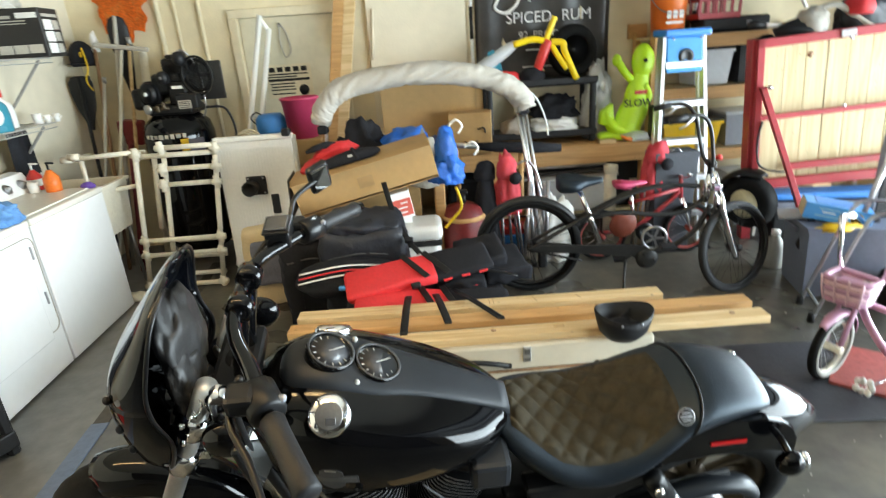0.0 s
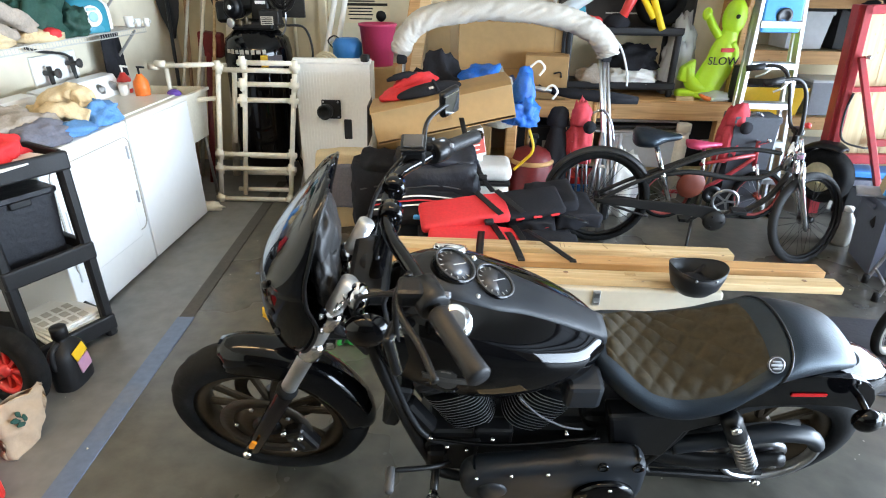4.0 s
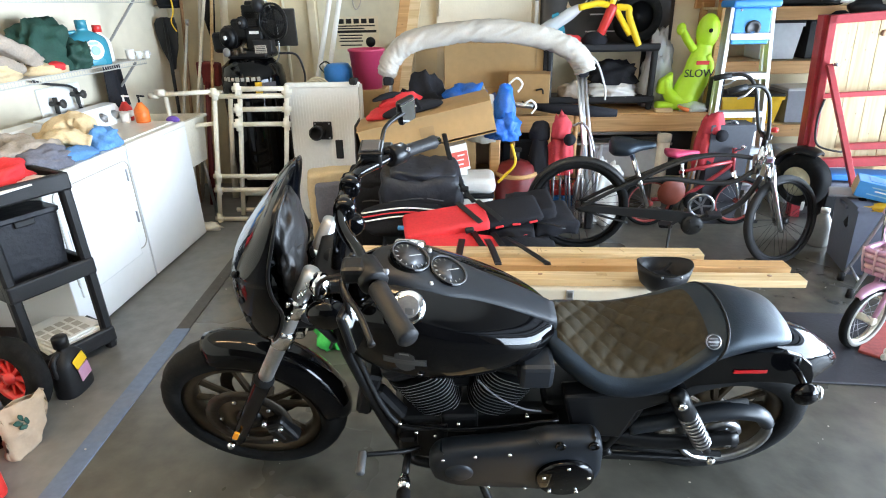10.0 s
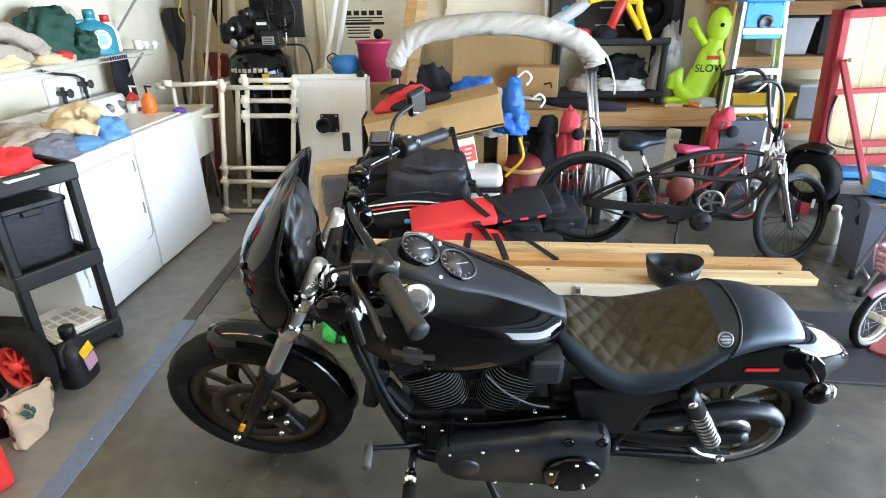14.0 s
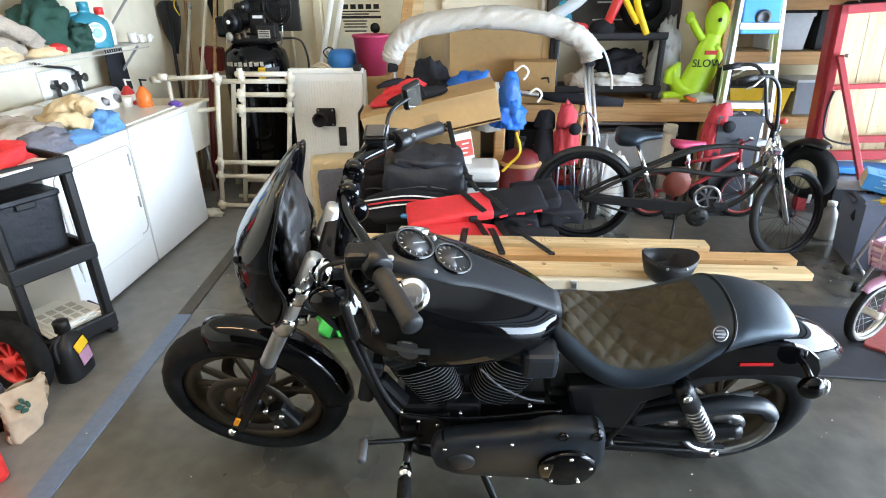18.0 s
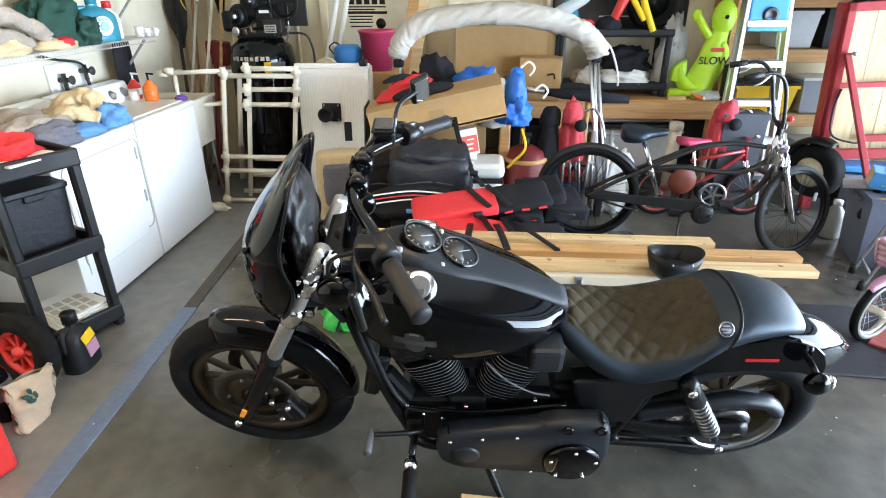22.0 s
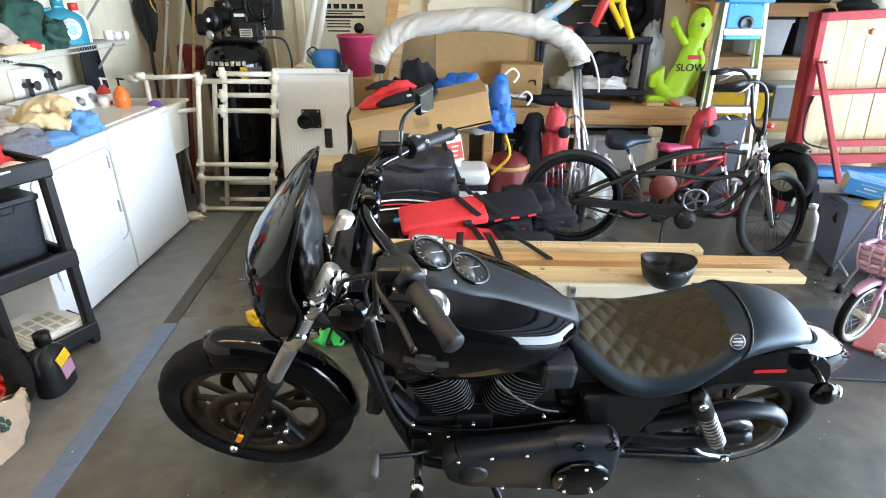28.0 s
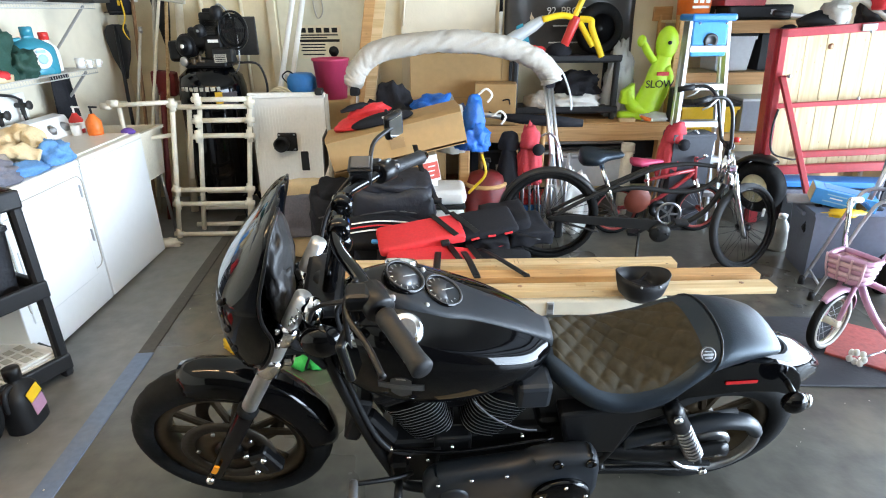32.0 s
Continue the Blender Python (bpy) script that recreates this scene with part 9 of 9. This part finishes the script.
part("emblem", lathe([(0.035, 0), (0.035, -0.003), (0.001, -0.004)], (0.1, -0.101, 0.05), "Y", 20), "bronze", e)
part("support", box(0.0, 0, -0.12, 0.3, 0.2, 0.2, 0.02), "black_cloth", e)
single("yellow_cloth", lump(2.68, 3.13, 0.445, 0.3, 0.12, 0.04, 0.6, 7, 82, 3), "yellow", "yellow cloth spilling from the tub", "cloth")
single("tub_fill", lump(2.8, 3.28, 0.38, 0.42, 0.34, 0.12, 0.3, 5, 83, 3), "black_cloth", "dark bags filling the tub", "bag")
single("dark_board", box(2.6, 3.36, 0.485, 0.3, 0.2, 0.016, 0.006, 2, rot(0, -6, -30)), "grey_plastic", "dark plastic sheet lying askew on the tub", "sheet")
e = thing("cream_jug", pose(2.62, 3.64, 0), "cream plastic jug standing beside the tub", "jug")
part("body", lathe([(0.001, 0), (0.062, 0), (0.068, 0.02), (0.066, 0.15), (0.05, 0.2), (0.03, 0.23), (0.026, 0.25), (0.001, 0.25)], (0, 0, 0), "Z", 20), "old_cream", e)
part("cap", lathe([(0.03, 0.245), (0.03, 0.275), (0.001, 0.277)], (0, 0, 0), "Z", 16), "white_plastic", e)
# folding walker frame
e = thing("folding_frame", pose(2.44, 2.86, 0, 0, 0, -20), "chrome folding frame with a blue top bar", "frame")
for y in (-0.04, 0.2):
    part("side_frame", tube(bend([(-0.06, y, 0.0), (0.02, y, 0.28), (0.1, y, 0.56), (0.16, y, 0.66), (0.3, y, 0.66), (0.36, y, 0.58), (0.34, y, 0.4)], 5), 0.0105, 10), "steel", e)
    part("rubber_foot", lathe([(0.02, 0), (0.018, 0.05), (0.013, 0.055)], (-0.06, y, 0), "Z", 10), "black_plastic", e)
    part("rear_leg", rod((0.34, y, 0.45), (0.4, y, 0.0), 0.0095, 10), "steel", e)
part("upright", rod((0.18, 0.2, 0.6), (0.3, 0.3, 0.98), 0.014, 10), "aluminium", e)
part("upright_tip", rod((0.295, 0.296, 0.96), (0.31, 0.31, 1.01), 0.018, 10), "black_plastic", e)
part("cross_bar", rod((0.12, -0.04, 0.6), (0.12, 0.2, 0.6), 0.012, 10), "blue", e, "blue crossbar")
part("cross_bar", rod((-0.03, -0.04, 0.1), (-0.03, 0.2, 0.1), 0.008, 10), "aluminium", e)
# red board on the floor and the pink child's scooter-bike
single("red_board", box(2.55, 2.1, 0.013, 0.95, 0.42, 0.025, 0.004, 1, rot(0, 0, -40)), "dull_red", "worn red painted board on the floor", "board")
e = thing("pink_bicycle", pose(2.18, 2.38, 0.0, 0, 0, -50), "faded pink child's bicycle with training flowers", "bicycle")
ST = pose(0.02, 0.0, 0, 0, 0, 76)
w = bike_wheel(e, 0, 0.17, 0.17, 0.042, "rubber", "pvc", spokes=18)
w.matrix_basis = ST @ pose(-0.12, 0, 0.17)
for s in (1, -1):
    part("whitewall", lathe([(0.128, 0.012 * s), (0.136, 0.0215 * s), (0.152, 0.0215 * s), (0.156, 0.012 * s)], (0, 0, 0), "Y", 40, closed=True), "old_cream", w, "yellowed whitewall band")
bike_wheel(e, 0.75, 0.17, 0.17, 0.042, "rubber", "pvc", spokes=18)
part("front_fender", moved(arc_guard((-0.12, 0.17), 0.195, 10, 130, 0.03, thick=0.004, drop=0.012), ST), "pink_paint", e, "faded pink mudguard")
for s in (1, -1):
    part("fork_leg", moved(tube([(-0.12, 0.035 * s, 0.17), (-0.04, 0.035 * s, 0.38)], 0.012, 8), ST), "pink_paint", e)
    part("handlebar", moved(tube(bend([(0.0, 0.0, 0.48), (0.02, 0.09 * s, 0.52), (0.0, 0.11 * s, 0.7), (0.04, 0.14 * s, 0.76), (0.14, 0.16 * s, 0.74)], 5), 0.011, 8), ST), "chrome", e, "chrome handlebar")
    part("grip", moved(rod((0.1, 0.155 * s, 0.75), (0.2, 0.165 * s, 0.73), 0.016, 8), ST), "paper", e)
part("head_tube", moved(rod((-0.04, 0, 0.36), (0.0, 0, 0.5), 0.018, 10), ST), "pink_paint", e)
part("main_tube", tube(bend([(0.03, -0.02, 0.44), (0.1, 0, 0.28), (0.22, 0, 0.14), (0.36, 0, 0.15), (0.75, 0, 0.18)], 5), 0.018, 10), "pink_paint", e, "faded pink frame tube")
part("main_tube", tube(bend([(0.03, -0.02, 0.4), (0.18, 0, 0.36), (0.3, 0, 0.28), (0.36, 0, 0.18)], 5), 0.016, 10), "pink_paint", e, "faded pink frame tube")
part("chainring", disc(0.06, 0.02, -0.045, -0.038), "chrome", e).matrix_basis = pose(0.3, 0, 0.15)
part("crank", bar((0.3, -0.05, 0.15), (0.24, -0.06, 0.07), 0.01, 0.016), "chrome", e)
part("chain_guard", prism([(0.26, 0.11), (0.26, 0.22), (0.7, 0.23), (0.72, 0.16)], -0.05, -0.042, "Y", 0.003), "pink_paint", e)
bk = part("basket", moved(box(-0.05, 0, 0.455, 0.085, 0.13, 0.1, 0.02, 2), ST), "pink_paint", e, "pink woven front basket")
for k in range(5):
    z, g = 0.405 + 0.027 * k, 0.9 + 0.06 * k
    ring_ = bend([V(-0.05 + 0.056 * g * a, 0.082 * g * b, z + 0.004 * (a * b)) for a, b in ((-1, -0.7), (-1, 0.7), (-0.7, 1), (0.7, 1), (1, 0.7), (1, -0.7), (0.7, -1), (-0.7, -1))], 3)
    part("weave", moved(tube(ring_, 0.0145, 8, closed=True), ST), "pale_pink" if k % 2 else "pink_paint", bk)
for y in (-0.07, -0.02, 0.03, 0.08):
    part("stake", moved(tube([V(-0.108 - 0.002 * (y > 0), y, 0.395), V(-0.122, y * 1.15, 0.46), V(-0.128, y * 1.2, 0.525)], 0.006, 6), ST), "pale_pink", bk)
for s in (1, -1):
    part("streamer", moved(rod((0.14, 0.165 * s, 0.735), (0.15, 0.2 * s, 0.62), 0.008, 6), ST), "pale_pink", e, "faded pink grip streamer")
part("flower", join(*[lump(0.16 + 0.03 * math.cos(a), -0.21 + 0.01 * math.sin(3 * a), 0.06 + 0.03 * math.sin(a), 0.03, 0.02, 0.03, 0.1, 3, i, 2, False) for i, a in [(i, 2 * math.pi * i / 7) for i in range(7)]]), "paper", e, "white plastic flower pedal")
part("pedal_arm", rod((0.25, -0.06, 0.09), (0.165, -0.2, 0.06), 0.006, 6), "chrome", e)
part("seat_post", rod((0.36, 0, 0.18), (0.42, 0, 0.42), 0.012, 8), "chrome", e)
part("saddle", rings([superloop(x, hw, z0, z1, 16, 2.4) for x, hw, z0, z1 in ((0.56, 0.06, 0.42, 0.48), (0.5, 0.07, 0.41, 0.48), (0.38, 0.03, 0.42, 0.465), (0.32, 0.012, 0.435, 0.46))]), "paper", e)
# orange-red hand truck
e = thing("hand_truck", pose(3.02, 2.72, 0, -6, 0, -30), "orange-red steel hand truck standing upright", "hand truck")
for s in (-1, 1):
    part("rail", tube(bend([(0.18 * s, 0, 0.04), (0.18 * s, 0, 0.9), (0.15 * s, 0, 1.15), (0.0, 0, 1.22)], 5), 0.018, 10), "orange", e)
    w = part("wheel", moved(tyre(0.13, 0.075, 0.06, 32), Matrix.Translation((0.24 * s, 0.1, 0.13)) @ rot(0, 0, 90)), "rubber", e)
    part("rim", moved(lathe([(0.07, -0.03), (0.05, -0.02), (0.001, -0.03)], (0, 0, 0), "Y", 24), Matrix.Translation((0.24 * s, 0.1, 0.13)) @ rot(0, 0, 90)), "white_plastic", w)
for z in (0.3, 0.6, 0.9):
    part("crossbar", box(0, 0, z, 0.36, 0.02, 0.05, 0.004), "orange", e)
part("back_plate", box(0, 0.02, 0.45, 0.3, 0.008, 0.3, 0.003), "paper", e, "printed warning plate")
for z in (0.55, 0.48, 0.4):
    part("plate_bar", box(0, 0.014, z, 0.2, 0.004, 0.03), "black_satin", e)
part("toe_plate", box(0, -0.1, 0.01, 0.4, 0.2, 0.012, 0.003), "orange", e)
e = thing("dark_board", pose(3.05, 3.22, 0, -4, 3, -10), "tall dark grey board leaning behind the tub", "board")
part("panel", box(0, 0, 0.5, 0.24, 0.06, 1.0, 0.01), "black_plastic", e)
part("edge", box(-0.122, 0, 0.5, 0.01, 0.05, 0.98), "grey_plastic", e)

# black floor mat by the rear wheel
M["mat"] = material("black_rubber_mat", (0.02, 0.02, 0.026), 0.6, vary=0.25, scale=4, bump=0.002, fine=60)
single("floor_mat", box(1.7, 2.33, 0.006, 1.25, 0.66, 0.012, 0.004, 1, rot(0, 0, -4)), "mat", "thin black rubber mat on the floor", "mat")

# ---- left foreground ----
CA, CB = V(-1.82, 2.24, 0), V(-1.97, 1.94, 0)
along = (CA - CB).normalized()
ang = math.degrees(math.atan2(along.y, along.x))
W, D = (CA - CB).length + 0.06, 0.72
e = thing("utility_cart", pose((CA.x + CB.x) / 2, (CA.y + CB.y) / 2, 0, 0, 0, ang), "black plastic three-tier utility cart full of things", "cart")
for z in (0.06, 0.46, 0.9):
    part("tray", box(0, D / 2 - 0.03, z, W, D, 0.03, 0.008), "black_plastic", e)
    for yy in (-0.02, D - 0.04):
        part("tray_lip", box(0, yy, z + 0.025, W, 0.03, 0.085, 0.01, 2), "black_plastic", e)
    for s in (-1, 1):
        part("tray_lip", box(s * (W / 2 - 0.012), D / 2 - 0.03, z + 0.025, 0.026, D - 0.07, 0.085, 0.01, 2), "black_plastic", e)
for s in (-1, 1):
    for yy in (0.0, D - 0.06):
        part("post", bar((s * (W / 2 - 0.025), yy, 0.0), (s * (W / 2 - 0.025), yy, 0.94), 0.05, 0.05, 0.012), "black_plastic", e)
m_cart = e.matrix_basis.copy()
e = thing("black_tote", m_cart @ pose(-0.01, 0.3, 0.476), "black plastic tote with hand hole on the cart", "tote")
loops = [[V(0.15 * k * a, 0.25 * k * b, z) for a, b in ((-1, -1), (1, -1), (1, 1), (-1, 1))] for k, z in ((0.9, 0), (0.98, 0.3), (1.03, 0.31), (1.03, 0.33), (0.97, 0.33))]
part("body", shade(rings(loops), False), "grey_bag", e)
part("hand_hole", box(0, -0.252, 0.29, 0.09, 0.012, 0.032, 0.012, 2), "black_satin", e)
e = thing("red_cloth", m_cart @ pose(-0.02, 0.16, 0.93), "red rag bundled on top of the cart", "rag")
part("cloth", lump(0, 0, 0, 0.26, 0.22, 0.12, 0.4, 4, 95, 4, fold=0.1), "red", e)
part("fold", lump(0.08, 0.1, 0.0, 0.14, 0.16, 0.08, 0.4, 4, 96, 3, fold=0.1), "red", e)
single("papers", box(0, 0, 0.004, 0.26, 0.2, 0.008, 0.001), "paper", "loose white papers on the cart top", "paper", m_cart @ pose(0.0, 0.06, 0.946, 0, 0, 12))
single("purple_cloth", lump(0, 0, 0, 0.2, 0.2, 0.14, 0.3, 4, 97, 3), "purple", "purple cloth heaped on the cart", "cloth", m_cart @ pose(-0.05, 0.45, 0.93))
e = thing("magazine_stack", m_cart @ pose(0.03, 0.16, 0.08), "stack of printed magazines on the bottom tray", "magazine")
for i in range(4):
    part("magazine", box(0.004 * i, 0.003 * i, 0.012 + 0.016 * i, 0.24, 0.3, 0.014, 0.002, 1, rot(0, 0, 3 * i - 4)), "paper", e)
part("cover_print", join(*[box(-0.08 + 0.05 * (i % 4), -0.1 + 0.07 * (i // 4), 0.069, 0.034, 0.05, 0.002) for i in range(12)]), "shaft_grey", e, "grey printed pictures")
M["rib_gap_red"] = material("rib_gap_dark_red", (0.28, 0.02, 0.015), 0.4, vary=0.15, scale=9)
# pneumatic wheel with a red rim
e = thing("barrow_wheel", pose(-1.9, 1.74, 0.185, -6, 0, -14), "black pneumatic tyre on a red plastic rim", "wheel")
part("tyre", tyre(0.185, 0.085, 0.105, 40), "rubber", e)
rm = part("rim", lathe([(0.11, -0.04), (0.09, -0.03), (0.085, 0.0), (0.09, 0.03), (0.11, 0.04)], (0, 0, 0), "Y", 32, closed=True), "red_plastic", e)
# darker red disc puts the shade between the ribs into colour
part("web", lathe([(0.088, 0.012), (0.088, 0.016), (0.001, 0.016), (0.001, 0.012)], (0, 0, 0), "Y", 24, closed=True), "rib_gap_red", e, "dark red disc for the shade between ribs")
for i in range(8):
    part("rib", moved(box(0.055, -0.015, 0, 0.08, 0.02, 0.018, 0.003), rot(0, 45 * i, 0)), "red_plastic", rm)
part("hub", lathe([(0.001, -0.05), (0.025, -0.045), (0.03, -0.01), (0.03, 0.04), (0.001, 0.04)], (0, 0, 0), "Y", 16), "red_plastic", e)
# oil jug
e = jug("oil_jug", pose(-1.775, 1.885, 0, 0, 0, 92), "black_plastic", "black_plastic", "black motor oil jug with yellow label", 0.95, 0.095, 0.062, 0.26)
part("label", box(0.0, -0.061, 0.165, 0.08, 0.006, 0.05, 0.002, 1, rot(-8, -12, 0)), "yellow", e, "yellow label stripe")
part("label", box(0.01, -0.062, 0.1, 0.075, 0.006, 0.07, 0.002, 1, rot(0, -8, 0)), "pink_paint", e, "pink printed label")
# paper shopping bag
e = thing("shopping_bag", pose(-1.7, 1.555, 0.002, 0, 0, 76), "crumpled tan paper shopping bag on the floor", "bag")
loops = []
for z, hx, hy, sx, sy in smooth_rows([(0.0, 0.055, 0.036, -0.085, 0.0), (0.015, 0.066, 0.045, -0.082, 0.0), (0.07, 0.085, 0.05, -0.058, 0.008), (0.13, 0.1, 0.046, -0.03, 0.022), (0.185, 0.105, 0.03, -0.015, 0.04), (0.19, 0.1, 0.024, -0.015, 0.04), (0.15, 0.09, 0.03, -0.02, 0.028), (0.1, 0.08, 0.032, -0.03, 0.015)], 4):
    loop = []
    for j in range(40):
        a = 2 * math.pi * j / 40
        c_, s_ = math.cos(a), math.sin(a)
        p = V(sx + hx * math.copysign(abs(c_) ** 0.6, c_), sy + hy * math.copysign(abs(s_) ** 0.6, s_), z)
        crease = abs(noise.noise(p * 9 + V(3, 1, 0))) ** 0.6 * 0.045 + noise.noise(p * 30) * 0.01
        loop.append(V(p.x * (1 - 1.0 * crease), p.y - crease * math.copysign(1.0, s_) * 0.7, max(0.0, z + (0.9 * p.x * z if z > 0.12 else 0.0) * -0.5 + 0.02 * noise.noise(p * 12) * min(1, z / 0.05))))
    loops.append(loop)
part("body", shade(rings(loops)), "bag_brown", e)
for k, (x, z, w, r) in enumerate(((-0.055, 0.15, 0.04, 60), (-0.075, 0.135, 0.045, 40), (-0.045, 0.13, 0.04, 75), (-0.065, 0.115, 0.035, 20))):
    part("print", moved(lump(0, 0, 0, w, 0.006, 0.016, 0.3, 5, 2 + k, 2, False), pose(x, -0.008 - 0.016 * (0.15 - z) / 0.035, z, -24, r, 0)), "jacket_green", e, "green printed leaf mark")

# bottle and cooler
e = thing("cola_bottle", pose(-1.86, 1.52, 0, 0, 0, 20), "dark plastic drink bottle with blue label", "bottle")
part("body", lathe([(0.001, 0), (0.045, 0), (0.05, 0.02), (0.048, 0.1), (0.052, 0.16), (0.048, 0.22), (0.018, 0.3), (0.014, 0.32), (0.001, 0.32)], (0, 0, 0), "Z", 24), "black_gloss", e)
part("label", lathe([(0.0525, 0.11), (0.0535, 0.112), (0.0535, 0.19), (0.0525, 0.192)], (0, 0, 0), "Z", 24), "slate", e)
part("cap", lathe([(0.017, 0.315), (0.017, 0.335), (0.001, 0.336)], (0, 0, 0), "Z", 16), "blue", e)
e = thing("cooler", pose(-1.84, 1.2, 0, 0, 0, -30), "red plastic cooler box with a white lid", "cooler")
part("body", box(0, 0, 0.16, 0.36, 0.34, 0.32, 0.03, 3), "red_plastic", e)
part("lid", box(0, 0, 0.345, 0.37, 0.35, 0.05, 0.02, 3), "white_plastic", e)
part("handle", tube(bend([(-0.2, 0, 0.28), (-0.21, 0, 0.4), (0, 0, 0.43), (0.21, 0, 0.4), (0.2, 0, 0.28)], 5), 0.01, 8), "white_plastic", e)

# behind the front wheel
M["green_net"] = material("green_nylon", (0.05, 0.6, 0.12), 0.5, vary=0.2, scale=14, bump=0.003, fine=40)
e = thing("green_pouch", pose(-0.6, 2.32, 0, 0, 0, 10), "bright green nylon pouch with black cords", "pouch")
part("cloth", lump(0, 0, 0, 0.22, 0.2, 0.2, 0.35, 4, 98, 4, fold=0.1), "green_net", e)
for k in range(2):
    part("cord", tube(bend([(-0.04 + 0.07 * k, -0.1, 0.02), (0.0 + 0.07 * k, -0.13, 0.14), (0.04 + 0.04 * k, -0.06, 0.26), (0.09, 0.0, 0.2)], 6), 0.007, 6), "hose", e)
single("yellow_pouch", lump(-0.98, 2.44, 0, 0.2, 0.16, 0.09, 0.35, 4, 99, 4, fold=0.1), "yellow", "yellow nylon bundle on the floor", "pouch")
e = thing("wood_block", pose(0.2, 1.085, 0, 0, 0, -4), "pine block under the kickstand foot", "wood block")
part("block", box(0, 0, 0.02, 0.3, 0.22, 0.038, 0.004), "pine", e)
part("saw_line", box(0, 0.05, 0.0395, 0.298, 0.004, 0.001), "wood_dark", e)

# floor markings
M["blue_line"] = material("worn_blue_floor_paint", (0.115, 0.155, 0.235), 0.5, vary=0.2, scale=6, dirt=(0.2, 0.2, 0.21), amount=0.4)
M["stripe_end_band"] = material("dark_floor_band", (0.06, 0.054, 0.044), 0.7, vary=0.3, scale=6)
structure("floor_line", bar((-1.373, -0.2, 0.002), (-1.513, 2.42, 0.002), 0.088, 0.008), "blue_line", "worn blue painted stripe along the floor", "floor marking")
structure("floor_joint", bar((-1.513, 2.42, 0.0015), (-1.65, 4.6, 0.0015), 0.075, 0.008), "stripe_end_band", "dark band carrying on the blue stripe's line", "floor marking")
structure("floor_mark", join(box(-1.2, 2.93, 0.002, 0.22, 0.02, 0.006), box(-1.2, 2.98, 0.002, 0.2, 0.02, 0.006)), "blue_line", "two short blue paint marks on the floor", "floor marking")

# dust and leaf bits on the floor
M["crumb"] = material("pale_floor_debris", (0.5, 0.46, 0.4), 0.8, vary=0.2, scale=10)
rnd = random.Random(7)
verts, faces = [], []
for i in range(170):
    cx, cy = rnd.uniform(-2.0, 3.2), rnd.uniform(0.3, 3.4)
    r, a0 = rnd.uniform(0.0015, 0.006), rnd.uniform(0, 6.28)
    o = len(verts)
    for j in range(5):
        a = a0 + 1.257 * j
        k = r * rnd.uniform(0.6, 1.3)
        verts.append((cx + k * math.cos(a), cy + k * math.sin(a), 0.0075))
    verts.append((cx, cy, 0.0075 + r * 0.7))
    faces += [(o + j, o + (j + 1) % 5, o + 5) for j in range(5)]
me = bpy.data.meshes.new("floor_debris")
me.from_pydata(verts, [], faces)
me.materials.append(M["crumb"])
tagged(new("floor_debris", me), "scattered pale crumbs and grit on the concrete", "debris", "", "stuff")
